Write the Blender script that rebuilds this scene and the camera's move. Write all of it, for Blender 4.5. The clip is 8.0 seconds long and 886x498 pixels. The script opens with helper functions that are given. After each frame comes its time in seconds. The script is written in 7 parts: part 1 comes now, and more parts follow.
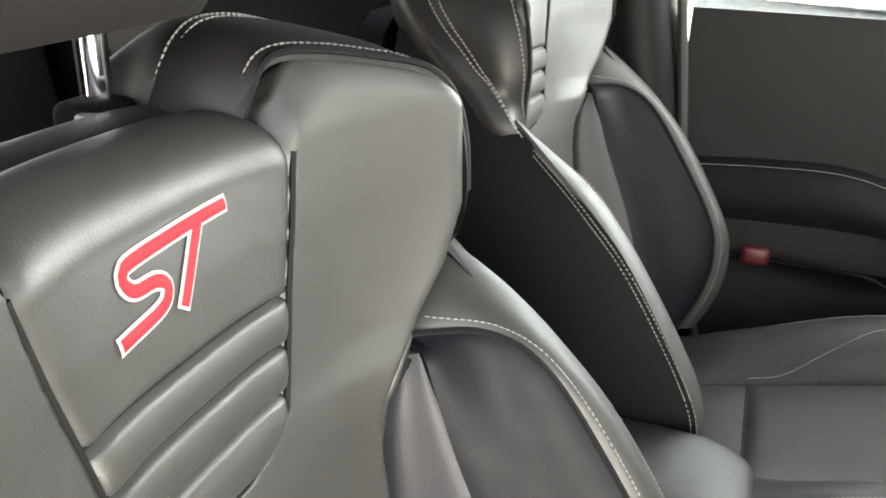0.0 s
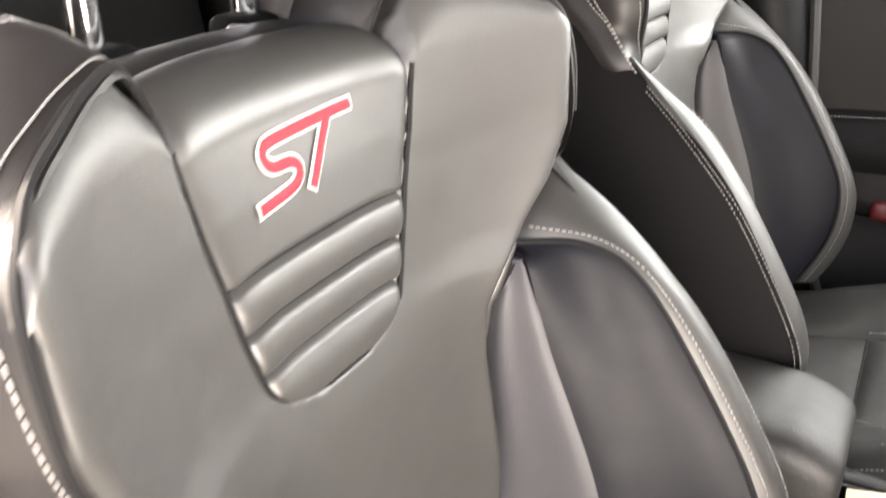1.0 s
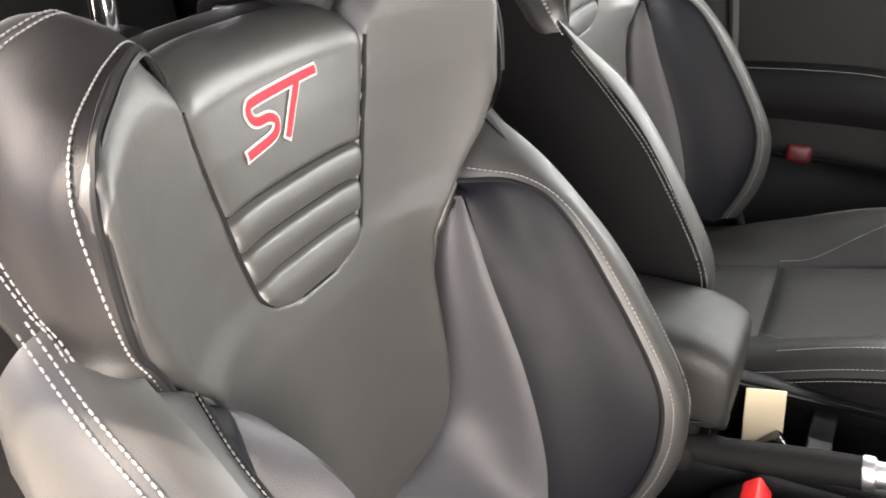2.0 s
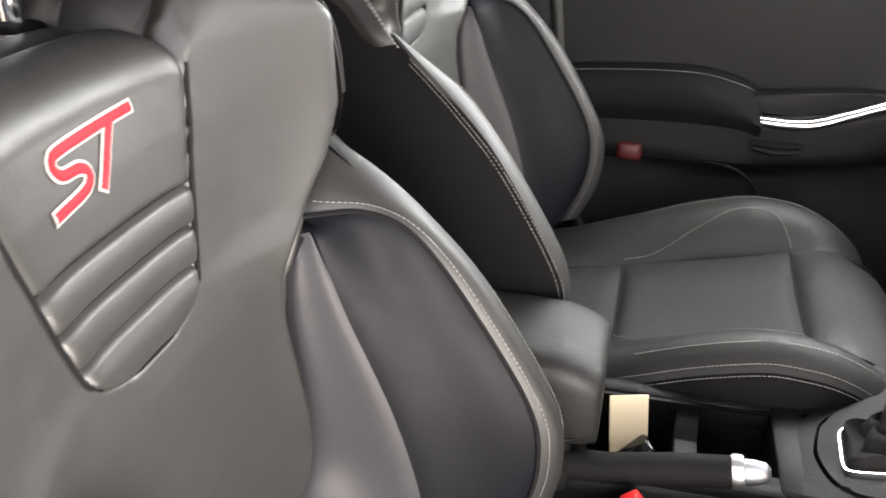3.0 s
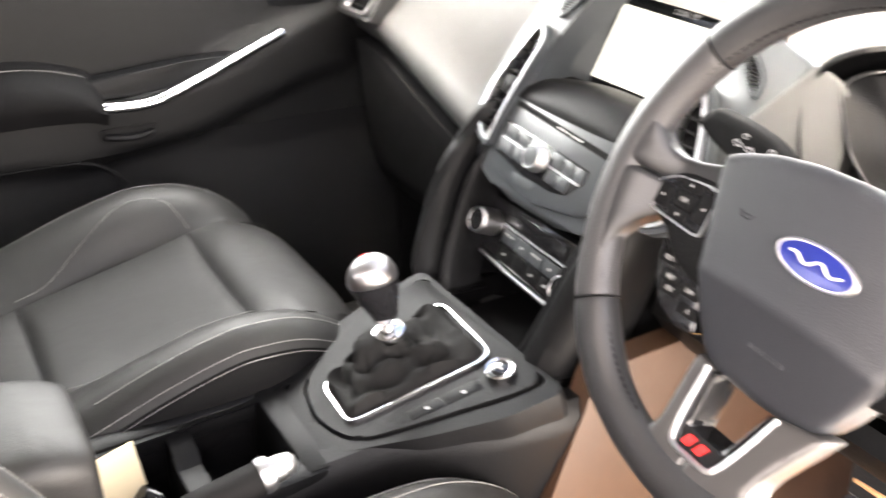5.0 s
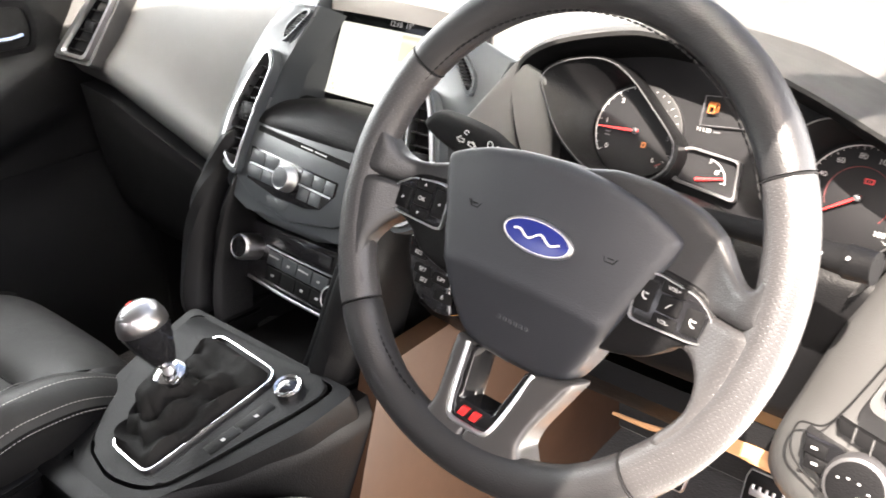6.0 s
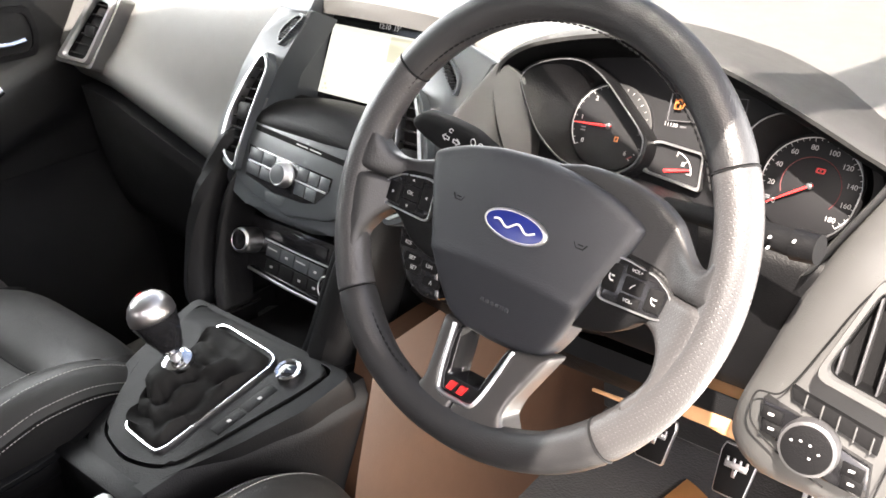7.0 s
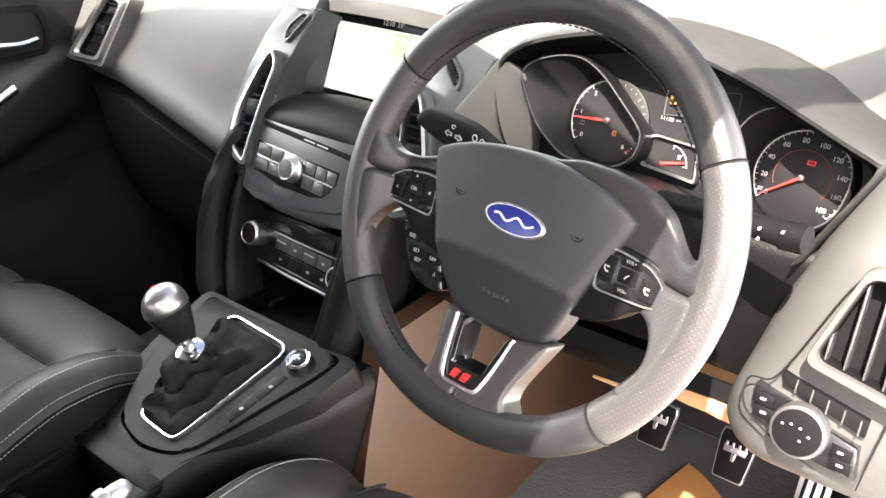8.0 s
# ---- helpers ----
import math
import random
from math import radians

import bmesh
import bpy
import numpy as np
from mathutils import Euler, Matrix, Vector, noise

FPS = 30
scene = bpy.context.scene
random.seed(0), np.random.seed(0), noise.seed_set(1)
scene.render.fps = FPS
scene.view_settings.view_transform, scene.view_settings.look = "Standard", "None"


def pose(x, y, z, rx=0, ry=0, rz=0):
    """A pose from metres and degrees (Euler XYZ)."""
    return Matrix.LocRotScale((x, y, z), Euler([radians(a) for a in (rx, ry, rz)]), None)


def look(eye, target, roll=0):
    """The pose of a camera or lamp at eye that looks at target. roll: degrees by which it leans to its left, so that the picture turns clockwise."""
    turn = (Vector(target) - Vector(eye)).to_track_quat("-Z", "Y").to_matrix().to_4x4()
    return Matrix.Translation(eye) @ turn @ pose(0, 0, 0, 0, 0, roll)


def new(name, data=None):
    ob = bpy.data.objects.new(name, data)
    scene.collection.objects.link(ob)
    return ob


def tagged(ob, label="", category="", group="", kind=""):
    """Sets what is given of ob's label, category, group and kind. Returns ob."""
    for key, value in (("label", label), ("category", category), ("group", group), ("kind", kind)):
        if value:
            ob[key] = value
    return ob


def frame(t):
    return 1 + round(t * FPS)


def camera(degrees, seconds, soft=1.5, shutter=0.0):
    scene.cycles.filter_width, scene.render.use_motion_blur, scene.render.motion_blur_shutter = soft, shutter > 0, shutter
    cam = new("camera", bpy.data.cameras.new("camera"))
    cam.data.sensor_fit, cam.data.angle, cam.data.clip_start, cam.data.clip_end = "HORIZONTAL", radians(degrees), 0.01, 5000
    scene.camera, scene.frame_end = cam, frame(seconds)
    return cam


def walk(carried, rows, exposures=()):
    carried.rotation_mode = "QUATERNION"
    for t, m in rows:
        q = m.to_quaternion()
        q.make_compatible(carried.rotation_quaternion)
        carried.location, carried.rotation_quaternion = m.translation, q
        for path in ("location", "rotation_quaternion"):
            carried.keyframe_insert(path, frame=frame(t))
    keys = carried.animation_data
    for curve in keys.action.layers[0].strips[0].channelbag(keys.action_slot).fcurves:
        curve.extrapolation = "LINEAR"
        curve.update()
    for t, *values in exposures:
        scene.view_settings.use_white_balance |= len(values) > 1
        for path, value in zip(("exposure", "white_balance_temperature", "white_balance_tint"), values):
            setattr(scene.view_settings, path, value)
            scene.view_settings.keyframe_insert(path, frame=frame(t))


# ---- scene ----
from mathutils.geometry import delaunay_2d_cdt

cam = camera(54.2, 8.0, soft=1.6, shutter=0.4)
PATH = [
    (0, (0.687, 0.018, 0.931), (-1.051, -0.596, 0.155), 1.6),
    (0.5, (0.684, 0.041, 0.942), (-0.969, -0.733, 0.124), 1.1),
    (1, (0.74, 0.06, 0.913), (-0.85, -0.815, 0.072), -0.1),
    (1.2, (0.776, 0.078, 0.904), (-0.798, -0.808, 0.045), -0.8),
    (2.3, (0.849, 0.137, 0.969), (-0.750, -0.592, 0.012), -0.2),
    (2.5, (0.836, 0.133, 0.97), (-0.796, -0.531, 0.023), 0.3),
    (3, (0.788, 0.087, 0.951), (-0.932, -0.336, 0.022), 0.6),
    (3.5, (0.714, 0.003, 0.937), (-1.039, -0.052, -0.024), 2.0),
    (4, (0.675, 0.012, 0.931), (-1.056, 0.272, -0.036), 2.0),
    (4.5, (0.663, 0.005, 0.938), (-0.978, 0.62, -0.025), 2.9),
    (5, (0.671, -0.003, 0.938), (-0.786, 0.991, -0.006), 3.0),
    (5.2, (0.679, -0.006, 0.947), (-0.685, 1.114, 0.005), 2.2),
    (6.3, (0.722, -0.033, 0.975), (-0.368, 1.376, 0.066), -0.2),
    (6.5, (0.735, -0.045, 0.988), (-0.353, 1.359, 0.068), -0.6),
    (7, (0.745, -0.061, 0.989), (-0.355, 1.326, 0.058), -0.4),
    (7.5, (0.756, -0.07, 0.995), (-0.349, 1.307, 0.055), -0.4),
    (8, (0.763, -0.077, 1.005), (-0.344, 1.29, 0.052), -1.1),
]
EXPOSURE = [(0, 3.12, 7000, 6), (0.5, 3.38, 7300, 14), (1, 3.6, 7300, 15), (2.5, 2.88, 7050, 14), (3.5, 3.38, 7000, 15), (4.0, 3.60, 6950, 15), (4.5, 3.75, 6950, 15), (5.2, 3.86, 7250, 15), (6.3, 2.86, 6850, 13), (8, 2.95, 6850, 13)]
walk(cam, [(t, look(eye, target, roll)) for t, eye, target, roll in PATH], EXPOSURE)

# ---- light ----
SUN_DIR = Vector((0.17, -0.45, 0.62)).normalized()
world = bpy.data.worlds.new("sky")
scene.world = world
world.use_nodes = True
wn = world.node_tree
sky = wn.nodes.new("ShaderNodeTexSky")
sky.sky_type = "NISHITA"
sky.sun_disc = False
sky.sun_elevation = math.asin(SUN_DIR.z)
sky.sun_rotation = math.atan2(SUN_DIR.x, SUN_DIR.y)
sky.air_density, sky.dust_density, sky.ozone_density = 0.7, 5.0, 1.0
wn.links.new(sky.outputs[0], wn.nodes["Background"].inputs[0])
wn.nodes["Background"].inputs[1].default_value = 0.10
sun = new("sun", bpy.data.lights.new("sun", "SUN"))
sun.data.energy, sun.data.angle, sun.data.color = 5.0, radians(0.6), (1.0, 0.93, 0.84)
sun.matrix_world = look(SUN_DIR * 20, (0, 0, 0))


def opening_light(name, at, to, sx, sy, watts, col):
    """An added area lamp at one of the car's openings, in place of light from outside."""
    ob = new(name, bpy.data.lights.new(name, "AREA"))
    ob.data.shape, ob.data.size, ob.data.size_y = "RECTANGLE", sx, sy
    ob.data.energy, ob.data.color = watts, col
    ob.matrix_world = look(at, to)
    return ob


# added fill lamps, placed and powered to brighten seats, dash, hub and rear bench
opening_light("windscreen_light", (-0.24, 1.03, 0.905), (-0.30, -0.20, 0.74), 0.94, 0.22, 1.05, (0.92, 0.97, 1.0))
opening_light("side_window_light", (-0.655, 0.35, 0.895), (0.10, 0.20, 0.64), 0.94, 0.24, 2.4, (0.90, 0.97, 1.0))
opening_light("rear_doorway_light", (0.70, -0.30, 1.02), (0.40, 0.60, 0.62), 0.40, 0.24, 0.45, (1.0, 0.97, 0.95))
opening_light("rear_window_light", (0.0, -1.30, 1.02), (0.0, -0.50, 0.70), 1.0, 0.26, 0.3, (1.0, 0.96, 0.92))
opening_light("front_doorway_light", (0.86, 0.46, 0.68), (-0.10, -0.15, 0.52), 0.60, 0.60, 1.7, (1.0, 0.99, 0.96))
opening_light("doorway_ground_light", (0.90, 0.68, 0.44), (0.20, -0.20, 0.50), 0.50, 0.50, 4.0, (1.0, 0.97, 0.92))


# ---- materials ----
def mat(name, col, rough=0.5, metal=0.0, grain=0.0, gscale=600.0, wave=0.0, vary=0.12, coat=0.0, spec=0.5, sheen=0.0, emit=None, power=1.0, dirt=0.0):
    m = bpy.data.materials.new(name)
    m.use_nodes = True
    nt = m.node_tree
    b = nt.nodes["Principled BSDF"]
    b.inputs["Base Color"].default_value = (*col, 1)
    b.inputs["Roughness"].default_value = rough
    b.inputs["Metallic"].default_value = metal
    b.inputs["Specular IOR Level"].default_value = spec
    b.inputs["Coat Weight"].default_value = coat
    b.inputs["Coat Roughness"].default_value = 0.08
    b.inputs["Sheen Weight"].default_value = sheen
    if emit:
        b.inputs["Emission Color"].default_value = (*emit, 1)
        b.inputs["Emission Strength"].default_value = power
    co = nt.nodes.new("ShaderNodeTexCoord")
    if vary:
        nz = nt.nodes.new("ShaderNodeTexNoise")
        nz.inputs["Scale"].default_value = 14.0
        nz.inputs["Detail"].default_value = 5.0
        nt.links.new(co.outputs["Object"], nz.inputs["Vector"])
        mx = nt.nodes.new("ShaderNodeMix")
        mx.data_type = "RGBA"
        mx.inputs[6].default_value = (*[c * (1 - vary) for c in col], 1)
        mx.inputs[7].default_value = (*[min(1, c * (1 + vary)) for c in col], 1)
        nt.links.new(nz.outputs["Fac"], mx.inputs[0])
        nt.links.new(mx.outputs[2], b.inputs["Base Color"])
        mr = nt.nodes.new("ShaderNodeMapRange")
        mr.inputs["To Min"].default_value = max(0.02, rough - 0.07)
        mr.inputs["To Max"].default_value = min(1.0, rough + 0.07)
        n2 = nt.nodes.new("ShaderNodeTexNoise")
        n2.inputs["Scale"].default_value = 55.0
        n2.inputs["Detail"].default_value = 6.0
        nt.links.new(co.outputs["Object"], n2.inputs["Vector"])
        nt.links.new(n2.outputs["Fac"], mr.inputs["Value"])
        nt.links.new(mr.outputs["Result"], b.inputs["Roughness"])
    last = None
    if wave:
        n3 = nt.nodes.new("ShaderNodeTexNoise")
        n3.inputs["Scale"].default_value = 26.0
        n3.inputs["Detail"].default_value = 3.0
        n3.inputs["Distortion"].default_value = 0.6
        nt.links.new(co.outputs["Object"], n3.inputs["Vector"])
        bp = nt.nodes.new("ShaderNodeBump")
        bp.inputs["Strength"].default_value = wave
        bp.inputs["Distance"].default_value = 0.004
        nt.links.new(n3.outputs["Fac"], bp.inputs["Height"])
        last = bp
    if grain:
        v = nt.nodes.new("ShaderNodeTexVoronoi")
        v.inputs["Scale"].default_value = gscale
        nt.links.new(co.outputs["Object"], v.inputs["Vector"])
        bp = nt.nodes.new("ShaderNodeBump")
        bp.inputs["Strength"].default_value = grain
        bp.inputs["Distance"].default_value = 0.0006
        nt.links.new(v.outputs["Distance"], bp.inputs["Height"])
        if last:
            nt.links.new(last.outputs["Normal"], bp.inputs["Normal"])
        last = bp
    if last:
        nt.links.new(last.outputs["Normal"], b.inputs["Normal"])
    return m


LEATHER = mat("black leather", (0.024, 0.0233, 0.0221), 0.46, spec=0.8, grain=0.13, gscale=800, wave=0.08)
LEATHER_SMOOTH = mat("smooth dark bolster leather", (0.0046, 0.0047, 0.0068), 0.48, spec=0.11, grain=0.12, gscale=900, wave=0.06)
# cushion and armrest lid: seat leather darkened, their dimmer light in the colour
LEATHER_HALF_SHADE = mat("matt seat leather toned down for shade", (0.0105, 0.0101, 0.0098), 0.52, spec=0.32, grain=0.3, gscale=600, wave=0.25)
# rim leather made darker than the hide, pillar and door shade in the colour
LEATHER_RIM_SHADE = mat("bolster rim leather darkened for shade", (0.015, 0.0146, 0.0140), 0.50, spec=0.5, grain=0.15, gscale=800, wave=0.08)
LEATHER_WING = mat("satin dark wing leather", (0.010, 0.0090, 0.0092), 0.48, spec=0.3, grain=0.12, gscale=900, wave=0.06)
LEATHER_INNER = mat("satin grey-black inner leather", (0.032, 0.031, 0.0345), 0.52, spec=0.32, grain=0.2, gscale=800, wave=0.06)
# outer sides, headrest core, door armrest: shade put into a darker leather colour
LEATHER_DARK_SHADE = mat("matt side leather darkened for shade", (0.0042, 0.0040, 0.0043), 0.6, spec=0.05, grain=0.25, gscale=800)
THREAD = mat("pale grey thread", (0.19, 0.183, 0.177), 0.8, vary=0.1)
PIPING = mat("black piping", (0.006, 0.006, 0.0065), 0.7, vary=0.1, spec=0.15)
RED_THREAD = mat("red embroidery", (0.75, 0.03, 0.05), 0.6, vary=0.1, grain=0.3, gscale=1500)
WHITE_THREAD = mat("silver grey embroidery", (0.62, 0.60, 0.58), 0.6, vary=0.08)
SOFT = mat("soft grained dash plastic", (0.050, 0.050, 0.050), 0.55, grain=0.22, gscale=900)
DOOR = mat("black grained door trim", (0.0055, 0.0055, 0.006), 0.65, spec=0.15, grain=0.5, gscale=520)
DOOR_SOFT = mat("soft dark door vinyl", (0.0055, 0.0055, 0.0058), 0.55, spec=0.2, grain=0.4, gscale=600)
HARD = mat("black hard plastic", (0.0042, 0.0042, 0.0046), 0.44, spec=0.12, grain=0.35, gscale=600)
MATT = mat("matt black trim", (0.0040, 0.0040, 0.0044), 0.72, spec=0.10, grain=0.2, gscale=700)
GLOSS = mat("gloss black plastic", (0.008, 0.008, 0.009), 0.12, vary=0.05, coat=0.4)
STACK = mat("dark satin console plastic", (0.032, 0.036, 0.040), 0.34, grain=0.12, gscale=900)
SILVER = mat("satin silver trim", (0.50, 0.50, 0.51), 0.36, metal=1.0, vary=0.05)
CHROME = mat("bright chrome", (0.85, 0.85, 0.86), 0.10, metal=1.0, vary=0.03)
ALU = mat("brushed aluminium", (0.62, 0.62, 0.64), 0.38, metal=1.0, vary=0.05)
RED = mat("red plastic", (0.62, 0.02, 0.02), 0.4, vary=0.1)
BLUE = mat("blue enamel", (0.010, 0.017, 0.13), 0.2, vary=0.05, coat=0.5)
CARD = mat("cream card", (0.80, 0.66, 0.44), 0.7, vary=0.08, wave=0.05)
KRAFT = mat("brown kraft paper", (0.58, 0.30, 0.11), 0.6, vary=0.12, wave=0.6)
CARPET = mat("black carpet", (0.010, 0.010, 0.010), 0.95, grain=1.0, gscale=300, sheen=0.3)
LINER = mat("charcoal headlining", (0.07, 0.068, 0.066), 0.9, grain=0.3, gscale=400)
PAINT = mat("white painted sill", (0.74, 0.73, 0.71), 0.25, vary=0.03, coat=0.6)
# tan tone raised to hold the warm light on the lower dash
TAN_LIT = mat("lower dash trim with warm light in its tan", (0.42, 0.225, 0.11), 0.5, grain=0.2, gscale=500, vary=0.15)
# tunnel side: light bounced off the brown paper is put into its colour
BROWN_BOUNCE = mat("lower console trim with brown bounce light", (0.038, 0.0172, 0.0078), 0.55, grain=0.2, gscale=500, vary=0.2)
RUBBER = mat("black rubber seal", (0.012, 0.012, 0.012), 0.7, vary=0.1)
GAITER = mat("black gaiter leather", (0.006, 0.0057, 0.0057), 0.75, spec=0.15, grain=0.3, gscale=700, wave=0.3)
CONCRETE = mat("pale concrete", (0.30, 0.285, 0.262), 0.9, grain=0.5, gscale=60, vary=0.2)
DIAL = mat("black dial face", (0.008, 0.008, 0.009), 0.5, vary=0.05, spec=0.2)
DARK_RED = mat("dark red plastic", (0.055, 0.002, 0.003), 0.5, vary=0.15)
DIM_RED = mat("dim red print", (0.09, 0.008, 0.008), 0.6, vary=0.0)
PRINT = mat("white print", (0.33, 0.33, 0.33), 0.6, vary=0.0)
PRINT_LIT = mat("lit white print", (0.25, 0.25, 0.25), 0.6, vary=0.0, emit=(1, 1, 1), power=0.03)
NEEDLE = mat("red needle", (0.8, 0.03, 0.03), 0.4, vary=0.0, emit=(1, 0.03, 0.03), power=0.05)
DIM_PRINT = mat("dim grey print", (0.07, 0.07, 0.075), 0.6, vary=0.0)
TELLTALE = mat("dim red telltale", (0.35, 0.02, 0.02), 0.5, vary=0.0, emit=(1, 0.04, 0.03), power=0.012)
AMBER = mat("amber telltale", (0.25, 0.07, 0.012), 0.5, vary=0.0, emit=(1, 0.33, 0.05), power=0.008)
SCREEN = mat("lit map screen", (0.05, 0.05, 0.05), 0.2, vary=0.0, emit=(0.93, 0.95, 0.86), power=0.15)
SCREEN_CARD = mat("lit pale green card", (0.05, 0.05, 0.04), 0.2, vary=0.0, emit=(0.86, 0.86, 0.66), power=0.12)
SCREEN_BAR = mat("dark screen bar", (0.01, 0.012, 0.012), 0.15, vary=0.0)


def glass(name, tint=(1, 1, 1), rough=0.0):
    m = bpy.data.materials.new(name)
    m.use_nodes = True
    b = m.node_tree.nodes["Principled BSDF"]
    b.inputs["Base Color"].default_value = (*tint, 1)
    b.inputs["Transmission Weight"].default_value = 1.0
    b.inputs["Roughness"].default_value = rough
    b.inputs["IOR"].default_value = 1.45
    return m


PILLAR = mat("pale pillar trim", (0.60, 0.57, 0.53), 0.6, grain=0.3, gscale=500)
GLASS = glass("window glass", (0.93, 0.97, 0.94))


def perforated(name, col, rough):
    """Leather punched with rows of fine holes."""
    m = mat(name, col, rough, grain=0.2, gscale=800)
    nt = m.node_tree
    b = nt.nodes["Principled BSDF"]
    co = nt.nodes.new("ShaderNodeTexCoord")
    v = nt.nodes.new("ShaderNodeTexVoronoi")
    v.voronoi_dimensions = "2D"
    v.inputs["Scale"].default_value = 310.0
    v.inputs["Randomness"].default_value = 0.0
    mp = nt.nodes.new("ShaderNodeMapping")
    mp.inputs["Rotation"].default_value = (radians(23.6 - 90), 0, radians(45))
    nt.links.new(co.outputs["Object"], mp.inputs["Vector"])
    nt.links.new(mp.outputs["Vector"], v.inputs["Vector"])
    r = nt.nodes.new("ShaderNodeMapRange")
    r.inputs["From Min"].default_value, r.inputs["From Max"].default_value = 0.10, 0.20
    nt.links.new(v.outputs["Distance"], r.inputs["Value"])
    bp = nt.nodes.new("ShaderNodeBump")
    # hole dots coloured paler than the leather, the way sun picks them out
    dots = nt.nodes.new("ShaderNodeMix")
    dots.data_type = "RGBA"
    dots.inputs[6].default_value = (*[c * 1.35 for c in col], 1)
    nt.links.new(b.inputs["Base Color"].links[0].from_socket, dots.inputs[7])
    nt.links.new(r.outputs["Result"], dots.inputs[0])
    nt.links.new(dots.outputs[2], b.inputs["Base Color"])
    bp.inputs["Strength"].default_value, bp.inputs["Distance"].default_value = 0.32, 0.0006
    nt.links.new(r.outputs["Result"], bp.inputs["Height"])
    old = b.inputs["Normal"].links[0].from_socket
    nt.links.new(old, bp.inputs["Normal"])
    nt.links.new(bp.outputs["Normal"], b.inputs["Normal"])
    return m


KNOB = mat("polished aluminium cap", (0.42, 0.41, 0.42), 0.32, metal=1.0, vary=0.04)
RIM = mat("smooth rim leather", (0.0135, 0.0135, 0.0145), 0.40, grain=0.25, gscale=800)
PERF = perforated("perforated rim leather", (0.030, 0.029, 0.030), 0.40)
HUB = mat("grained airbag cover", (0.0150, 0.0165, 0.0205), 0.48, grain=0.2, gscale=900)
SPOKE = mat("dark satin spoke plastic", (0.030, 0.029, 0.029), 0.34, grain=0.08, gscale=900)
SATIN_DARK = mat("dark satin spoke", (0.10, 0.10, 0.105), 0.38, metal=0.6, vary=0.05)


# ---- building helpers ----
def part(name, bm, material, parent, label="", smooth=True, angle=40):
    me = bpy.data.meshes.new(name)
    bmesh.ops.recalc_face_normals(bm, faces=bm.faces)
    bm.to_mesh(me)
    bm.free()
    if smooth:
        me.polygons.foreach_set("use_smooth", [True] * len(me.polygons))
        me.set_sharp_from_angle(angle=radians(angle))
    me.materials.append(material)
    ob = new(name, me)
    if parent:
        ob.parent = parent
    if label:
        ob["label"] = label
    root = parent
    while root and root.parent:
        root = root.parent
    if root:
        me.transform(Matrix.Translation(-Vector(root.get("base", (0, 0, 0)))))
    return ob


def thing(name, base, label, category, group="", kind="", at=None):
    """An empty at the base of a thing; parts are given in world places, unless at says where a thing built round zero stands."""
    ob = new(name)
    ob.empty_display_size = 0.05
    ob.location = at if at else base
    ob["base"] = tuple(base)
    return tagged(ob, label, category, group, kind)


def spline(pts, n, closed=False):
    """n points along a smooth curve through pts."""
    p = np.array(pts, float)
    k = len(p)
    if closed:
        q = np.vstack([p[-1], p, p[0], p[1]])
        seg = k
    else:
        q = np.vstack([2 * p[0] - p[1], p, 2 * p[-1] - p[-2]])
        seg = k - 1
    chord = np.linalg.norm(np.diff(q[1:seg + 2], axis=0), axis=1)
    cum = np.concatenate([[0], np.cumsum(chord)])
    ts = np.linspace(0, cum[-1], n, endpoint=not closed)
    out = []
    for t in ts:
        i = min(int(np.searchsorted(cum, t, side="right")) - 1, seg - 1)
        u = (t - cum[i]) / max(1e-9, cum[i + 1] - cum[i])
        a, b, c, d = q[i], q[i + 1], q[i + 2], q[i + 3]
        out.append(0.5 * (2 * b + (c - a) * u + (2 * a - 5 * b + 4 * c - d) * u * u + (3 * b - a - 3 * c + d) * u ** 3))
    return np.array(out)


def grid(bm, pts, close_u=False, close_v=False, flip=False):
    """Faces over an array of places [u][v]."""
    nu, nv = len(pts), len(pts[0])
    vs = [[bm.verts.new(p) for p in row] for row in pts]
    for i in range(nu if close_u else nu - 1):
        for j in range(nv if close_v else nv - 1):
            f = (vs[i][j], vs[(i + 1) % nu][j], vs[(i + 1) % nu][(j + 1) % nv], vs[i][(j + 1) % nv])
            try:
                bm.faces.new(f[::-1] if flip else f)
            except ValueError:
                pass
    return vs


def pad(curves, nu, nv, puff, depth, face, power=6):
    """A cushion stretched over curves that run the same way: proud by puff between its seams, with a back that is depth behind along face."""
    rows = np.array([spline(c, nv) for c in curves])
    net = np.array([spline(rows[:, j], nu) for j in range(nv)]).transpose(1, 0, 2)
    du = np.gradient(net, axis=0)
    dv = np.gradient(net, axis=1)
    nr = np.cross(du, dv)
    nr /= np.maximum(1e-9, np.linalg.norm(nr, axis=2))[..., None]
    face = np.array(face, float)
    if (nr @ face).mean() < 0:
        nr = -nr
    s = np.linspace(-1, 1, nu)[:, None]
    t = np.linspace(-1, 1, nv)[None, :]
    lift = (1 - np.abs(s) ** power) * (1 - np.abs(t) ** (power * 3))
    front = net + nr * (puff * lift)[..., None]
    bm = bmesh.new()
    a = grid(bm, front)
    back = net - face * depth
    b = grid(bm, back, flip=True)
    for i in range(nu - 1):
        for j in (0, nv - 1):
            bm.faces.new((a[i][j], a[i + 1][j], b[i + 1][j], b[i][j]))
    for j in range(nv - 1):
        for i in (0, nu - 1):
            bm.faces.new((a[i][j], a[i][j + 1], b[i][j + 1], b[i][j]))
    return bm


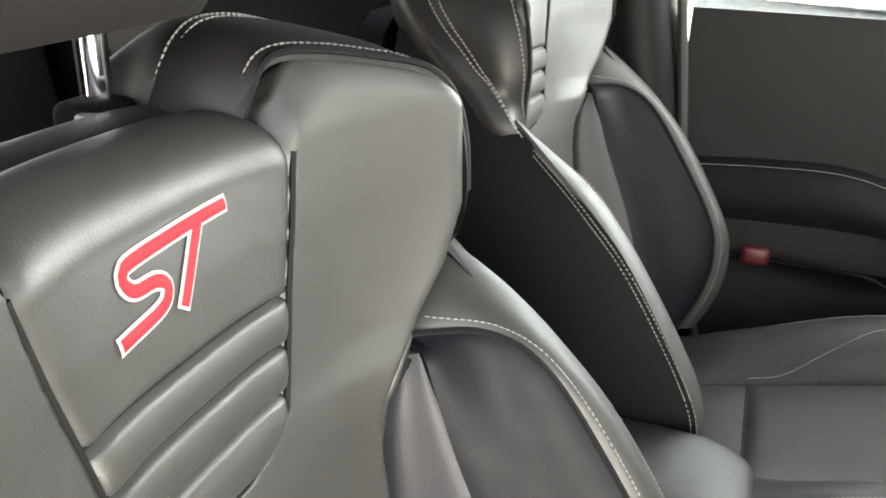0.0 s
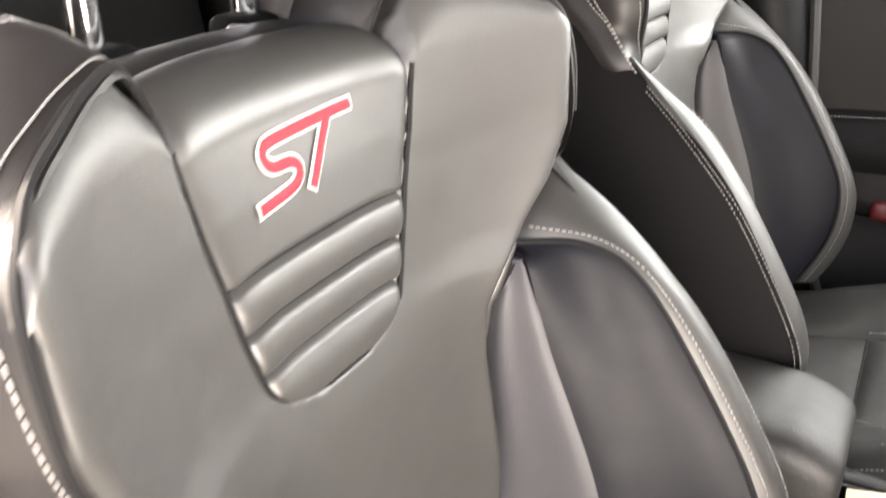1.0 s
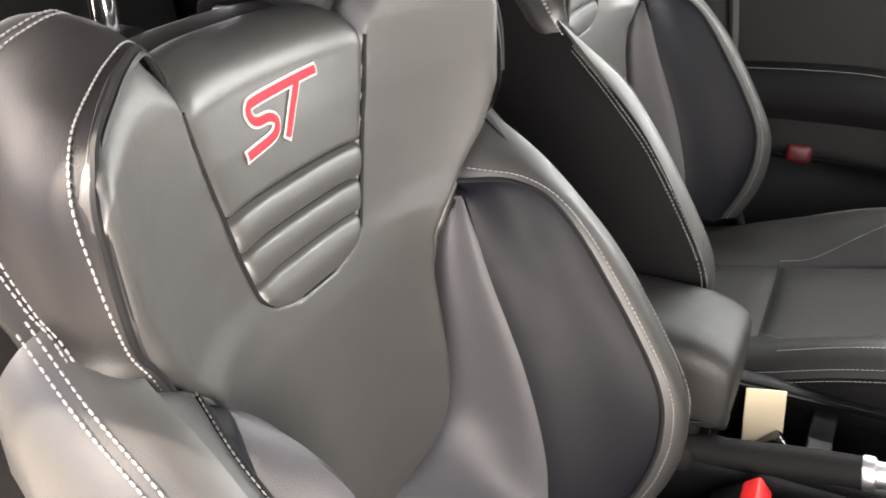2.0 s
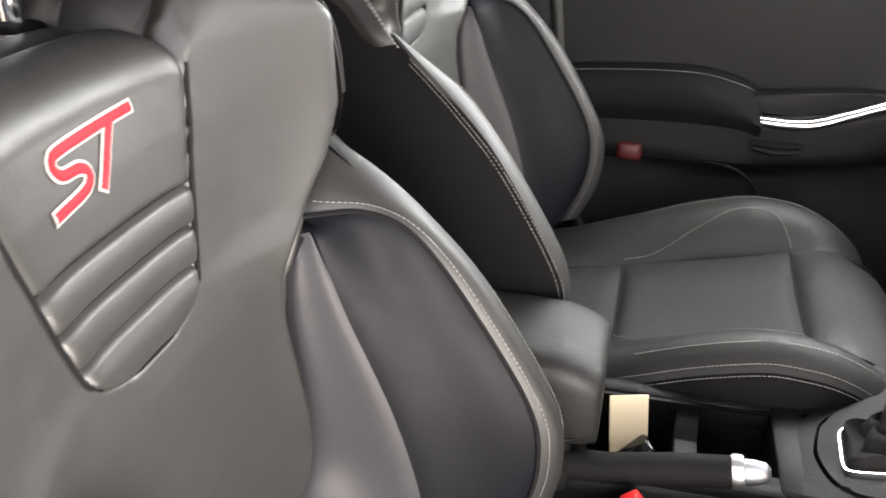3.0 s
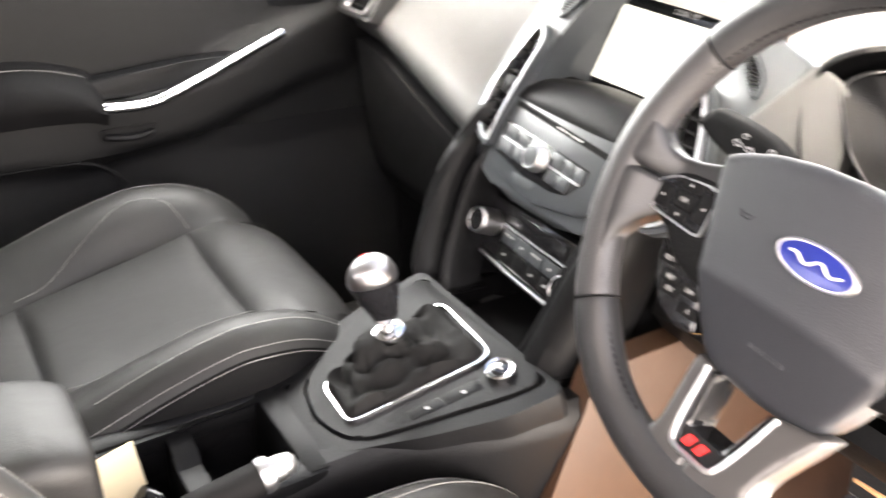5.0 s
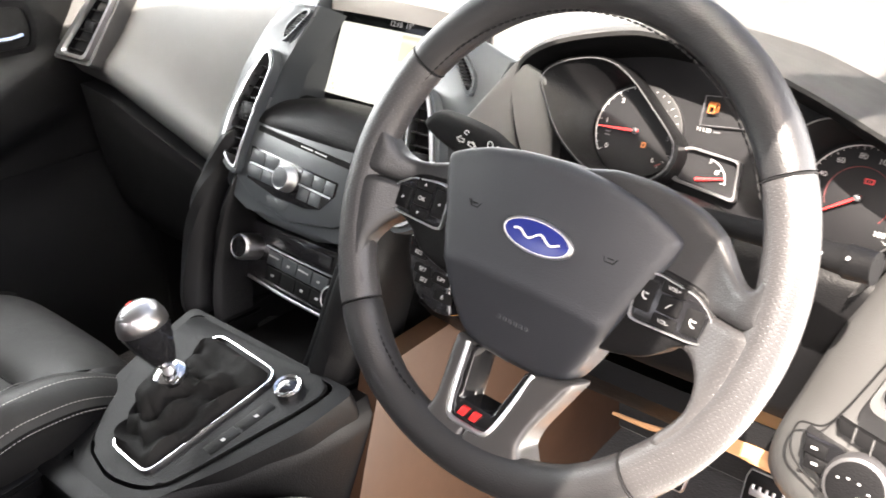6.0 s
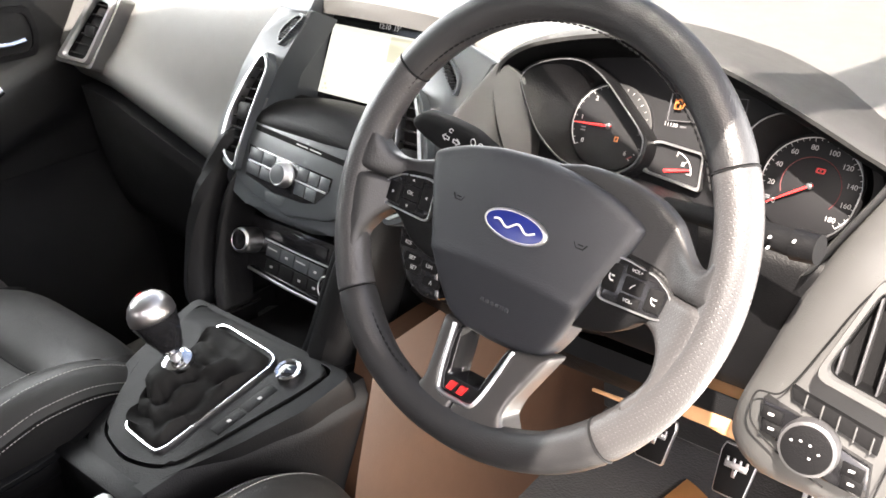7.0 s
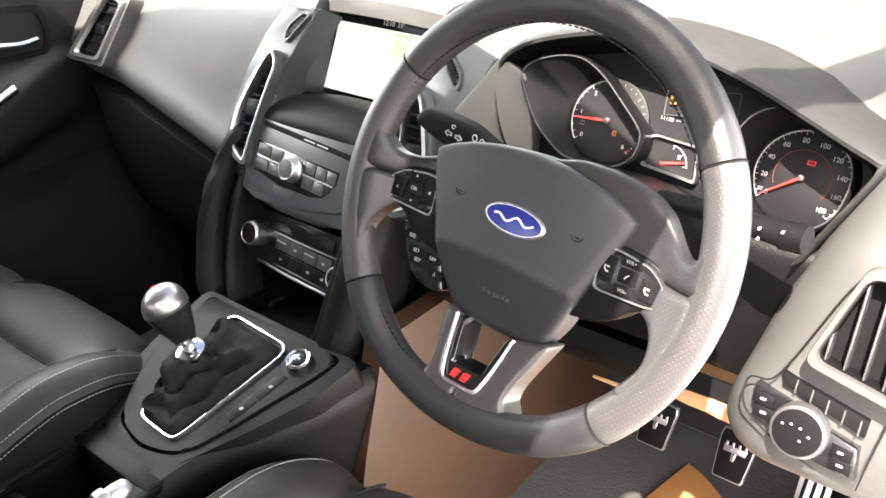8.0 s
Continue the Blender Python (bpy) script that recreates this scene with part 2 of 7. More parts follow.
def tube(pts, r, n=8, closed=False, samples=0, flat=1.0, caps=True, bm=None):
    """A round (or flattened) bar along pts. r: one radius, or one for each sample."""
    p = spline(pts, samples, closed) if samples else np.array(pts, float)
    m = len(p)
    rr = np.full(m, r) if np.isscalar(r) else np.array(spline([(v, 0, 0) for v in r], m))[:, 0]
    tan = np.roll(p, -1, 0) - np.roll(p, 1, 0) if closed else np.gradient(p, axis=0)
    tan /= np.maximum(1e-9, np.linalg.norm(tan, axis=1))[:, None]
    ref = np.array((0, 0, 1.0)) if abs(tan[0][2]) < 0.9 else np.array((0, 1.0, 0))
    a = np.cross(tan[0], ref)
    rings = []
    for i in range(m):
        a = a - tan[i] * (a @ tan[i])
        a /= np.linalg.norm(a)
        b = np.cross(tan[i], a)
        rings.append([p[i] + rr[i] * (math.cos(k) * a + flat * math.sin(k) * b) for k in np.linspace(0, 2 * math.pi, n, endpoint=False)])
    bm = bm or bmesh.new()
    vs = grid(bm, rings, close_u=closed, close_v=True)
    if caps and not closed:
        bm.faces.new(vs[0][::-1])
        bm.faces.new(vs[-1])
    return bm


def frame_at(o, tilt=0.0, yaw=0.0):
    """A face's own axes: u to the right, v up along the face, w out towards the seats, leaning back by tilt degrees."""
    a, b = radians(tilt), radians(yaw)
    u = Vector((math.cos(b), math.sin(b), 0))
    w = Vector((math.sin(b) * math.cos(a), -math.cos(b) * math.cos(a), math.sin(a)))
    v = w.cross(u)
    m = Matrix((u, v, w)).transposed().to_4x4()
    m.translation = o
    return m


def slab(outline, m, lo, hi, bevel=0.0, segs=2, bm=None, smooth_n=0):
    """A plate with that outline in the axes m, from lo to hi along w, its front edge rounded."""
    pts = [tuple(p) for p in (spline([(x, y, 0) for x, y in outline], smooth_n, True)[:, :2] if smooth_n else outline)]
    one = bmesh.new()
    low = [one.verts.new((x, y, lo)) for x, y in pts]
    top = [one.verts.new((x, y, hi)) for x, y in pts]
    k = len(pts)
    one.faces.new(low[::-1])
    cap = one.faces.new(top)
    for i in range(k):
        one.faces.new((low[i], low[(i + 1) % k], top[(i + 1) % k], top[i]))
    if bevel:
        bmesh.ops.bevel(one, geom=list(cap.edges), offset=bevel, segments=segs, affect="EDGES", profile=0.5)
    one.transform(m)
    if bm is None:
        return one
    tmp = bpy.data.meshes.new("tmp")
    one.to_mesh(tmp)
    one.free()
    bm.from_mesh(tmp)
    bpy.data.meshes.remove(tmp)
    return bm


def block(lo, hi, bevel=0.004, segs=2, m=None, bm=None):
    """A box with rounded edges."""
    one = bmesh.new()
    bmesh.ops.create_cube(one, size=1)
    for v in one.verts:
        v.co = Vector([lo[i] + (v.co[i] + 0.5) * (hi[i] - lo[i]) for i in range(3)])
    if bevel:
        bmesh.ops.bevel(one, geom=one.edges[:], offset=bevel, segments=segs, affect="EDGES", profile=0.5)
    if m is not None:
        one.transform(m)
    if bm is None:
        return one
    tmp = bpy.data.meshes.new("tmp")
    one.to_mesh(tmp)
    one.free()
    bm.from_mesh(tmp)
    bpy.data.meshes.remove(tmp)
    return bm


def lathe(profile, m, n=28, bm=None):
    """A turned piece: (radius, height along w) from its foot up, in the axes m."""
    bm = bm or bmesh.new()
    rings = [[m @ Vector((r * math.cos(k), r * math.sin(k), h)) for k in np.linspace(0, 2 * math.pi, n, endpoint=False)] for r, h in profile]
    vs = grid(bm, rings, close_v=True)
    bm.faces.new(vs[0][::-1])
    bm.faces.new(vs[-1])
    return bm


def rounded(pts, r=0.012, k=6):
    """An outline with each corner turned into an arc of k + 1 places."""
    p = [np.array((x, y, 0.0)) for x, y in pts]
    out = []
    for i in range(len(p)):
        a, b, c = p[i - 1], p[i], p[(i + 1) % len(p)]
        la, lc = np.linalg.norm(a - b), np.linalg.norm(c - b)
        s0 = b + (a - b) / la * min(r, 0.42 * la)
        s1 = b + (c - b) / lc * min(r, 0.42 * lc)
        for u in np.linspace(0, 1, k + 1):
            out.append((1 - u) ** 2 * s0 + 2 * u * (1 - u) * b + u * u * s1)
    return np.array(out)


def around(pts, per):
    """A smooth closed curve with the same number of places between each two of its points."""
    p = np.array([(x, y, 0.0) for x, y in pts])
    out = []
    for k in range(len(p)):
        a, b, c, d = p[k - 1], p[k], p[(k + 1) % len(p)], p[(k + 2) % len(p)]
        for u in np.linspace(0, 1, per, endpoint=False):
            out.append(0.5 * (2 * b + (c - a) * u + (2 * a - 5 * b + 4 * c - d) * u * u + (3 * b - a - 3 * c + d) * u ** 3))
    return np.array(out)


def ring_plate(outer, inner, m, lo, hi, r=0.012):
    """A frame between two closed outlines, as thick as lo to hi."""
    o, i = rounded(outer, r), rounded(inner, r)
    e = 0.25 * (hi - lo)
    mid = 0.12
    rows = [[(*p[:2], lo) for p in o], [(*p[:2], hi - e) for p in o], [(*(p * (1 - mid) + q * mid)[:2], hi) for p, q in zip(o, i)],
            [(*(p * mid + q * (1 - mid))[:2], hi) for p, q in zip(o, i)], [(*p[:2], hi - e) for p in i], [(*p[:2], lo) for p in i]]
    bm = bmesh.new()
    grid(bm, [[m @ Vector(p) for p in r] for r in rows], close_u=True, close_v=True)
    return bm


def field(outline, m, height, r=0.006, depth=0.02, step=0.005):
    """A moulded cover with that outline in the axes m: height(u, v) gives its face, its edge is rolled by r, and its rim goes depth behind."""
    o = np.array([(p[0], p[1]) for p in outline], float)
    ring = []
    for a_, b_ in zip(o, np.roll(o, -1, 0)):
        k = max(1, int(np.linalg.norm(b_ - a_) / step))
        ring += [a_ + (b_ - a_) * i / k for i in range(k)]
    ring = np.array(ring)
    area = np.sum(ring[:, 0] * np.roll(ring[:, 1], -1) - np.roll(ring[:, 0], -1) * ring[:, 1])
    ring = ring if area > 0 else ring[::-1]
    n = len(ring)
    nxt = np.roll(ring, -1, 0)

    def away(p):
        """Distance to the edge, and whether each place is inside."""
        d = nxt - ring
        t = np.clip(((p[:, None] - ring) * d).sum(2) / np.maximum(1e-12, (d * d).sum(1)), 0, 1)
        dist = np.linalg.norm(p[:, None] - (ring + t[..., None] * d), axis=2).min(1)
        cut = (ring[:, 1] > p[:, None, 1]) != (nxt[:, 1] > p[:, None, 1])
        x = ring[:, 0] + (p[:, None, 1] - ring[:, 1]) / np.where(d[:, 1] == 0, 1e-12, d[:, 1]) * d[:, 0]
        return dist, ((cut & (p[:, None, 0] < x)).sum(1) % 2) == 1
    tan = np.roll(ring, -1, 0) - np.roll(ring, 1, 0)
    tan /= np.maximum(1e-9, np.linalg.norm(tan, axis=1))[:, None]
    side = np.stack([-tan[:, 1], tan[:, 0]], 1)
    inner = []
    for f_ in (0.12, 0.4, 0.85):
        p = ring + side * r * f_
        dist, ins = away(p)
        inner.append(p[ins & (dist > 0.8 * f_ * r)])
    gx, gy = np.meshgrid(np.arange(ring[:, 0].min(), ring[:, 0].max(), step), np.arange(ring[:, 1].min(), ring[:, 1].max(), step))
    p = np.stack([gx.ravel(), gy.ravel()], 1)
    dist, ins = away(p)
    inner.append(p[ins & (dist > 1.1 * r)])
    allp = np.vstack([ring] + inner)
    res = delaunay_2d_cdt([Vector(q) for q in allp], [(i, (i + 1) % n) for i in range(n)], [], 1, 1e-6)
    flat = np.array([(v.x, v.y) for v in res[0]])
    dist, _ = away(flat)
    bm = bmesh.new()
    vs = []
    for (u, v), d in zip(flat, dist):
        e = 1 - min(1.0, d / r)
        vs.append(bm.verts.new(m @ Vector((u, v, height(u, v) - r * (1 - math.sqrt(max(0.0, 1 - e * e)))))))
    for f_ in res[2]:
        bm.faces.new([vs[i] for i in f_])
    near = [int(np.argmin(np.abs(flat - q).sum(1))) for q in ring]
    low = [bm.verts.new(m @ Vector((flat[i][0], flat[i][1], height(*flat[i]) - r - depth))) for i in near]
    for i in range(n):
        j = (i + 1) % n
        if near[i] != near[j]:
            bm.faces.new((vs[near[i]], vs[near[j]], low[j], low[i]))
    bm.faces.new(low[::-1])
    return bm


def stitch_row(pts, step=0.0048, size=0.0034, thick=0.0006, lift=(0, 0, 0)):
    """A row of separate thread stitches along a seam."""
    p = np.array(pts, float)
    length = np.linalg.norm(np.diff(p, axis=0), axis=1).sum()
    q = spline(p, max(4, int(length / step) * 2)) + np.array(lift)
    bm = bmesh.new()
    for i in range(0, len(q) - 1, 2):
        a, b = q[i], q[i + 1]
        d = (b - a) / max(1e-9, np.linalg.norm(b - a)) * size
        tube([a, a + d * 0.5, a + d], [thick * 0.6, thick, thick * 0.6], 5, bm=bm)
    return bm


def writing(text, m, size, material, parent, name="lettering", align="CENTER", depth=0.0003):
    cu = bpy.data.curves.new("text", "FONT")
    cu.body, cu.size, cu.align_x, cu.align_y, cu.extrude = text, size, align, "CENTER", depth
    ob = bpy.data.objects.new("text", cu)
    scene.collection.objects.link(ob)
    me = bpy.data.meshes.new_from_object(ob.evaluated_get(bpy.context.evaluated_depsgraph_get()))
    bpy.data.objects.remove(ob)
    bm = bmesh.new()
    bm.from_mesh(me)
    bm.transform(m)
    return part(name, bm, material, parent, smooth=False)


def lerp(x, xs, ys):
    return float(np.interp(x, xs, ys))


# ---- seats ----
def seat(at, label, drop=0.0, lit_shoulder=False):
    # drop lowers the cushion against the backrest
    top = thing("car_seat", (0, 0, 0), label, "car seat", "front seats", at=at)
    # centre of the backrest: one padded hide that rises into two wings beside the head
    ZB = [0.24, 0.30, 0.37, 0.466, 0.565, 0.605, 0.635, 0.66, 0.691, 0.73, 0.80, 0.83, 0.87]
    XB = [0.05, 0.10, 0.145, 0.156, 0.150, 0.152, 0.163, 0.185, 0.207, 0.225, 0.229, 0.223, 0.211]
    YB = [-0.15, -0.155, -0.160, -0.165, -0.178, -0.178, -0.168, -0.164, -0.153, -0.147, -0.151, -0.158, -0.17]
    ZC = [0.24, 0.40, 0.50, 0.60, 0.65, 0.70, 0.75, 0.80, 0.84, 0.87]
    YC = [-0.14, -0.178, -0.192, -0.203, -0.214, -0.220, -0.227, -0.236, -0.25, -0.28]

    def hide(q, z):
        xb, yb, yc = lerp(z, ZB, XB), lerp(z, ZB, YB), lerp(z, ZC, YC)
        return q * xb, yc + (yb - yc) * abs(q) ** lerp(z, [0.68, 0.83], [3.0, 1.9])

    # the sewn-in centre panel
    ZP = [0.6235, 0.6255, 0.629, 0.635, 0.645, 0.6585, 0.685, 0.713, 0.75, 0.79, 0.83]
    WP = [0.010, 0.026, 0.040, 0.056, 0.067, 0.0715, 0.079, 0.0855, 0.0955, 0.104, 0.112]

    def in_panel(x, z):
        return lerp(z, ZP, WP) - abs(x) if z > 0.6235 else -1

    def hug(z):
        """How closely the panel follows the hide beside it."""
        return lerp(z, [0.72, 0.80], [1.0, 0.92])
    nq, nz = 110, 170
    pts = []
    for j in range(nz):
        zn = 0.24 + (0.868 - 0.24) * j / (nz - 1)
        row = []
        for i in range(nq):
            q = -1 + 2 * i / (nq - 1)
            top_z = lerp(abs(q), [0, 0.40, 0.49, 0.55, 0.62, 0.72, 0.82, 0.92, 0.97, 1.0], [0.79, 0.79, 0.822, 0.838, 0.843, 0.840, 0.834, 0.825, 0.815, 0.795])
            top_z -= 0.011 * (q > 0) * min(1, max(0, (q - 0.42) / 0.1))
            z = zn if zn < 0.76 else 0.76 + (zn - 0.76) / 0.108 * (top_z - 0.76)
            x, y = hide(q, z)
            d = in_panel(x, z)
            d0 = 0.001
            if d > d0:
                y -= 0.008 * min(1, (d - d0) / 0.0015)
            edge = max(0, (abs(q) - 0.93) / 0.07)
            y -= 0.012 * edge ** 2
            roll = max(0, (zn - 0.83) / 0.038)
            y -= 0.012 * roll ** 2
            row.append((x, y, z))
        pts.append(row)
    bm = bmesh.new()
    front = grid(bm, pts)
    ring = [front[0][i] for i in range(nq)] + [front[j][-1] for j in range(1, nz)] + [front[-1][i] for i in range(nq - 2, -1, -1)] + [front[j][0] for j in range(nz - 2, 0, -1)]
    prev = ring
    for grow, back in ((0.985, 0.006), (0.92, 0.030), (0.86, 0.08)):
        nxt = [bm.verts.new((v.co.x * grow, v.co.y - back, v.co.z - 0.7 * back * (v.co.z > 0.78))) for v in ring]
        for k in range(len(ring)):
            bm.faces.new((prev[k], prev[(k + 1) % len(ring)], nxt[(k + 1) % len(ring)], nxt[k]))
        prev = nxt
    part("backrest_cover", bm, LEATHER, top, "grained black leather backrest facing", angle=60)
    # panel with three sewn flutes
    n1, n2 = 40, 142
    pts = []
    for j in range(n2):
        over = max(0, j - 100)
        z = 0.6235 + (0.784 - 0.6235) * min(j, 100) / 100
        turn = min(over, 20) / 20 * math.pi / 2
        w = lerp(z, ZP, WP) - 0.0015 - 0.014 * (1 - math.cos(turn))
        row = []
        for i in range(n1):
            q = -1 + 2 * i / (n1 - 1)
            x = q * w
            xb = lerp(z, ZB, XB)
            yc_ = lerp(z, ZC, YC)
            y = yc_ + hug(z) * (hide(x / xb, z)[1] - yc_) + 0.003 * (1 - abs(q) ** 16) - 0.002 * abs(q) ** 24
            for zr in (0.713, 0.685, 0.6575):
                y -= 0.0045 * math.exp(-((z - zr) / 0.0020) ** 2)
                if 0 < zr - z < 0.0285:
                    y += 0.0025 * math.sin(math.pi * (zr - z) / 0.0285)
            y -= 0.004 * max(0, (0.630 - z) / 0.0065) ** 2
            back = max(0, over - 20) / 21
            y += -0.040 * (1 - math.cos(turn)) - 0.035 * back
            row.append((x, y, z + 0.033 * math.sin(turn) - 0.004 * back - 0.10 * back ** 2 - 0.004 * abs(q) ** 6))
        pts.append(row)
    bm = bmesh.new()
    a = grid(bm, pts)
    b = grid(bm, [[(x, y - 0.03, z) for x, y, z in r] for r in pts], flip=True)
    for i in range(n1 - 1):
        for j in (0, n2 - 1):
            bm.faces.new((a[j][i], a[j][i + 1], b[j][i + 1], b[j][i]))
    for j in range(n2 - 1):
        for i in (0, n1 - 1):
            bm.faces.new((a[j][i], a[j + 1][i], b[j + 1][i], b[j][i]))
    panel = part("centre_panel", bm, LEATHER, top, "padded leather panel with three sewn flutes", angle=60)
    def on_panel(x, z):
        yc_ = lerp(z, ZC, YC)
        return yc_ + hug(z) * (hide(x / lerp(z, ZB, XB), z)[1] - yc_) + 0.0034
    # pressed seams round the panel and between its flutes
    edge = [(s_ * lerp(z, ZP, WP), z) for s_, zs in ((-1, np.linspace(0.79, 0.6245, 44)), (1, np.linspace(0.6245, 0.79, 44))) for z in zs]
    part("seam", tube([(x, on_panel(x, z) - 0.0034, z) for x, z in edge], 0.0019, 6), PIPING, panel)
    for zr in (0.713, 0.685, 0.6575):
        w = lerp(zr, ZP, WP) - 0.001
        part("seam", tube([(x, on_panel(x, zr) - 0.0040, zr) for x in np.linspace(-w, w, 24)], 0.0011, 6), PIPING, panel)
    # embroidered mark: plain slanting bars, red with a pale edge
    ribbon = [(-0.0411, 0.7783), (-0.0042, 0.7766), (0.0309, 0.775), (0.0372, 0.7731), (0.0393, 0.7695), (0.0368, 0.7645), (0.0313, 0.7614), (0.018, 0.7605), (0.0117, 0.7561), (0.0138, 0.7501), (0.0229, 0.7464), (0.0496, 0.7433)]
    post_bar = [(-0.0197, 0.7764), (-0.012, 0.7649), (-0.0044, 0.7534), (0.0032, 0.7419)]
    for grow, lift, m_, nm in ((0.0017, 0.0, WHITE_THREAD, "badge_border"), (0.0, 0.0007, RED_THREAD, "badge")):
        bm = bmesh.new()
        for n_, line in enumerate((ribbon, post_bar)):
            c = spline(np.array([(x, 0, z) for x, z in line]), 64 if n_ == 0 else 14)[:, (0, 2)]
            c = np.vstack([c[0] + (c[0] - c[1]) / np.linalg.norm(c[0] - c[1]) * (grow + 0.0005), c[1:-1], c[-1] + (c[-1] - c[-2]) / np.linalg.norm(c[-1] - c[-2]) * (grow + 0.0005)])
            rows = []
            for k in range(len(c)):
                d = c[min(k + 1, len(c) - 1)] - c[max(k - 1, 0)]
                nn = np.array((-d[1], d[0])) / np.linalg.norm(d) * (0.0031 + grow)
                r = []
                for sgn in (-1, -0.4, 0.4, 1):
                    x, z = c[k] + nn * sgn
                    r.append((x, on_panel(x, z) + lift + 0.0006 * (abs(sgn) < 0.9) + 0.0005 + 0.0002 * n_, z))
                rows.append(r)
            grid(bm, rows)
        bmesh.ops.solidify(bm, geom=bm.faces[:], thickness=-0.001)
        part(nm, bm, m_, panel)

    for s in (-1, 1):
        def c3(pts):
            return [(s * x, y, z) for x, y, z in pts]
        B = [(0.0, -0.177, 0.383), (0.055, -0.175, 0.387), (0.110, -0.171, 0.396), (0.138, -0.169, 0.424), (0.147, -0.169, 0.480), (0.150, -0.178, 0.56), (0.154, -0.178, 0.605), (0.163, -0.170, 0.634)]
        C = [(0.110, -0.060, 0.27), (0.135, -0.060, 0.29), (0.150, -0.060, 0.31), (0.160, -0.072, 0.38), (0.165, -0.098, 0.466), (0.165, -0.136, 0.56), (0.165, -0.150, 0.600), (0.167, -0.165, 0.638)]
        C2 = C[2:7] + [(0.164, -0.160, 0.634), (0.168, -0.166, 0.641)]
        Dm = [(0.175, -0.02, 0.29), (0.19, -0.028, 0.39), (0.192, -0.055, 0.47), (0.194, -0.095, 0.56), (0.192, -0.128, 0.612), (0.182, -0.150, 0.638), (0.172, -0.164, 0.642)]
        D = [(0.190, -0.012, 0.29), (0.205, 0.014, 0.345), (0.213, 0.024, 0.40), (0.2165, 0.012, 0.460), (0.216, -0.045, 0.557), (0.211, -0.092, 0.622), (0.200, -0.132, 0.645), (0.174, -0.176, 0.648)]
        E_ = [(0.232, 0.024, 0.285), (0.242, 0.046, 0.335), (0.247, 0.053, 0.385), (0.2475, 0.042, 0.442), (0.246, -0.022, 0.552), (0.242, -0.073, 0.612), (0.236, -0.118, 0.655), (0.219, -0.170, 0.694)]
        E2 = [(0.242, 0.016, 0.285), (0.252, 0.036, 0.335), (0.257, 0.043, 0.385), (0.2575, 0.032, 0.442), (0.256, -0.032, 0.556), (0.252, -0.083, 0.618), (0.246, -0.128, 0.662), (0.230, -0.178, 0.703)]
        F_ = [(0.262, -0.08, 0.28), (0.268, -0.08, 0.38), (0.268, -0.09, 0.44), (0.266, -0.14, 0.56), (0.260, -0.18, 0.63), (0.246, -0.208, 0.69), (0.232, -0.218, 0.745)]
        G_ = [(0.255, -0.20, 0.26), (0.260, -0.21, 0.38), (0.260, -0.22, 0.44), (0.258, -0.26, 0.56), (0.252, -0.28, 0.63), (0.236, -0.295, 0.70), (0.218, -0.295, 0.765)]
        E3 = E2[:-2] + [(0.243, -0.140, 0.668), (0.239, -0.186, 0.711)]
        bol = part("side_bolster", pad([c3(E3), c3(F_), c3(G_)], 14, 40, 0.004, 0.02, (s, 0, 0)), LEATHER_DARK_SHADE, top, "smooth outer side of the bolster, darkened for shade")
        M_ = [(0.5 * (b[0] + c[0]), 0.5 * (b[1] + c[1]) - 0.006, 0.5 * (b[2] + c[2])) for b, c in zip(B, C)]
        if s > 0:  # slack, sat-on side
            M_[2:8] = [(0.112, -0.105, 0.37), (0.115, -0.100, 0.41), (0.112, -0.092, 0.49), (0.122, -0.112, 0.558), (0.132, -0.148, 0.594), (0.148, -0.174, 0.622)]
        part("inner_strip", pad([c3(B), c3(M_), c3(C)], 12, 44, 0.003, 0.03, (-0.5 * s, 0.8, 0)), LEATHER_INNER, bol)
        part("rolled_edge", tube(c3([(lerp(z, ZB, XB) + 0.001, lerp(z, ZB, YB) - 0.0105, z) for z in np.linspace(0.560, 0.660, 12)]), [0.0008, 0.005, 0.007, 0.005, 0.0008], 10, samples=36), LEATHER, top)
        part("bolster_panel", pad([c3(C2), c3(Dm), c3(D)], 16, 44, 0.0035, 0.03, (-0.4 * s, 0.9, 0), power=4), LEATHER_SMOOTH, bol, "dark smooth leather bolster panel")
        part("bolster_rim", pad([c3(D), c3([(0.5 * (d[0] + e[0]), 0.5 * (d[1] + e[1]) + 0.006, 0.5 * (d[2] + e[2])) for d, e in zip(D, E_)]), c3(E2)], 12, 44, 0.002, 0.02, (0, 1, 0)), LEATHER_RIM_SHADE, bol, "leather bolster rim with pale stitching")
        part("piping", tube(c3([(d[0], d[1] + 0.002, d[2]) for d in D]), 0.0024, 6, samples=60), PIPING, bol)
        part("stitching", stitch_row(c3([spline([d, (0.5 * (d[0] + e[0]), 0.5 * (d[1] + e[1]) + 0.006, 0.5 * (d[2] + e[2])), f], 13)[2] + np.array((-0.0008, 0.0042, 0.0018)) for d, e, f in zip(D, E_, E2)])), THREAD, bol, "row of pale grey stitches")
        part("stitching", stitch_row(c3([(e[0] + 0.0135, e[1] - 0.009, e[2]) for e in E_]), 0.0044, 0.0030, 0.00045), THREAD, bol, "row of pale grey stitches")
        part("stitching", stitch_row(c3([(e[0] + 0.0150, e[1] - 0.0145, e[2]) for e in E_]), 0.0044, 0.0030, 0.00045), THREAD, bol, "row of pale grey stitches")
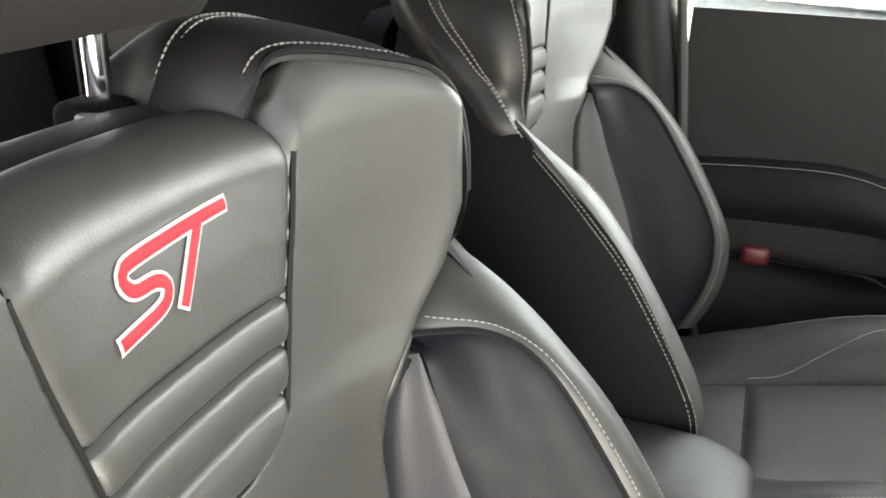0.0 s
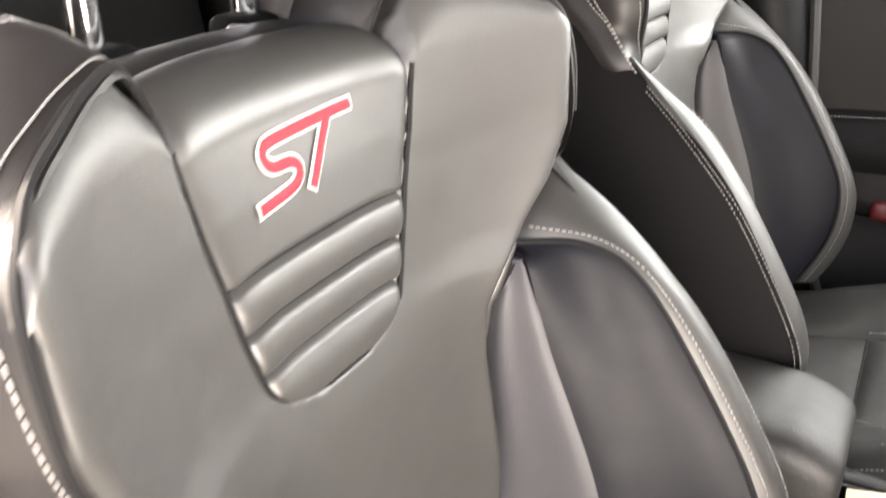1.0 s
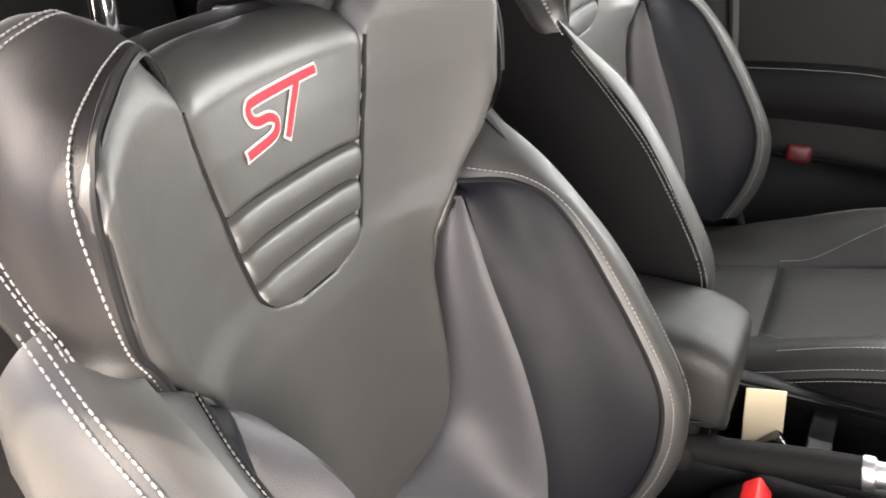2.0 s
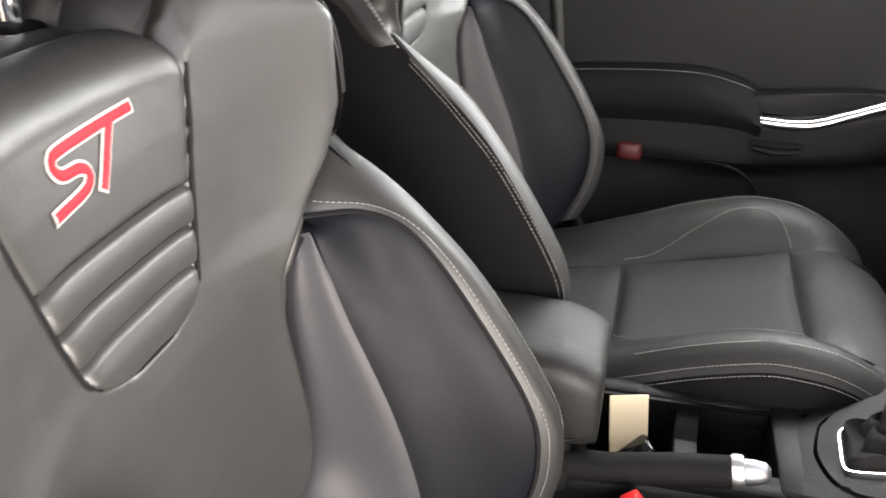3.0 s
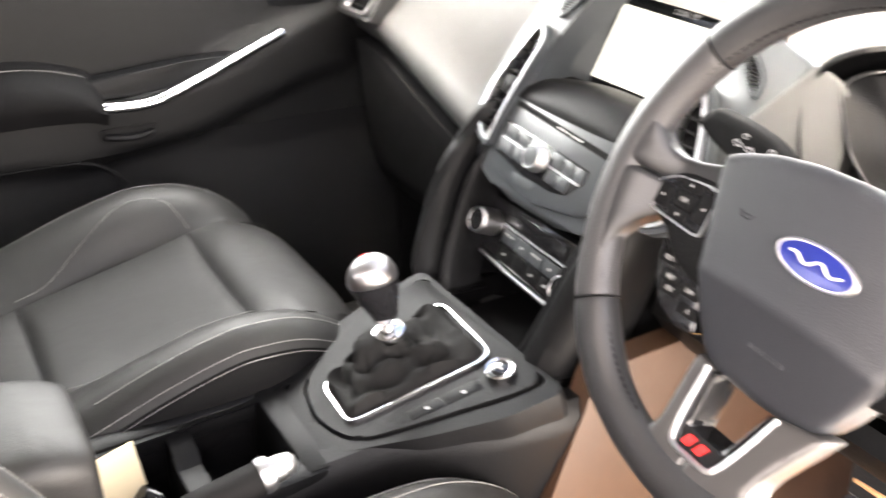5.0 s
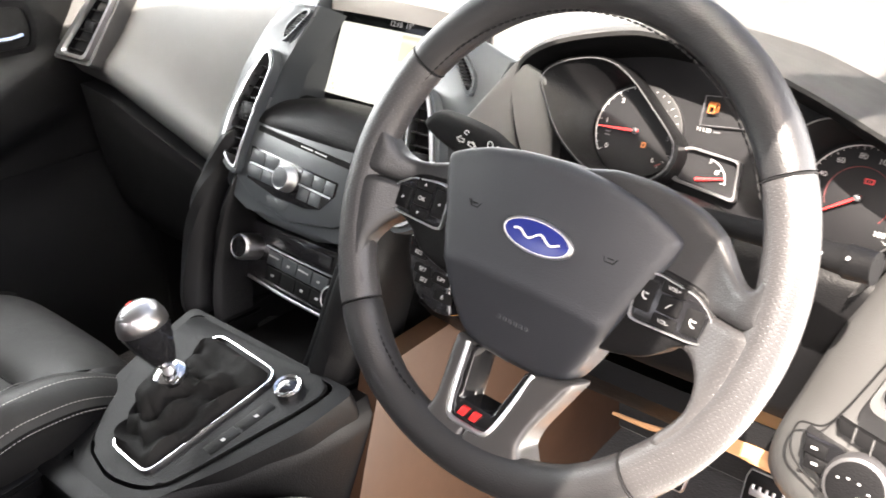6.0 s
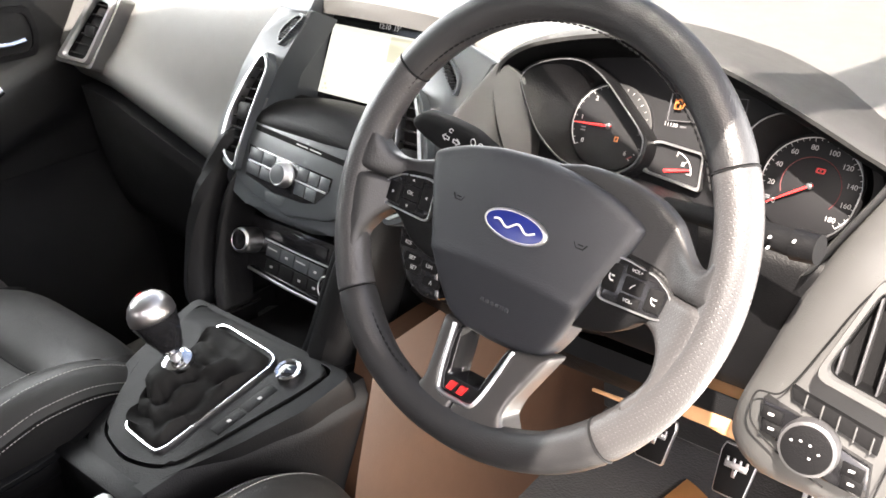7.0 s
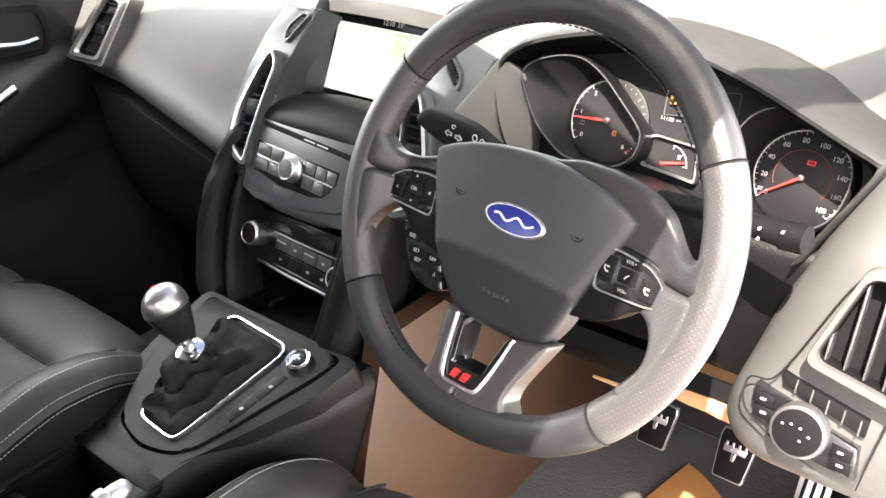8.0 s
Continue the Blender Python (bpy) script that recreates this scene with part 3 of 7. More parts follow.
        if lit_shoulder and s > 0:  # rounded shoulder where the driver slides in; paler than the rim, as sunlit
            part("bolster_shoulder", pad([[(x + 0.006, y + 0.004, z + 0.006) for x, y, z in c] for c in ([(0.228, -0.200, 0.725), (0.232, -0.165, 0.692), (0.237, -0.125, 0.666), (0.242, -0.080, 0.624), (0.244, -0.02, 0.552)], [(0.252, -0.205, 0.715), (0.257, -0.170, 0.682), (0.262, -0.130, 0.653), (0.266, -0.085, 0.610), (0.268, -0.03, 0.54)], [(0.262, -0.215, 0.690), (0.268, -0.180, 0.655), (0.272, -0.140, 0.622), (0.275, -0.095, 0.575), (0.276, -0.04, 0.51)], [(0.258, -0.225, 0.64), (0.264, -0.19, 0.60), (0.268, -0.15, 0.56), (0.272, -0.11, 0.51), (0.272, -0.06, 0.45)])], 20, 30, 0.003, 0.02, (1, 0, 0.3)), LEATHER, bol, "rounded leather bolster shoulder")
            for k in (0.0, 0.006):
                part("stitching", stitch_row([(0.248 + k, -0.200, 0.735 - 0.6 * k), (0.254 + k, -0.161, 0.6985 - 0.6 * k), (0.2595 + k, -0.121, 0.6715 - 0.6 * k), (0.264 + k, -0.076, 0.629 - 0.6 * k), (0.266 + k, -0.02, 0.558 - 0.6 * k)], 0.0046, 0.0034, 0.0008), THREAD, bol, "row of pale grey stitches")
        # head wing: from the piped front edge over a soft crown to the double-stitched rear seam
        W0 = [(0.084, -0.250, 0.780), (0.089, -0.240, 0.815), (0.100, -0.235, 0.836), (0.117, -0.229, 0.841), (0.144, -0.215, 0.838), (0.171, -0.198, 0.832), (0.199, -0.180, 0.824), (0.214, -0.169, 0.812), (0.223, -0.162, 0.794), (0.226, -0.157, 0.767), (0.225, -0.155, 0.735), (0.217, -0.160, 0.708)]
        W1 = [(0.074, -0.268, 0.802), (0.084, -0.262, 0.828), (0.097, -0.262, 0.844), (0.117, -0.260, 0.852), (0.150, -0.250, 0.850), (0.182, -0.238, 0.843), (0.209, -0.222, 0.833), (0.228, -0.210, 0.816), (0.237, -0.198, 0.793), (0.241, -0.186, 0.764), (0.240, -0.177, 0.735), (0.233, -0.172, 0.712)]
        W2 = [(0.066, -0.292, 0.804), (0.078, -0.290, 0.830), (0.096, -0.290, 0.848), (0.118, -0.288, 0.856), (0.155, -0.284, 0.853), (0.185, -0.280, 0.842), (0.208, -0.272, 0.825), (0.224, -0.260, 0.803), (0.234, -0.242, 0.778), (0.240, -0.222, 0.755), (0.242, -0.204, 0.735), (0.242, -0.190, 0.722)]
        if s > 0:  # the outboard wing sits a little lower
            W0, W1, W2 = [[(x, y, z - 0.011 * min(1, max(0, (z - 0.75) / 0.06)) - 0.022 * min(1, max(0, (0.118 - x) / 0.03))) for x, y, z in w] for w in (W0, W1, W2)]
            W0 += [(0.205, -0.163, 0.688), (0.190, -0.168, 0.655)]
            W1 += [(0.228, -0.166, 0.688), (0.212, -0.164, 0.660)]
            W2 += [(0.246, -0.165, 0.690), (0.238, -0.150, 0.668)]
        else:
            W0 += [(0.200, -0.182, 0.695)]
            W1 += [(0.215, -0.190, 0.700)]
            W2 += [(0.232, -0.198, 0.712)]
        W3 = [(0.92 * x - 0.006, y - 0.045, z - 0.022) for x, y, z in W2]
        wing = part("head_wing", pad([c3(W0), c3(W1), c3(W2)], 18, 60, 0.0015, 0.006, (0.3 * s, 0, 0.5)), LEATHER_WING, top, "smooth dark leather side of the head wing")
        part("wing_back", pad([c3(W2), c3([(x + 0.004, y - 0.024, z - 0.004) for x, y, z in W2]), c3(W3)], 10, 60, 0.001, 0.006, (0.3 * s, -0.3, 0.3)), LEATHER_WING, wing)
        part("piping", tube(c3([(x + 0.003, y - 0.001, z + 0.002) for x, y, z in (W0 if s > 0 else W0[:-2])]), 0.0022, 6, samples=70), PIPING, wing)

        def across(k):
            return [spline([a, b, c], 21)[k] for a, b, c in zip(W0, W1, W2)]

        def outward(k, d):
            return [(p[0] + d * 0.7, p[1] + d * 0.3, p[2] + d * 0.75) for p in across(k)]
        part("stitching", stitch_row(c3(outward(3, 0.0022)), 0.0046, 0.0034, 0.0008), THREAD, wing, "row of pale grey stitches")
        for k in (18, 20):
            part("stitching", stitch_row(c3(outward(k, 0.0022)), 0.0046, 0.0034, 0.0008), THREAD, wing, "row of pale grey stitches")
        # head restraint posts
        post = part("headrest_post", lathe([(0.0078, 0), (0.0078, 0.010), (0.0088, 0.016), (0.0088, 0.075)], Matrix.Translation((s * 0.061, -0.315, 0.805)), 18), CHROME, top, "polished chrome post")
        part("post_collar", block((s * 0.058 - 0.020, -0.332, 0.762), (s * 0.058 + 0.018, -0.298, 0.820), 0.008, 3), MATT, post)
        part("release_button", block((s * 0.061 - 0.006, -0.312, 0.803), (s * 0.061 + 0.024, -0.298, 0.8165), 0.003), SILVER, post)
    # head restraint
    bm = pad([[(x, -0.285, 0.860), (x, -0.258, 0.90), (x, -0.26, 0.98), (x, -0.29, 1.03), (x, -0.34, 1.02), (x, -0.355, 0.95), (x, -0.345, 0.860)] for x in np.linspace(-0.115, 0.115, 7)], 14, 30, 0.010, -0.002, (0, 1, 0))
    part("head_restraint", bm, LEATHER_WING, top)
    bm = block((-0.117, -0.345, 0.858), (0.117, -0.282, 1.010), 0.02, 3)
    part("head_restraint_core", bm, LEATHER_DARK_SHADE, top)
    # rear shell
    bm = pad([[(s_ * w, y, z) for w, y, z in ((0.22, -0.22, 0.24), (0.235, -0.26, 0.40), (0.235, -0.30, 0.60), (0.21, -0.318, 0.735), (0.14, -0.330, 0.770))] for s_ in (-1, -0.5, 0, 0.5, 1)], 14, 24, 0.012, -0.03, (0, -1, 0))
    part("rear_shell", bm, LEATHER_SMOOTH, top)
    # cushion
    YS = [-0.20, -0.10, 0.0, 0.10, 0.14, 0.20, 0.28, 0.345, 0.375, 0.40, 0.44, 0.468, 0.482, 0.486, 0.48]
    ZS = [0.229, 0.235, 0.243, 0.2545, 0.2595, 0.267, 0.2805, 0.2945, 0.2985, 0.300, 0.295, 0.275, 0.237, 0.187, 0.117]
    ZS = [z - drop for z in ZS]

    def sit(x, k):
        return (x, YS[k], ZS[k] + 0.010 * (x / 0.13) ** 2 * (k < 10))
    xs = np.linspace(-1, 1, 9)
    wid = lambda y: lerp(y, [-0.2, 0.05, 0.2, 0.31, 0.48], [0.09, 0.105, 0.128, 0.138, 0.150])
    cush = part("cushion_centre", pad([[sit(x * wid(YS[k]), k) for k in range(3, 8)] for x in xs], 24, 40, 0.009, 0.05, (0, 0, 1), power=4), LEATHER_HALF_SHADE, top, "flat leather cushion centre")
    part("cushion_rear", pad([[sit(x * wid(YS[k]), k) for k in range(0, 4)] for x in xs], 24, 30, 0.009, 0.05, (0, 0, 1), power=4), LEATHER_HALF_SHADE, top)
    part("cushion_front", pad([[sit(x * wid(YS[k]), k) for k in range(7, 15)] for x in xs], 24, 36, 0.012, 0.03, (0, 0.5, 0.8), power=4), LEATHER_HALF_SHADE, top, "rounded leather cushion front")
    for k in (3, 7):
        part("seam", tube([(x * wid(YS[k]), YS[k], sit(x * wid(YS[k]), k)[2] + 0.0005) for x in xs], 0.0015, 6), PIPING, cush)
    for s in (-1, 1):
        def c3(pts):
            return [(s * x, y, z) for x, y, z in pts]
        I = [(wid(y), y, lerp(y, YS[:12], ZS[:12]) + 0.008) for y in (-0.12, 0.0, 0.05, 0.12, 0.20, 0.27, 0.31, 0.36, 0.41, 0.452, 0.47)]
        kz = lambda y: lerp(y, [-0.12, -0.05, 0.0, 0.1, 0.2, 0.27, 0.32, 0.37, 0.42, 0.455, 0.475], [0.272, 0.282, 0.296, 0.332, 0.368, 0.386, 0.388, 0.378, 0.350, 0.315, 0.27]) - 0.033 - drop
        ys = (-0.12, 0.0, 0.06, 0.13, 0.20, 0.27, 0.31, 0.36, 0.41, 0.452, 0.475)
        part("seam", tube(c3([(x, y, z - 0.003) for x, y, z in I]), 0.0018, 6, samples=40), PIPING, cush)
        J = [(lerp(y, [-0.12, 0.05, 0.3, 0.48], [0.15, 0.160, 0.172, 0.175]), y, kz(y) - 0.012) for y in ys]
        K = [(0.208, y, kz(y)) for y in ys]
        O = [(0.243, y, kz(y) - 0.018) for y in ys]
        P_ = [(0.252, y * 0.99, kz(y) * 0.6 + 0.06) for y in ys]
        Q_ = [(0.245, y * 0.97, 0.14) for y in ys]
        up = part("cushion_bolster", pad([c3(I), c3(J), c3(K), c3(O)], 22, 44, 0.005, 0.05, (0, 0, 1)), LEATHER_HALF_SHADE, top)
        part("cushion_side", pad([c3(O), c3(P_), c3(Q_)], 14, 44, 0.004, 0.02, (s, 0, 0)), LEATHER_DARK_SHADE, up)
        part("stitching", stitch_row(c3([(x - 0.006, y, z + 0.008) for x, y, z in O])), THREAD, up, "row of pale grey stitches")
        part("stitching", stitch_row(c3([(x + 0.004, y, z - 0.002) for x, y, z in O])), THREAD, up, "row of pale grey stitches")
        part("stitching", stitch_row(c3([(x + 0.004, y, z + 0.0058) for x, y, z in K[3:]])), THREAD, up, "row of pale grey stitches")
        arc = []
        for x, y in ((0.112, 0.100), (0.125, 0.145), (0.155, 0.203), (0.175, 0.254), (0.179, 0.298), (0.168, 0.326), (0.152, 0.340), (0.140, 0.346)):
            jx = lerp(y, [-0.12, 0.05, 0.3, 0.48], [0.15, 0.160, 0.172, 0.175])
            arc.append((x, y, lerp(x, [wid(y), jx, 0.208], [lerp(y, YS[:12], ZS[:12]) + 0.008, kz(y) - 0.012, kz(y)]) + 0.0112))
        part("stitching", stitch_row(c3(arc)), THREAD, up, "row of pale grey stitches")
    # base and rails
    part("seat_base", block((-0.235, -0.18, 0.04), (0.235, 0.44, 0.205), 0.03, 3), MATT, top)
    for s in (-1, 1):
        part("seat_rail", block((s * 0.19 - 0.025, -0.22, -0.035), (s * 0.19 + 0.025, 0.46, 0.07), 0.006), ALU, top)
    return top


driver = seat((0.375, 0.0, 0.0), "black leather sports seat with red badge, pale stitching, driver's side", 0.002, True)
passenger = seat((-0.333, -0.024, 0.033), "black leather sports seat with pale stitching, beside passenger door")


# ---- car shell and surroundings ----
def structure(name, bm, material, label, smooth=True):
    return tagged(part(name, bm, material, None, smooth=smooth), label, "", "", "structure")


# unseen ground, its pale colour chosen to bounce light up through the doorway
bm = bmesh.new()
bmesh.ops.create_grid(bm, x_segments=40, y_segments=40, size=400)
bm.transform(Matrix.Translation((0, 0, -0.32)))
structure("ground", bm, CONCRETE, "unseen ground round the car, pale to bounce light in")
structure("floor", block((-0.72, -1.4, -0.06), (0.66, 1.35, 0.0), 0.01), CARPET, "black carpeted car floor")
structure("sill", block((0.62, -0.55, -0.28), (0.80, 1.1, 0.085), 0.03, 3), PAINT, "white painted door sill of the open doorway")
structure("sill_trim", block((0.60, -0.5, 0.07), (0.70, 1.05, 0.11), 0.012), HARD, "black plastic tread on the door sill")
structure("floor_side", block((-0.78, -1.4, -0.28), (-0.70, 1.3, 0.16), 0.02), HARD, "black sill trim beside the passenger door")
# unseen roof: dark lining cuts bounce, front edge carried forward to shade the dash
roof_pts = [[(x, y, 1.20 - 0.06 * (abs(x) / 0.64) ** 3 - 0.05 * max(0, abs(y + 0.45) - 0.3) ** 2) for x in np.linspace(-0.65, 0.65, 15)] for y in np.linspace(-1.35, 0.33, 12)]
roof_pts.append([(x, 0.47 - 0.13 * (x / 0.62) ** 2, 1.145 - 0.045 * (x / 0.64) ** 2) for x in np.linspace(-0.65, 0.65, 15)])
bm = bmesh.new()
grid(bm, roof_pts)
bmesh.ops.solidify(bm, geom=bm.faces[:], thickness=0.04)
structure("ceiling", bm, LINER, "unseen charcoal headlining, front edge set to shade the dash")
structure("pillar_windscreen_near", tube([(0.62, 0.36, 1.15), (0.66, 0.75, 0.98), (0.72, 1.15, 0.80), (0.73, 1.25, 0.4)], 0.035, 10, samples=20), HARD, "black windscreen pillar")
structure("pillar_windscreen_far", tube([(-0.62, 0.36, 1.15), (-0.66, 0.75, 0.98), (-0.72, 1.15, 0.80), (-0.73, 1.25, 0.4)], 0.035, 10, samples=20), HARD, "black windscreen pillar")
# unseen pillar, bent forward so that its shadow falls on the seat wing
structure("pillar_middle_near", tube([(0.655, -0.46, 1.15), (0.678, -0.388, 1.0), (0.70, -0.40, 0.80), (0.715, -0.42, 0.5), (0.72, -0.43, 0.0)], [0.036, 0.030, 0.042, 0.065, 0.08], 12, samples=20), PILLAR, "unseen pale door pillar, bent to shade the driver's seat wing")
structure("pillar_middle_far", tube([(-0.60, -0.20, 1.15), (-0.665, -0.17, 0.80), (-0.70, -0.13, 0.5), (-0.71, -0.12, 0.0)], [0.05, 0.055, 0.065, 0.08], 12, samples=20), HARD, "black door pillar behind the passenger")
structure("door_seal", tube([(-0.655, -0.105, 0.84), (-0.665, -0.075, 0.60), (-0.672, -0.055, 0.42), (-0.670, -0.03, 0.30), (-0.662, 0.03, 0.17), (-0.66, 0.10, 0.14)], 0.008, 8, samples=40), RUBBER, "black rubber door seal on the pillar")
structure("wall_rear", block((-0.74, -1.42, -0.2), (0.72, -1.34, 0.86), 0.02), CARPET, "black rear wall of the cabin")
# unseen pane, added with the rear lamp to brighten the back of the cabin
rear_pane = structure("window_3", block((-0.66, -1.385, 0.855), (0.66, -1.38, 1.15), 0.001, 1), GLASS, "unseen clear rear window added to let light in")
rear_pane.visible_shadow = False
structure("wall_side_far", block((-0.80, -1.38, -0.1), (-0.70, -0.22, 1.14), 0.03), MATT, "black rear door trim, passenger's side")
structure("wall_side_near", block((0.68, -1.38, -0.1), (0.78, -0.56, 1.10), 0.03), MATT, "black rear door trim, driver's side")
structure("wall_front", block((-0.74, 1.26, -0.1), (0.74, 1.32, 0.80), 0.02), MATT, "black bulkhead under the windscreen")
bm = bmesh.new()
grid(bm, [[(x, 0.46 - 0.12 * (x / 0.62) ** 2 * (1 - t) + 0.80 * t, 1.13 - 0.335 * t + 0.03 * math.sin(math.pi * t) - 0.03 * (x / 0.6) ** 2) for x in np.linspace(-0.62 - 0.1 * t, 0.62 + 0.1 * t, 10)] for t in np.linspace(0, 1, 8)])
bmesh.ops.solidify(bm, geom=bm.faces[:], thickness=0.005)
screen_pane = structure("window_1", bm, GLASS, "raked clear windscreen")
screen_pane.visible_shadow = False
bm = bmesh.new()
grid(bm, [[(-0.70 + 0.08 * t, y, 0.770 + 0.38 * t) for y in np.linspace(-0.14, 0.90 - 0.5 * t, 6)] for t in np.linspace(0, 1, 4)])
bmesh.ops.solidify(bm, geom=bm.faces[:], thickness=0.004)
side_pane = structure("window_2", bm, GLASS, "clear passenger door window")
side_pane.visible_shadow = False

# rear bench behind the front seats
bench = thing("rear_bench", (0, -1.0, 0), "black leather rear bench seat behind the front seats", "bench seat")
part("cushion", pad([[(x, -1.28, 0.30), (x, -1.0, 0.34), (x, -0.85, 0.33), (x, -0.80, 0.25), (x, -0.80, 0.0)] for x in np.linspace(-0.66, 0.64, 9)], 24, 24, 0.012, 0.05, (0, 0.4, 0.9)), LEATHER, bench)
part("backrest", pad([[(x, -1.24, 0.30), (x, -1.29, 0.55), (x, -1.33, 0.80), (x, -1.35, 0.84)] for x in np.linspace(-0.66, 0.64, 9)], 24, 20, 0.015, 0.05, (0, 1, 0)), LEATHER, bench)

# ---- passenger door ----
door = thing("door_1", (-0.72, 0.4, -0.2), "closed black passenger door with chrome armrest strip", "car door", kind="structure")
DX = -0.70
YD = np.linspace(-0.085, 1.02, 34)


def door_x(y, z):
    arm = max(0.0, 1 - abs((y - 0.22) / 0.50) ** 4)
    low = lerp(y, [-0.1, 0.25, 0.42, 0.60, 0.9], [0.415, 0.405, 0.43, 0.49, 0.55])
    high = lerp(y, [-0.1, 0.25, 0.42, 0.60, 0.9], [0.500, 0.475, 0.50, 0.575, 0.62])
    out = 0.0
    if low - 0.03 < z < high + 0.02:
        e = min((z - low + 0.03) / 0.03, (high + 0.02 - z) / 0.02, 1)
        out = 0.045 * arm * max(0, e) ** 0.6
    pocket = 0.035 * max(0, 1 - ((z - 0.10) / 0.26) ** 2) if z < 0.36 else 0
    return DX + out + pocket + 0.015 * max(0, 0.40 - abs(z - 0.66)) - 0.02 * max(0, y - 0.5)


def door_skin(name, z0, z1, material, label):
    zs = np.linspace(z0, z1, 44)
    bm = bmesh.new()
    a = grid(bm, [[(door_x(y, z), y, z) for z in zs] for y in YD])
    b = grid(bm, [[(-0.79, y, z) for z in zs] for y in YD], flip=True)
    for i in range(len(YD) - 1):
        for j in (0, len(zs) - 1):
            bm.faces.new((a[i][j], a[i + 1][j], b[i + 1][j], b[i][j]))
    for j in range(len(zs) - 1):
        for i in (0, len(YD) - 1):
            bm.faces.new((a[i][j], a[i][j + 1], b[i][j + 1], b[i][j]))
    return part(name, bm, material, door, label, angle=50)


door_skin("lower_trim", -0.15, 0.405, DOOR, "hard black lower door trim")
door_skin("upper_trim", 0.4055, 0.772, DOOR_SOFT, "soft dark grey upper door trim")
part("armrest_pad", pad([[(x, y, z) for y, z in ((-0.08, 0.530 + d), (0.05, 0.540 + d), (0.16, 0.543 + d), (0.235, 0.526 + d), (0.268, 0.505 + d))] for x, d in ((-0.71, 0.012), (-0.672, 0.0), (-0.640, -0.022))] + [[(-0.628, y, z) for y, z in ((-0.08, 0.486), (0.05, 0.492), (0.16, 0.494), (0.235, 0.490), (0.266, 0.480))]], 12, 30, 0.006, 0.02, (0.3, 0, 1)), LEATHER_DARK_SHADE, door, "padded black armrest with stitched edge")
strip = [(-0.655, 0.190, 0.488), (-0.652, 0.26, 0.484), (-0.650, 0.335, 0.484), (-0.652, 0.401, 0.505), (-0.657, 0.49, 0.540), (-0.665, 0.562, 0.567)]
part("pull_strip", tube(strip, 0.013, 12, samples=50, flat=0.75), CHROME, door, "bright chrome pull strip")
part("stitching", stitch_row([(-0.668, -0.08, 0.538), (-0.668, 0.05, 0.548), (-0.668, 0.16, 0.550), (-0.672, 0.235, 0.533), (-0.676, 0.262, 0.516)]), THREAD, door)
part("switch_plate", slab([(0.20, 0.0), (0.36, 0.0), (0.50, 0.03), (0.52, 0.05), (0.40, 0.045), (0.24, 0.03)], Matrix(((0, 0, 1, -0.668), (1, 0, 0, 0), (0, 1, 0, 0.492), (0, 0, 0, 1))), -0.02, 0.006, 0.004), HARD, door)
grip = part("grip_recess", ring_plate([(0.255, 0.425), (0.34, 0.425), (0.345, 0.450), (0.25, 0.450)], [(0.262, 0.431), (0.333, 0.431), (0.336, 0.445), (0.258, 0.445)], Matrix(((0, 0, 1, -0.66), (1, 0, 0, 0), (0, 1, 0, 0), (0, 0, 0, 1))), -0.02, 0.010), HARD, door)
part("grip_bar", tube([(-0.648, 0.262, 0.437), (-0.642, 0.30, 0.434), (-0.648, 0.333, 0.437)], 0.006, 8, samples=12), HARD, grip)
part("trim_line", tube([(-0.672, -0.06, 0.395), (-0.664, 0.10, 0.40), (-0.660, 0.22, 0.398), (-0.66, 0.27, 0.37), (-0.66, 0.30, 0.32)], 0.0035, 6, samples=30), HARD, door)
# small dark red block, taken for a belt buckle but built on the door
part("red_block", block((-0.70, 0.040, 0.392), (-0.646, 0.084, 0.426), 0.010, 3), DARK_RED, door, "small dark red plastic block on the door edge")
handle = part("handle_recess", ring_plate([(0.56, 0.60), (0.655, 0.60), (0.665, 0.64), (0.655, 0.685), (0.56, 0.695), (0.545, 0.64)], [(0.57, 0.612), (0.645, 0.612), (0.652, 0.64), (0.645, 0.672), (0.57, 0.682), (0.558, 0.64)], Matrix(((0, 0, 1, -0.70), (1, 0, 0, 0), (0, 1, 0, 0), (0, 0, 0, 1))), -0.03, 0.006), HARD, door)
part("door_handle", tube([(-0.695, 0.555, 0.635), (-0.688, 0.60, 0.63), (-0.69, 0.632, 0.632)], 0.010, 8, samples=14, flat=0.6), CHROME, handle, "chrome inner door handle")

# ---- centre console ----
CX = -0.012
con = thing("centre_console", (0, 0.2, 0), "black centre console with cup holders, between the seats", "console")
side_r = lambda y: lerp(y, [-0.30, 0.26, 0.30, 0.36, 0.45, 0.51, 0.72], [0.085, 0.085, 0.088, 0.108, 0.148, 0.162, 0.160])
side_l = lambda y: lerp(y, [-0.30, 0.26, 0.30, 0.36, 0.45, 0.72], [0.085, 0.085, 0.088, 0.105, 0.122, 0.128])
rim_z = lambda y: lerp(y, [-0.3, 0.05, 0.26, 0.30, 0.36, 0.50, 0.62, 0.75], [0.325, 0.325, 0.328, 0.335, 0.348, 0.368, 0.362, 0.35])
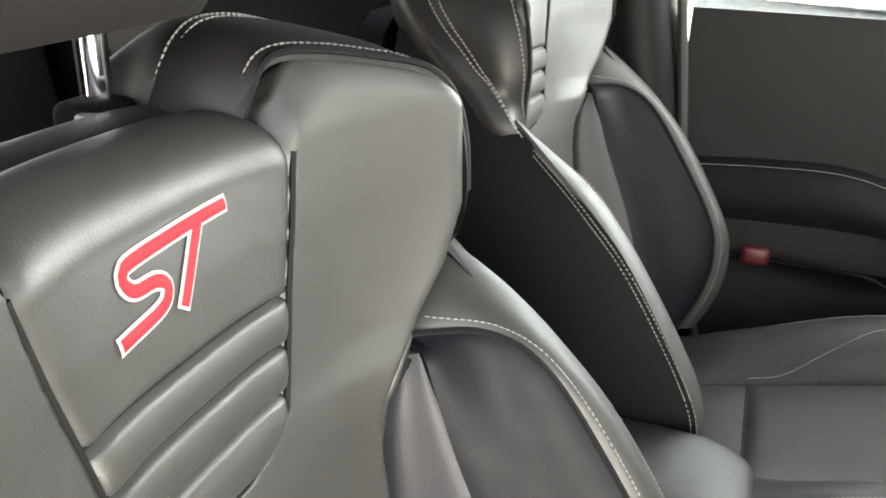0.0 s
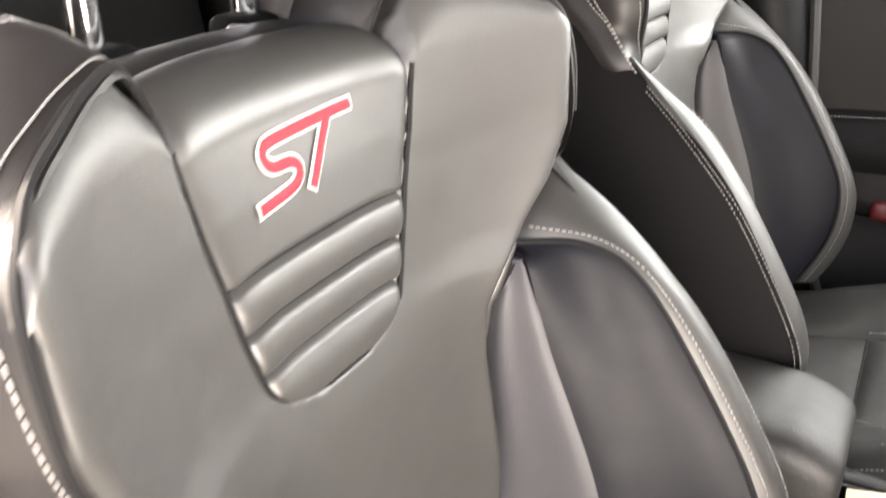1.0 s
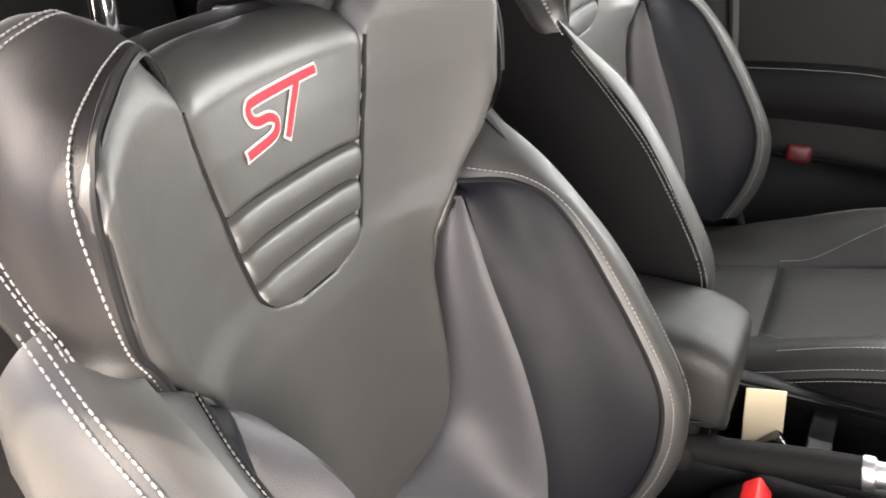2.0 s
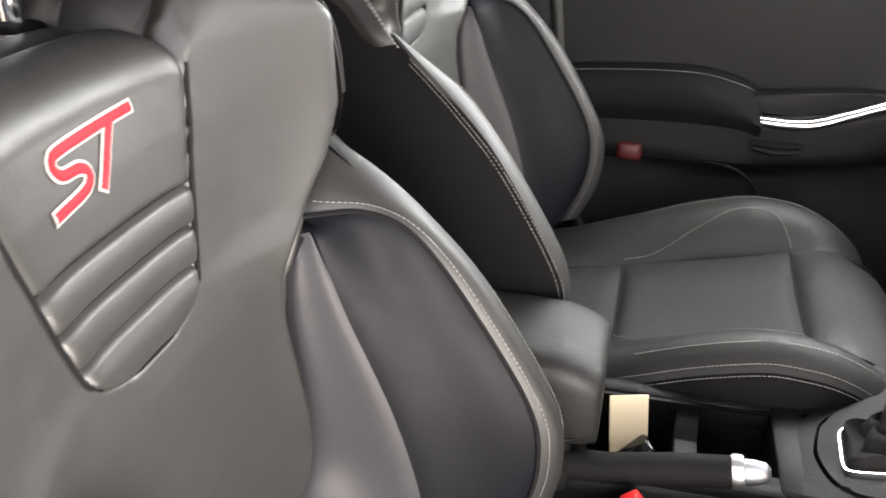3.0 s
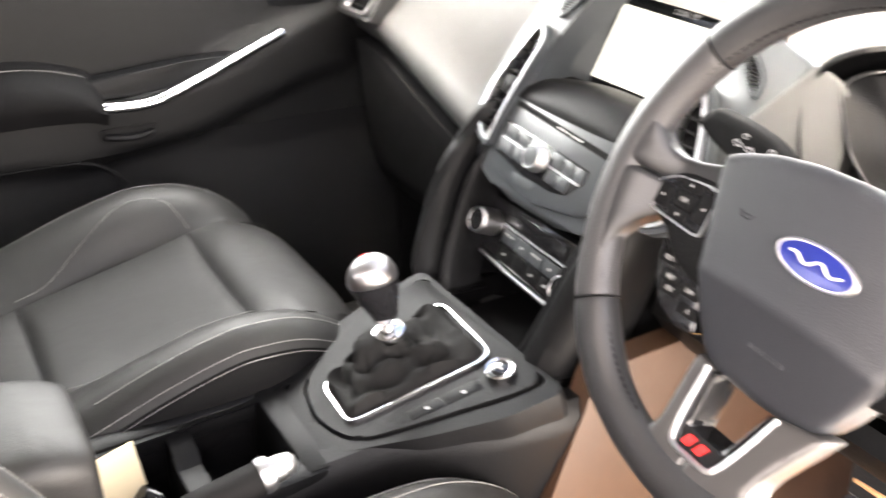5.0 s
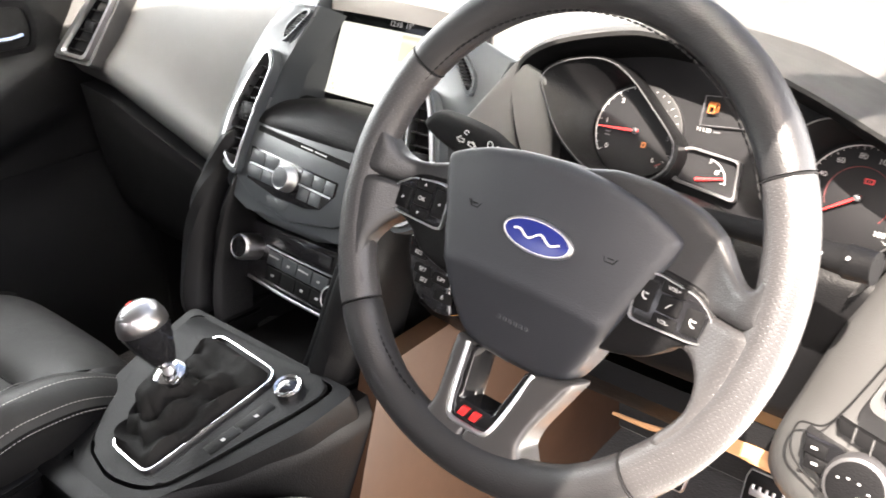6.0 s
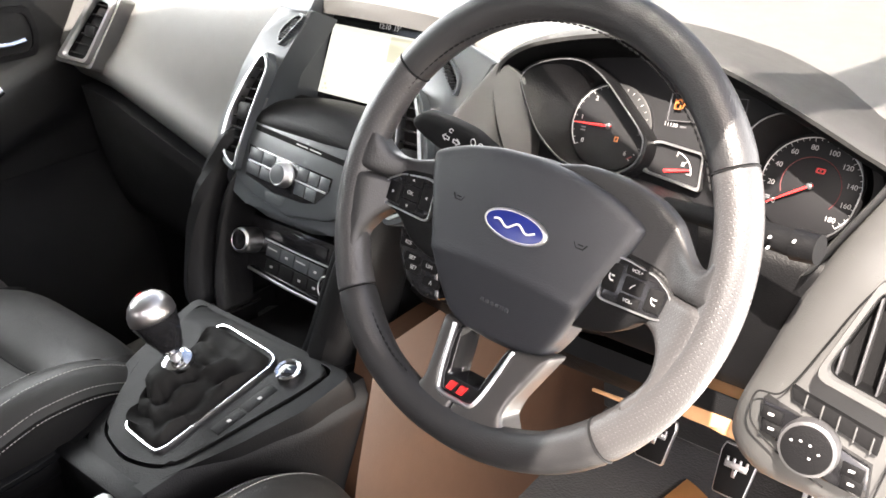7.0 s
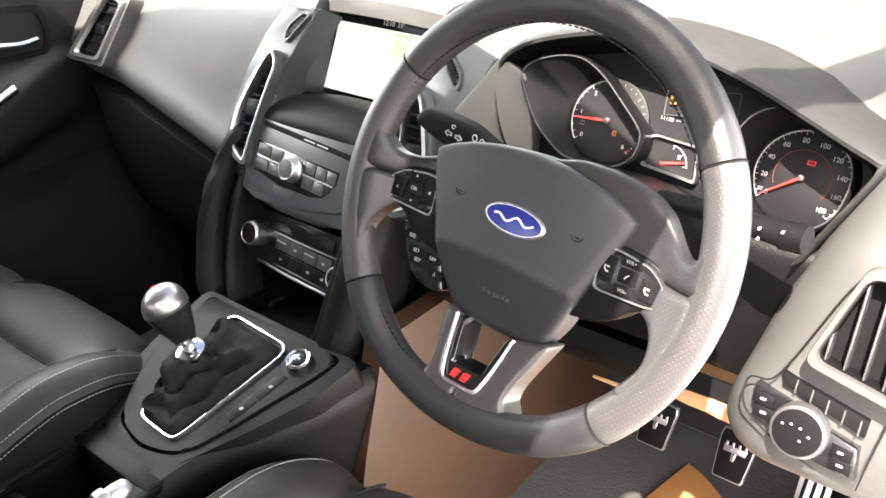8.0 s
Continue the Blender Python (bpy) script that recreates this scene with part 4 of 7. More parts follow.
for s in (-1, 1):
    side = side_r if s > 0 else side_l
    bm = pad([[(CX + s * side(y), y, 0.0 + 0.0 * y) for y in np.linspace(-0.3, 0.60, 12)], [(CX + s * side(y), y, 0.20) for y in np.linspace(-0.3, 0.60, 12)], [(CX + s * side(y), y, rim_z(y) - 0.012) for y in np.linspace(-0.3, 0.60, 12)], [(CX + s * (side(y) - 0.012), y, rim_z(y)) for y in np.linspace(-0.3, 0.60, 12)]], 16, 40, 0.002, 0.02, (s, 0, 0))
    part("side_panel", bm, HARD, con)
    part("top_rail", block((CX + min(s * 0.058, s * 0.083), -0.2, 0.30), (CX + max(s * 0.058, s * 0.083), 0.285, 0.330), 0.006), HARD, con)
part("tray_floor", block((CX - 0.08, -0.2, 0.235), (CX + 0.08, 0.30, 0.245), 0.002), MATT, con)
part("tray_end", block((CX - 0.08, 0.262, 0.235), (CX + 0.08, 0.30, 0.332), 0.006), HARD, con)
part("tray_end", block((CX - 0.08, 0.035, 0.235), (CX + 0.08, 0.062, 0.328), 0.006), HARD, con)
part("cup_divider", slab([(-0.058, -0.075), (0.058, -0.075), (0.058, 0.0), (0.03, -0.004), (0.018, -0.016), (-0.018, -0.016), (-0.03, -0.004), (-0.058, 0.0)], frame_at((CX, 0.172, 0.318), 0), -0.013, 0.013, 0.004), HARD, con, "black ribbed cup divider")
part("lid_latch", block((CX + 0.02, 0.058, 0.325), (CX + 0.045, 0.075, 0.352), 0.004), SILVER, con)
# padded lid with a soft rolled front
arm = thing("armrest", (CX + 0.01, -0.06, 0.325), "padded black leather armrest lid on the console", "armrest")
rows = []
for y, grow, dz in [(-0.30, 1.0, -0.006), (-0.20, 1.0, -0.002), (-0.10, 1.0, 0.0), (-0.02, 1.0, 0.0)] + [(0.018 + 0.058 * math.sin(k), 0.62 + 0.38 * math.cos(k) ** 0.6, -0.010 * math.sin(k)) for k in np.linspace(0.15, 1.50, 12)]:
    ring = []
    for k in np.linspace(0, 2 * math.pi, 44, endpoint=False):
        c_, s_ = math.cos(k), math.sin(k)
        ring.append((CX + 0.008 + 0.074 * (0.25 + 0.75 * grow) * math.copysign(abs(c_) ** 0.42, c_), y, 0.395 + dz + 0.056 * grow * math.copysign(abs(s_) ** 0.42, s_)))
    rows.append(ring)
bm = bmesh.new()
vs = grid(bm, rows, close_v=True)
bm.faces.new(vs[0][::-1])
bm.faces.new(vs[-1])
part("lid_top", bm, LEATHER_HALF_SHADE, arm, "rounded leather lid", angle=60)
part("lid_body", block((CX - 0.060, -0.30, 0.326), (CX + 0.076, 0.050, 0.352), 0.010, 3), MATT, arm)
part("lid_seam", tube([(CX - 0.062, 0.030, 0.3555), (CX - 0.058, 0.056, 0.3565), (CX + 0.008, 0.0690, 0.358), (CX + 0.074, 0.056, 0.3565), (CX + 0.082, 0.02, 0.355)], 0.0018, 6, samples=30), PIPING, arm)
part("lid_latch", block((CX - 0.002, 0.048, 0.327), (CX + 0.024, 0.0605, 0.356), 0.003, 2), SILVER, arm, "satin silver lid latch")
# card and key fob in the tray
card = tagged(part("card", block((-0.023, -0.0012, -0.042), (0.023, 0.0012, 0.042), 0.0008, 1, Matrix(((-0.287, -0.906, -0.312, -0.048), (0.958, -0.271, -0.094, 0.109), (0.0, -0.325, 0.945, 0.2905), (0, 0, 0, 1)))), CARD, None), "cream paper card standing in the cup holder", "card")
fob = thing("key_fob", (CX - 0.005, 0.10, 0.245), "black plastic key fob in the cup holder", "key")
part("fob_body", block((-0.016, -0.033, -0.007), (0.016, 0.033, 0.007), 0.006, 3, pose(CX - 0.005, 0.112, 0.272, 38, 0, 25)), GLOSS, fob)
part("fob_loop", tube([(CX - 0.02, 0.085, 0.255), (CX - 0.012, 0.07, 0.247), (CX + 0.005, 0.078, 0.247), (CX - 0.002, 0.09, 0.255)], 0.0018, 6, True, 20), CHROME, fob)
# hand brake
hb = thing("hand_brake", (0.075, 0.05, 0.30), "black leather hand brake lever with chrome tip", "hand brake")
part("lever", tube([(0.062, -0.02, 0.312), (0.062, 0.08, 0.321), (0.064, 0.16, 0.338), (0.0672, 0.214, 0.3495)], [0.016, 0.0165, 0.017, 0.0165], 14, samples=24), GAITER, hb)
part("gaiter", block((0.035, -0.06, 0.296), (0.09, 0.05, 0.330), 0.012, 3), GAITER, hb)
part("tip", lathe([(0.0168, 0), (0.0176, 0.004), (0.0165, 0.011), (0.0130, 0.013), (0.0125, 0.022), (0.0100, 0.033), (0.005, 0.037)], Matrix.Translation((0.0672, 0.212, 0.3492)) @ Matrix.Rotation(radians(-80), 4, "X") @ Matrix.Diagonal((1, 1.08, 1, 1)), 22), ALU, hb, "bright chrome tip and button")
# belt buckle beside the driver's seat
buckle = thing("belt_buckle", (0.115, 0.06, 0.24), "black belt buckle with red button beside seat", "belt buckle")
part("stem", tube([(0.118, -0.02, 0.20), (0.116, 0.04, 0.255), (0.114, 0.10, 0.295)], 0.012, 8, samples=10, flat=0.5), MATT, buckle)
part("buckle_body", block((-0.022, -0.03, -0.012), (0.022, 0.03, 0.012), 0.005, 2, pose(0.112, 0.105, 0.30, 40, 0, 0)), MATT, buckle)
part("release_button", block((-0.017, 0.012, -0.009), (0.017, 0.033, 0.0145), 0.003, 2, pose(0.112, 0.105, 0.30, 40, 0, 0)), RED, buckle)

# gear lever and its surround
GM = Matrix.Translation((CX, 0.405, 0.358)) @ Matrix.Rotation(radians(14), 4, "X")
deck = [(0.012, -0.105), (0.052, -0.095), (0.074, -0.080), (0.090, -0.038), (0.106, 0.012), (0.126, 0.070), (0.134, 0.112), (-0.112, 0.112), (-0.108, 0.071), (-0.098, 0.0), (-0.072, -0.055), (-0.042, -0.093)]
rim_o = [(0.0, -0.133), (0.042, -0.129), (0.071, -0.112), (0.092, -0.072), (0.116, -0.030), (0.150, 0.046), (0.163, 0.120), (-0.130, 0.120), (-0.124, 0.040), (-0.116, -0.014), (-0.084, -0.080), (-0.052, -0.115)]
part("deck_rim", ring_plate(rim_o, [(x * 1.004, y * 1.003) for x, y in deck], GM, -0.06, 0.003, 0.015), HARD, con, "rounded black rim round the gear deck")
part("gear_deck", slab([(p[0], p[1]) for p in rounded(deck, 0.02, 4)], GM, -0.05, 0.006, 0.003), HARD, con, "dark satin deck round the gear lever")
outer = [(-0.0175, -0.0800), (0.0430, -0.0835), (0.0500, -0.0760), (0.0685, 0.0800), (0.0585, 0.0930), (-0.0415, 0.0990), (-0.0510, 0.0910), (-0.0265, -0.0680)]
inner = [(0.0075 + (x - 0.0075) * 0.955, 0.007 + (y - 0.007) * 0.972) for x, y in outer]


def corners(o, r=0.25):
    """A closed outline with its corners cut twice, so that a smooth curve keeps to it."""
    out = []
    for i, p in enumerate(o):
        a_, b_ = np.array(p), np.array(o[(i + 1) % len(o)])
        out += [tuple(a_ * 0.96 + b_ * 0.04), tuple(0.5 * (a_ + b_)), tuple(a_ * 0.04 + b_ * 0.96)]
    return out


part("gaiter_ring", ring_plate(outer, inner, GM, 0.004, 0.0105, 0.014), CHROME, con, "slim bright chrome ring")
lev = thing("gear_lever", (CX, 0.405, 0.36), "gear lever with aluminium knob and black leather gaiter", "gear lever")
rows = []
o = spline([(x * 0.92, y * 0.94, 0) for x, y in corners(outer)], 64, True)
for k, (t, h) in enumerate(((1.0, 0.004), (0.985, 0.010), (0.90, 0.017), (0.80, 0.012), (0.70, 0.010), (0.62, 0.020), (0.50, 0.024), (0.44, 0.018), (0.37, 0.026), (0.30, 0.036), (0.20, 0.040))):
    r = []
    for i, p in enumerate(o):
        fold = 1 + 0.07 * math.sin(i * 0.79 + 0.5 * k) * (1 < k < 9) * (0.5 + 0.5 * math.sin(i * 0.295))
        r.append(GM @ Vector((p[0] * t * fold - 0.0026 * k, p[1] * t * fold - 0.0008 * k, h + 0.0045 * math.sin(i * 0.59 + 0.8 * k) * (1 < k < 9))))
    rows.append(r)
bm = bmesh.new()
vs = grid(bm, rows, close_v=True)
bm.faces.new(vs[-1])
bm.faces.new(vs[0][::-1])
part("gaiter", bm, GAITER, lev, "soft folded black leather gaiter", angle=80)
KM = Matrix.Translation((-0.031, 0.4095, 0.389)) @ Matrix.Rotation(radians(14), 4, "X") @ Matrix.Rotation(radians(5), 4, "Y")
part("collar", lathe([(0.013, -0.004), (0.0185, 0.0), (0.0205, 0.005), (0.0185, 0.011), (0.010, 0.015)], KM, 24), CHROME, lev, "chrome collar")
part("shaft", lathe([(0.008, 0.01), (0.008, 0.05)], KM, 14), ALU, lev)
kn = []
for h, rx, ry, dy in ((0.024, 0.010, 0.011, 0), (0.030, 0.0145, 0.016, 0), (0.045, 0.0185, 0.0205, -0.001), (0.060, 0.0222, 0.0255, -0.003), (0.078, 0.0248, 0.0296, -0.005), (0.090, 0.0240, 0.0290, -0.0055)):
    kn.append([KM @ Vector((0.88 * rx * math.cos(k), dy + 0.92 * ry * math.sin(k), 1.06 * h - 0.10 * dy + (0.30 * rx * math.cos(k) - 0.12 * ry * math.sin(k)) * (h > 0.066) * max(0.0, 1 - max(0.0, h - 0.085) / 0.027))) for k in np.linspace(0, 2 * math.pi, 28, endpoint=False)])
bm = bmesh.new()
vs = grid(bm, kn, close_v=True)
bm.faces.new(vs[0][::-1])
bm.faces.new(vs[-1])
knob = part("knob", bm, GLOSS, lev, "black leather knob side")
kn = []
for h, rx, ry, dy in ((0.0805, 0.0246, 0.0294, -0.0050), (0.0825, 0.0256, 0.0306, -0.0053), (0.087, 0.0257, 0.0307, -0.0055), (0.093, 0.0248, 0.0298, -0.0057), (0.102, 0.0212, 0.0258, -0.006), (0.108, 0.0155, 0.0195, -0.0065), (0.1105, 0.009, 0.012, -0.007), (0.1115, 0.003, 0.004, -0.007)):
    kn.append([KM @ Vector((0.88 * rx * math.cos(k), dy + 0.92 * ry * math.sin(k), 1.06 * h - 0.10 * dy + (0.30 * rx * math.cos(k) - 0.12 * ry * math.sin(k)) * (h > 0.066) * max(0.0, 1 - max(0.0, h - 0.085) / 0.027))) for k in np.linspace(0, 2 * math.pi, 28, endpoint=False)])
bm = bmesh.new()
vs = grid(bm, kn, close_v=True)
bm.faces.new(vs[0][::-1])
bm.faces.new(vs[-1])
part("knob_cap", bm, KNOB, knob, "brushed aluminium cap")
for i in range(3):
    part("shift_mark", block((-0.012 + 0.009 * i, -0.010, 0.1130), (-0.0105 + 0.009 * i, -0.002, 0.1172), 0.0003, 1, KM), RED, knob)
part("shift_mark", block((-0.012, -0.0068, 0.1133), (0.0075, -0.0056, 0.1175), 0.0003, 1, KM), RED, knob)
# buttons on the deck and the start button
for k, (y0, y1) in enumerate(((-0.040, 0.000), (0.004, 0.052))):
    b_ = part("deck_button", slab([[(0.0725, -0.026), (0.0880, -0.028), (0.0935, 0.0100), (0.0775, 0.0120)], [(0.0780, 0.0150), (0.0942, 0.0130), (0.1000, 0.0550), (0.0840, 0.0580)]][k], GM, 0.004, 0.0066, 0.0008), HARD, con)
    if k < 2:
        part("button_mark", slab([(0.081 + 0.007 * k, 0.042 * k - 0.009), (0.085 + 0.007 * k, 0.042 * k - 0.009), (0.086 + 0.007 * k, 0.042 * k - 0.005), (0.082 + 0.007 * k, 0.042 * k - 0.005)], GM, 0.006, 0.0072), PRINT, b_, smooth=False)
SM = GM @ Matrix.Translation((0.0925, 0.082, 0.004))
st = part("start_button", lathe([(0.017, 0), (0.017, 0.008), (0.0152, 0.0095), (0.0120, 0.0088), (0.0116, 0.0075)], SM, 30), CHROME, con, "round start button with chrome rim")
part("start_cap", lathe([(0.0118, 0.004), (0.0118, 0.0086), (0.010, 0.0094)], SM, 26), GLOSS, st)
part("start_mark", block((-0.004, -0.0010, 0.009), (0.004, 0.0010, 0.0101), 0.0003, 1, SM), PRINT, st)
# open tray ahead of the lever
part("front_tray", block((CX - 0.10, 0.48, 0.315), (CX + 0.10, 0.68, 0.335), 0.006), MATT, con)
for s in (-1, 1):
    part("tray_wall", pad([[(CX + s * 0.094, 0.49, 0.360), (CX + s * 0.096, 0.55, 0.366), (CX + s * 0.10, 0.63, 0.372)], [(CX + s * 0.102, 0.49, 0.374), (CX + s * 0.106, 0.55, 0.372), (CX + s * 0.110, 0.63, 0.365)], [(CX + s * 0.116, 0.49, 0.366), (CX + s * 0.120, 0.55, 0.362), (CX + s * 0.124, 0.63, 0.355)]], 10, 20, 0.003, 0.03, (0, 0, 1)), HARD, con)


# ---- dashboard ----
dash = thing("dashboard", (0, 0.95, 0), "grained dark grey dashboard with silver-framed air vents", "dashboard")
low_z = lambda x: lerp(x, [-0.74, -0.60, -0.29, -0.12, 0.12, 0.30, 0.56, 0.74], [0.566, 0.553, 0.466, 0.44, 0.44, 0.40, 0.45, 0.47])
face_y = lambda x: lerp(x, [-0.74, -0.30, -0.152, -0.146, 0.086, 0.092, 0.22, 0.40, 0.56, 0.74], [0.695, 0.685, 0.69, 0.84, 0.84, 0.72, 0.72, 0.73, 0.68, 0.66])
xs = np.concatenate([np.linspace(-0.74, -0.17, 22), np.linspace(-0.152, -0.146, 2), np.linspace(-0.13, 0.07, 10), np.linspace(0.086, 0.092, 2), np.linspace(0.11, 0.14, 3), np.linspace(0.17, 0.74, 26)])
rows = []
for x in xs:
    y0, z0 = face_y(x), low_z(x)
    # above the face the pad swells, then runs forward under the windscreen
    rows.append([(x, y0 + 0.20, z0 - 0.10), (x, y0 + 0.055, z0 - 0.025), (x, y0 + 0.026, z0), (x, y0 + 0.006, z0 + 0.026), (x, y0 + 0.004, z0 + 0.050), (x, y0 + 0.028, z0 + 0.088), (x, y0 + 0.075, 0.705 + 0.01 * (x < 0)), (x, y0 + 0.13, 0.735), (x, 0.95, 0.745), (x, 1.10, 0.755), (x, 1.25, 0.775)])
bm = bmesh.new()
fine = [spline(r, 44) for r in rows]
a = grid(bm, fine)
b = grid(bm, [[(p[0], min(1.26, p[1] + 0.05), p[2] - 0.05) for p in r] for r in fine], flip=True)
for i in range(len(fine) - 1):
    for j in (0, 43):
        bm.faces.new((a[i][j], a[i + 1][j], b[i + 1][j], b[i][j]))
for j in range(43):
    for i in (0, len(fine) - 1):
        bm.faces.new((a[i][j], a[i][j + 1], b[i][j + 1], b[i][j]))
part("dash_pad", bm, SOFT, dash, "soft grained dash pad", angle=60)
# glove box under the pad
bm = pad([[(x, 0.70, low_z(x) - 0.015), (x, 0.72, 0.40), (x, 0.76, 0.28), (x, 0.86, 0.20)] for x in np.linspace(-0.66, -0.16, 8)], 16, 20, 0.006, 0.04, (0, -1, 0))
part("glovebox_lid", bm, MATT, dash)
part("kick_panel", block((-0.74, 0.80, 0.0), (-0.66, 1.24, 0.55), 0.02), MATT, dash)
part("toe_board", block((-0.72, 1.10, 0.0), (0.68, 1.14, 0.50), 0.01, 1, None), CARPET, dash)

# passenger air vent
def vent(m, outer, inner, slats, parent, along="v", name="air_vent", deep=0.024):
    v = part(name, ring_plate(outer, inner, m, -0.006, 0.006), SILVER, parent, "satin silver vent frame")
    part("vent_box", slab([(x * 0.99, y * 0.99) for x, y in inner], m, -deep - 0.006, -deep), MATT, v)
    part("vent_well", ring_plate(inner, [(x * 0.95, y * 0.97) for x, y in inner], m, -deep - 0.002, -0.002), MATT, v)
    xs_, ys_ = [p[0] for p in inner], [p[1] for p in inner]
    for k in range(slats):
        t = (k + 0.5) / slats
        if along == "v":
            y = min(ys_) + (max(ys_) - min(ys_)) * t
            lo_, hi_ = span(inner, y)
            part("slat", block((lo_ + 0.001, y - 0.001, -0.8 * deep), (hi_ - 0.001, y + 0.0012, -0.003), 0.0006, 1, m), HARD, v)
        else:
            x = min(xs_) + (max(xs_) - min(xs_)) * t
            lo_, hi_ = span([(q, p) for p, q in inner], x)
            part("slat", block((x - 0.001, lo_ + 0.001, -0.8 * deep), (x + 0.0012, hi_ - 0.001, -0.003), 0.0006, 1, m), HARD, v)
    return v


def span(o, y):
    """Where a level line cuts a closed outline."""
    hits = []
    for i in range(len(o)):
        (xa, ya), (xb, yb) = o[i], o[(i + 1) % len(o)]
        if (ya - y) * (yb - y) < 0:
            hits.append(xa + (xb - xa) * (y - ya) / (yb - ya))
    return (min(hits), max(hits)) if len(hits) > 1 else (0, 0)


VM = frame_at((-0.598, 0.703, 0.642), 26) @ Matrix.Translation((-0.004, 0, 0.006))
vo = [(-0.0666, -0.0525), (0.0245, -0.0505), (0.0630, 0.0600), (0.0031, 0.0690)]
part("vent_surround", ring_plate([(-0.080, -0.059), (0.032, -0.058), (0.073, 0.067), (-0.004, 0.077)], vo, VM, -0.040, -0.001, 0.008), SOFT, dash)
vi = [(-0.0490, -0.0460), (0.0170, -0.0445), (0.0530, 0.0510), (0.0105, 0.0570)]
pv = vent(VM, vo, vi, 6, dash, deep=0.010)
part("vent_knob", block((-0.006, -0.006, -0.012), (0.022, 0.012, 0.003), 0.003, 2, VM), HARD, pv)

# ---- centre stack ----
SX = -0.030
S0 = frame_at((SX, 0.600, 0.520), 25)
stack = thing("centre_stack", (SX, 0.66, 0.30), "dark satin centre stack with screen, radio and heater controls", "control panel")
low = [(-0.160, 0.106), (-0.161, 0.07), (-0.156, 0.042), (-0.146, 0.024), (-0.130, 0.010), (-0.105, -0.002), (-0.079, -0.011), (-0.040, -0.019)]
part("stack_shell", slab(low + [(-x, y) for x, y in low[::-1]], S0, -0.07, 0.0, 0.010, 3), STACK, stack, "dark satin plastic shell")
part("screen_side", slab([(-0.104, 0.252), (-0.128, 0.206), (-0.145, 0.165), (-0.156, 0.120), (-0.159, 0.104), (-0.090, 0.104), (-0.087, 0.130), (-0.085, 0.173), (-0.050, 0.235), (-0.043, 0.252)], S0, -0.05, 0.0, 0.008, 3), STACK, stack)
part("screen_side", slab([(0.160, 0.250), (0.200, 0.248), (0.255, 0.236), (0.222, 0.172), (0.196, 0.104), (0.140, 0.104), (0.150, 0.16)], S0, -0.05, 0.0, 0.008, 3), STACK, stack)
# screen in a deep recess under a hood
M_SCR = frame_at((SX + 0.001, 0.7805, 0.6705), 22)
scr = part("screen", slab([(-0.108, -0.064), (0.100, -0.064), (0.100, 0.066), (-0.104, 0.066)], M_SCR, -0.012, -0.001, 0.003), GLOSS, stack, "glossy black touch screen")
part("screen_map", slab([(-0.100, -0.056), (0.092, -0.056), (0.092, 0.040), (-0.095, 0.040)], M_SCR, -0.001, 0.0004), SCREEN, scr, "bright pale map display", smooth=False)
part("screen_bar", slab([(-0.095, 0.0405), (0.092, 0.0405), (0.092, 0.058), (-0.094, 0.058)], M_SCR, -0.001, 0.0004), SCREEN_BAR, scr, smooth=False)
part("screen_card", slab([(0.012, 0.004), (0.088, 0.004), (0.088, 0.037), (0.012, 0.037)], M_SCR, 0.0003, 0.0009), SCREEN_CARD, scr, smooth=False)
writing("12:10  19\u00b0", M_SCR @ Matrix.Translation((0.006, 0.048, 0.0006)), 0.0095, PRINT_LIT, scr)
part("text_bar", slab([(0.045, 0.022), (0.068, 0.022), (0.068, 0.026), (0.045, 0.026)], M_SCR, 0.0009, 0.0012), SCREEN_BAR, scr, smooth=False)
for x_, y_, r_ in ((-0.094, -0.034, 0.0016), (-0.089, -0.043, 0.0020), (-0.092, -0.050, 0.0014), (-0.086, -0.049, 0.0016), (-0.093, -0.026, 0.0012)):
    part("map_mark", slab([(x_ - r_, y_ - r_ * 0.6), (x_ + r_, y_ - r_), (x_ + r_ * 0.8, y_ + r_), (x_ - r_, y_ + r_ * 0.7)], M_SCR, 0.0003, 0.0006), SCREEN_CARD, scr, smooth=False)
part("screen_cheek", pad([[(SX - 0.100, 0.83, 0.742), (SX - 0.100, 0.80, 0.69), (SX - 0.100, 0.775, 0.63), (SX - 0.100, 0.76, 0.600)], [(SX - 0.088, 0.765, 0.750), (SX - 0.104, 0.735, 0.688), (SX - 0.104, 0.712, 0.636), (SX - 0.104, 0.70, 0.606)], [(SX - 0.046, 0.706, 0.748), (SX - 0.086, 0.677, 0.678), (SX - 0.090, 0.659, 0.638), (SX - 0.092, 0.648, 0.612)]], 12, 24, 0.002, 0.02, (1, -0.5, 0.3)), STACK, stack)
part("screen_cheek", pad([[(SX + 0.100, 0.83, 0.722), (SX + 0.100, 0.80, 0.68), (SX + 0.100, 0.775, 0.63), (SX + 0.100, 0.76, 0.595)], [(SX + 0.125, 0.79, 0.735), (SX + 0.128, 0.76, 0.69), (SX + 0.130, 0.735, 0.64), (SX + 0.132, 0.715, 0.60)], [(SX + 0.160, 0.715, 0.735), (SX + 0.156, 0.692, 0.690), (SX + 0.150, 0.665, 0.645), (SX + 0.142, 0.645, 0.60)]], 12, 24, 0.002, 0.02, (-1, -0.5, 0.3)), STACK, stack)
hood = [[(SX + q * 0.112, 0.772 + 0.006 * q * q, 0.738 + 0.004 * (1 - q * q)), (SX + q * 0.112, 0.780, 0.748 + 0.003 * (1 - q * q)), (SX + q * 0.11, 0.81, 0.7535), (SX + q * 0.11, 0.88, 0.752)] for q in np.linspace(-1, 1, 9)]
part("screen_hood", pad(hood, 20, 16, 0.003, 0.014, (0, 0, 1)), SOFT, stack)
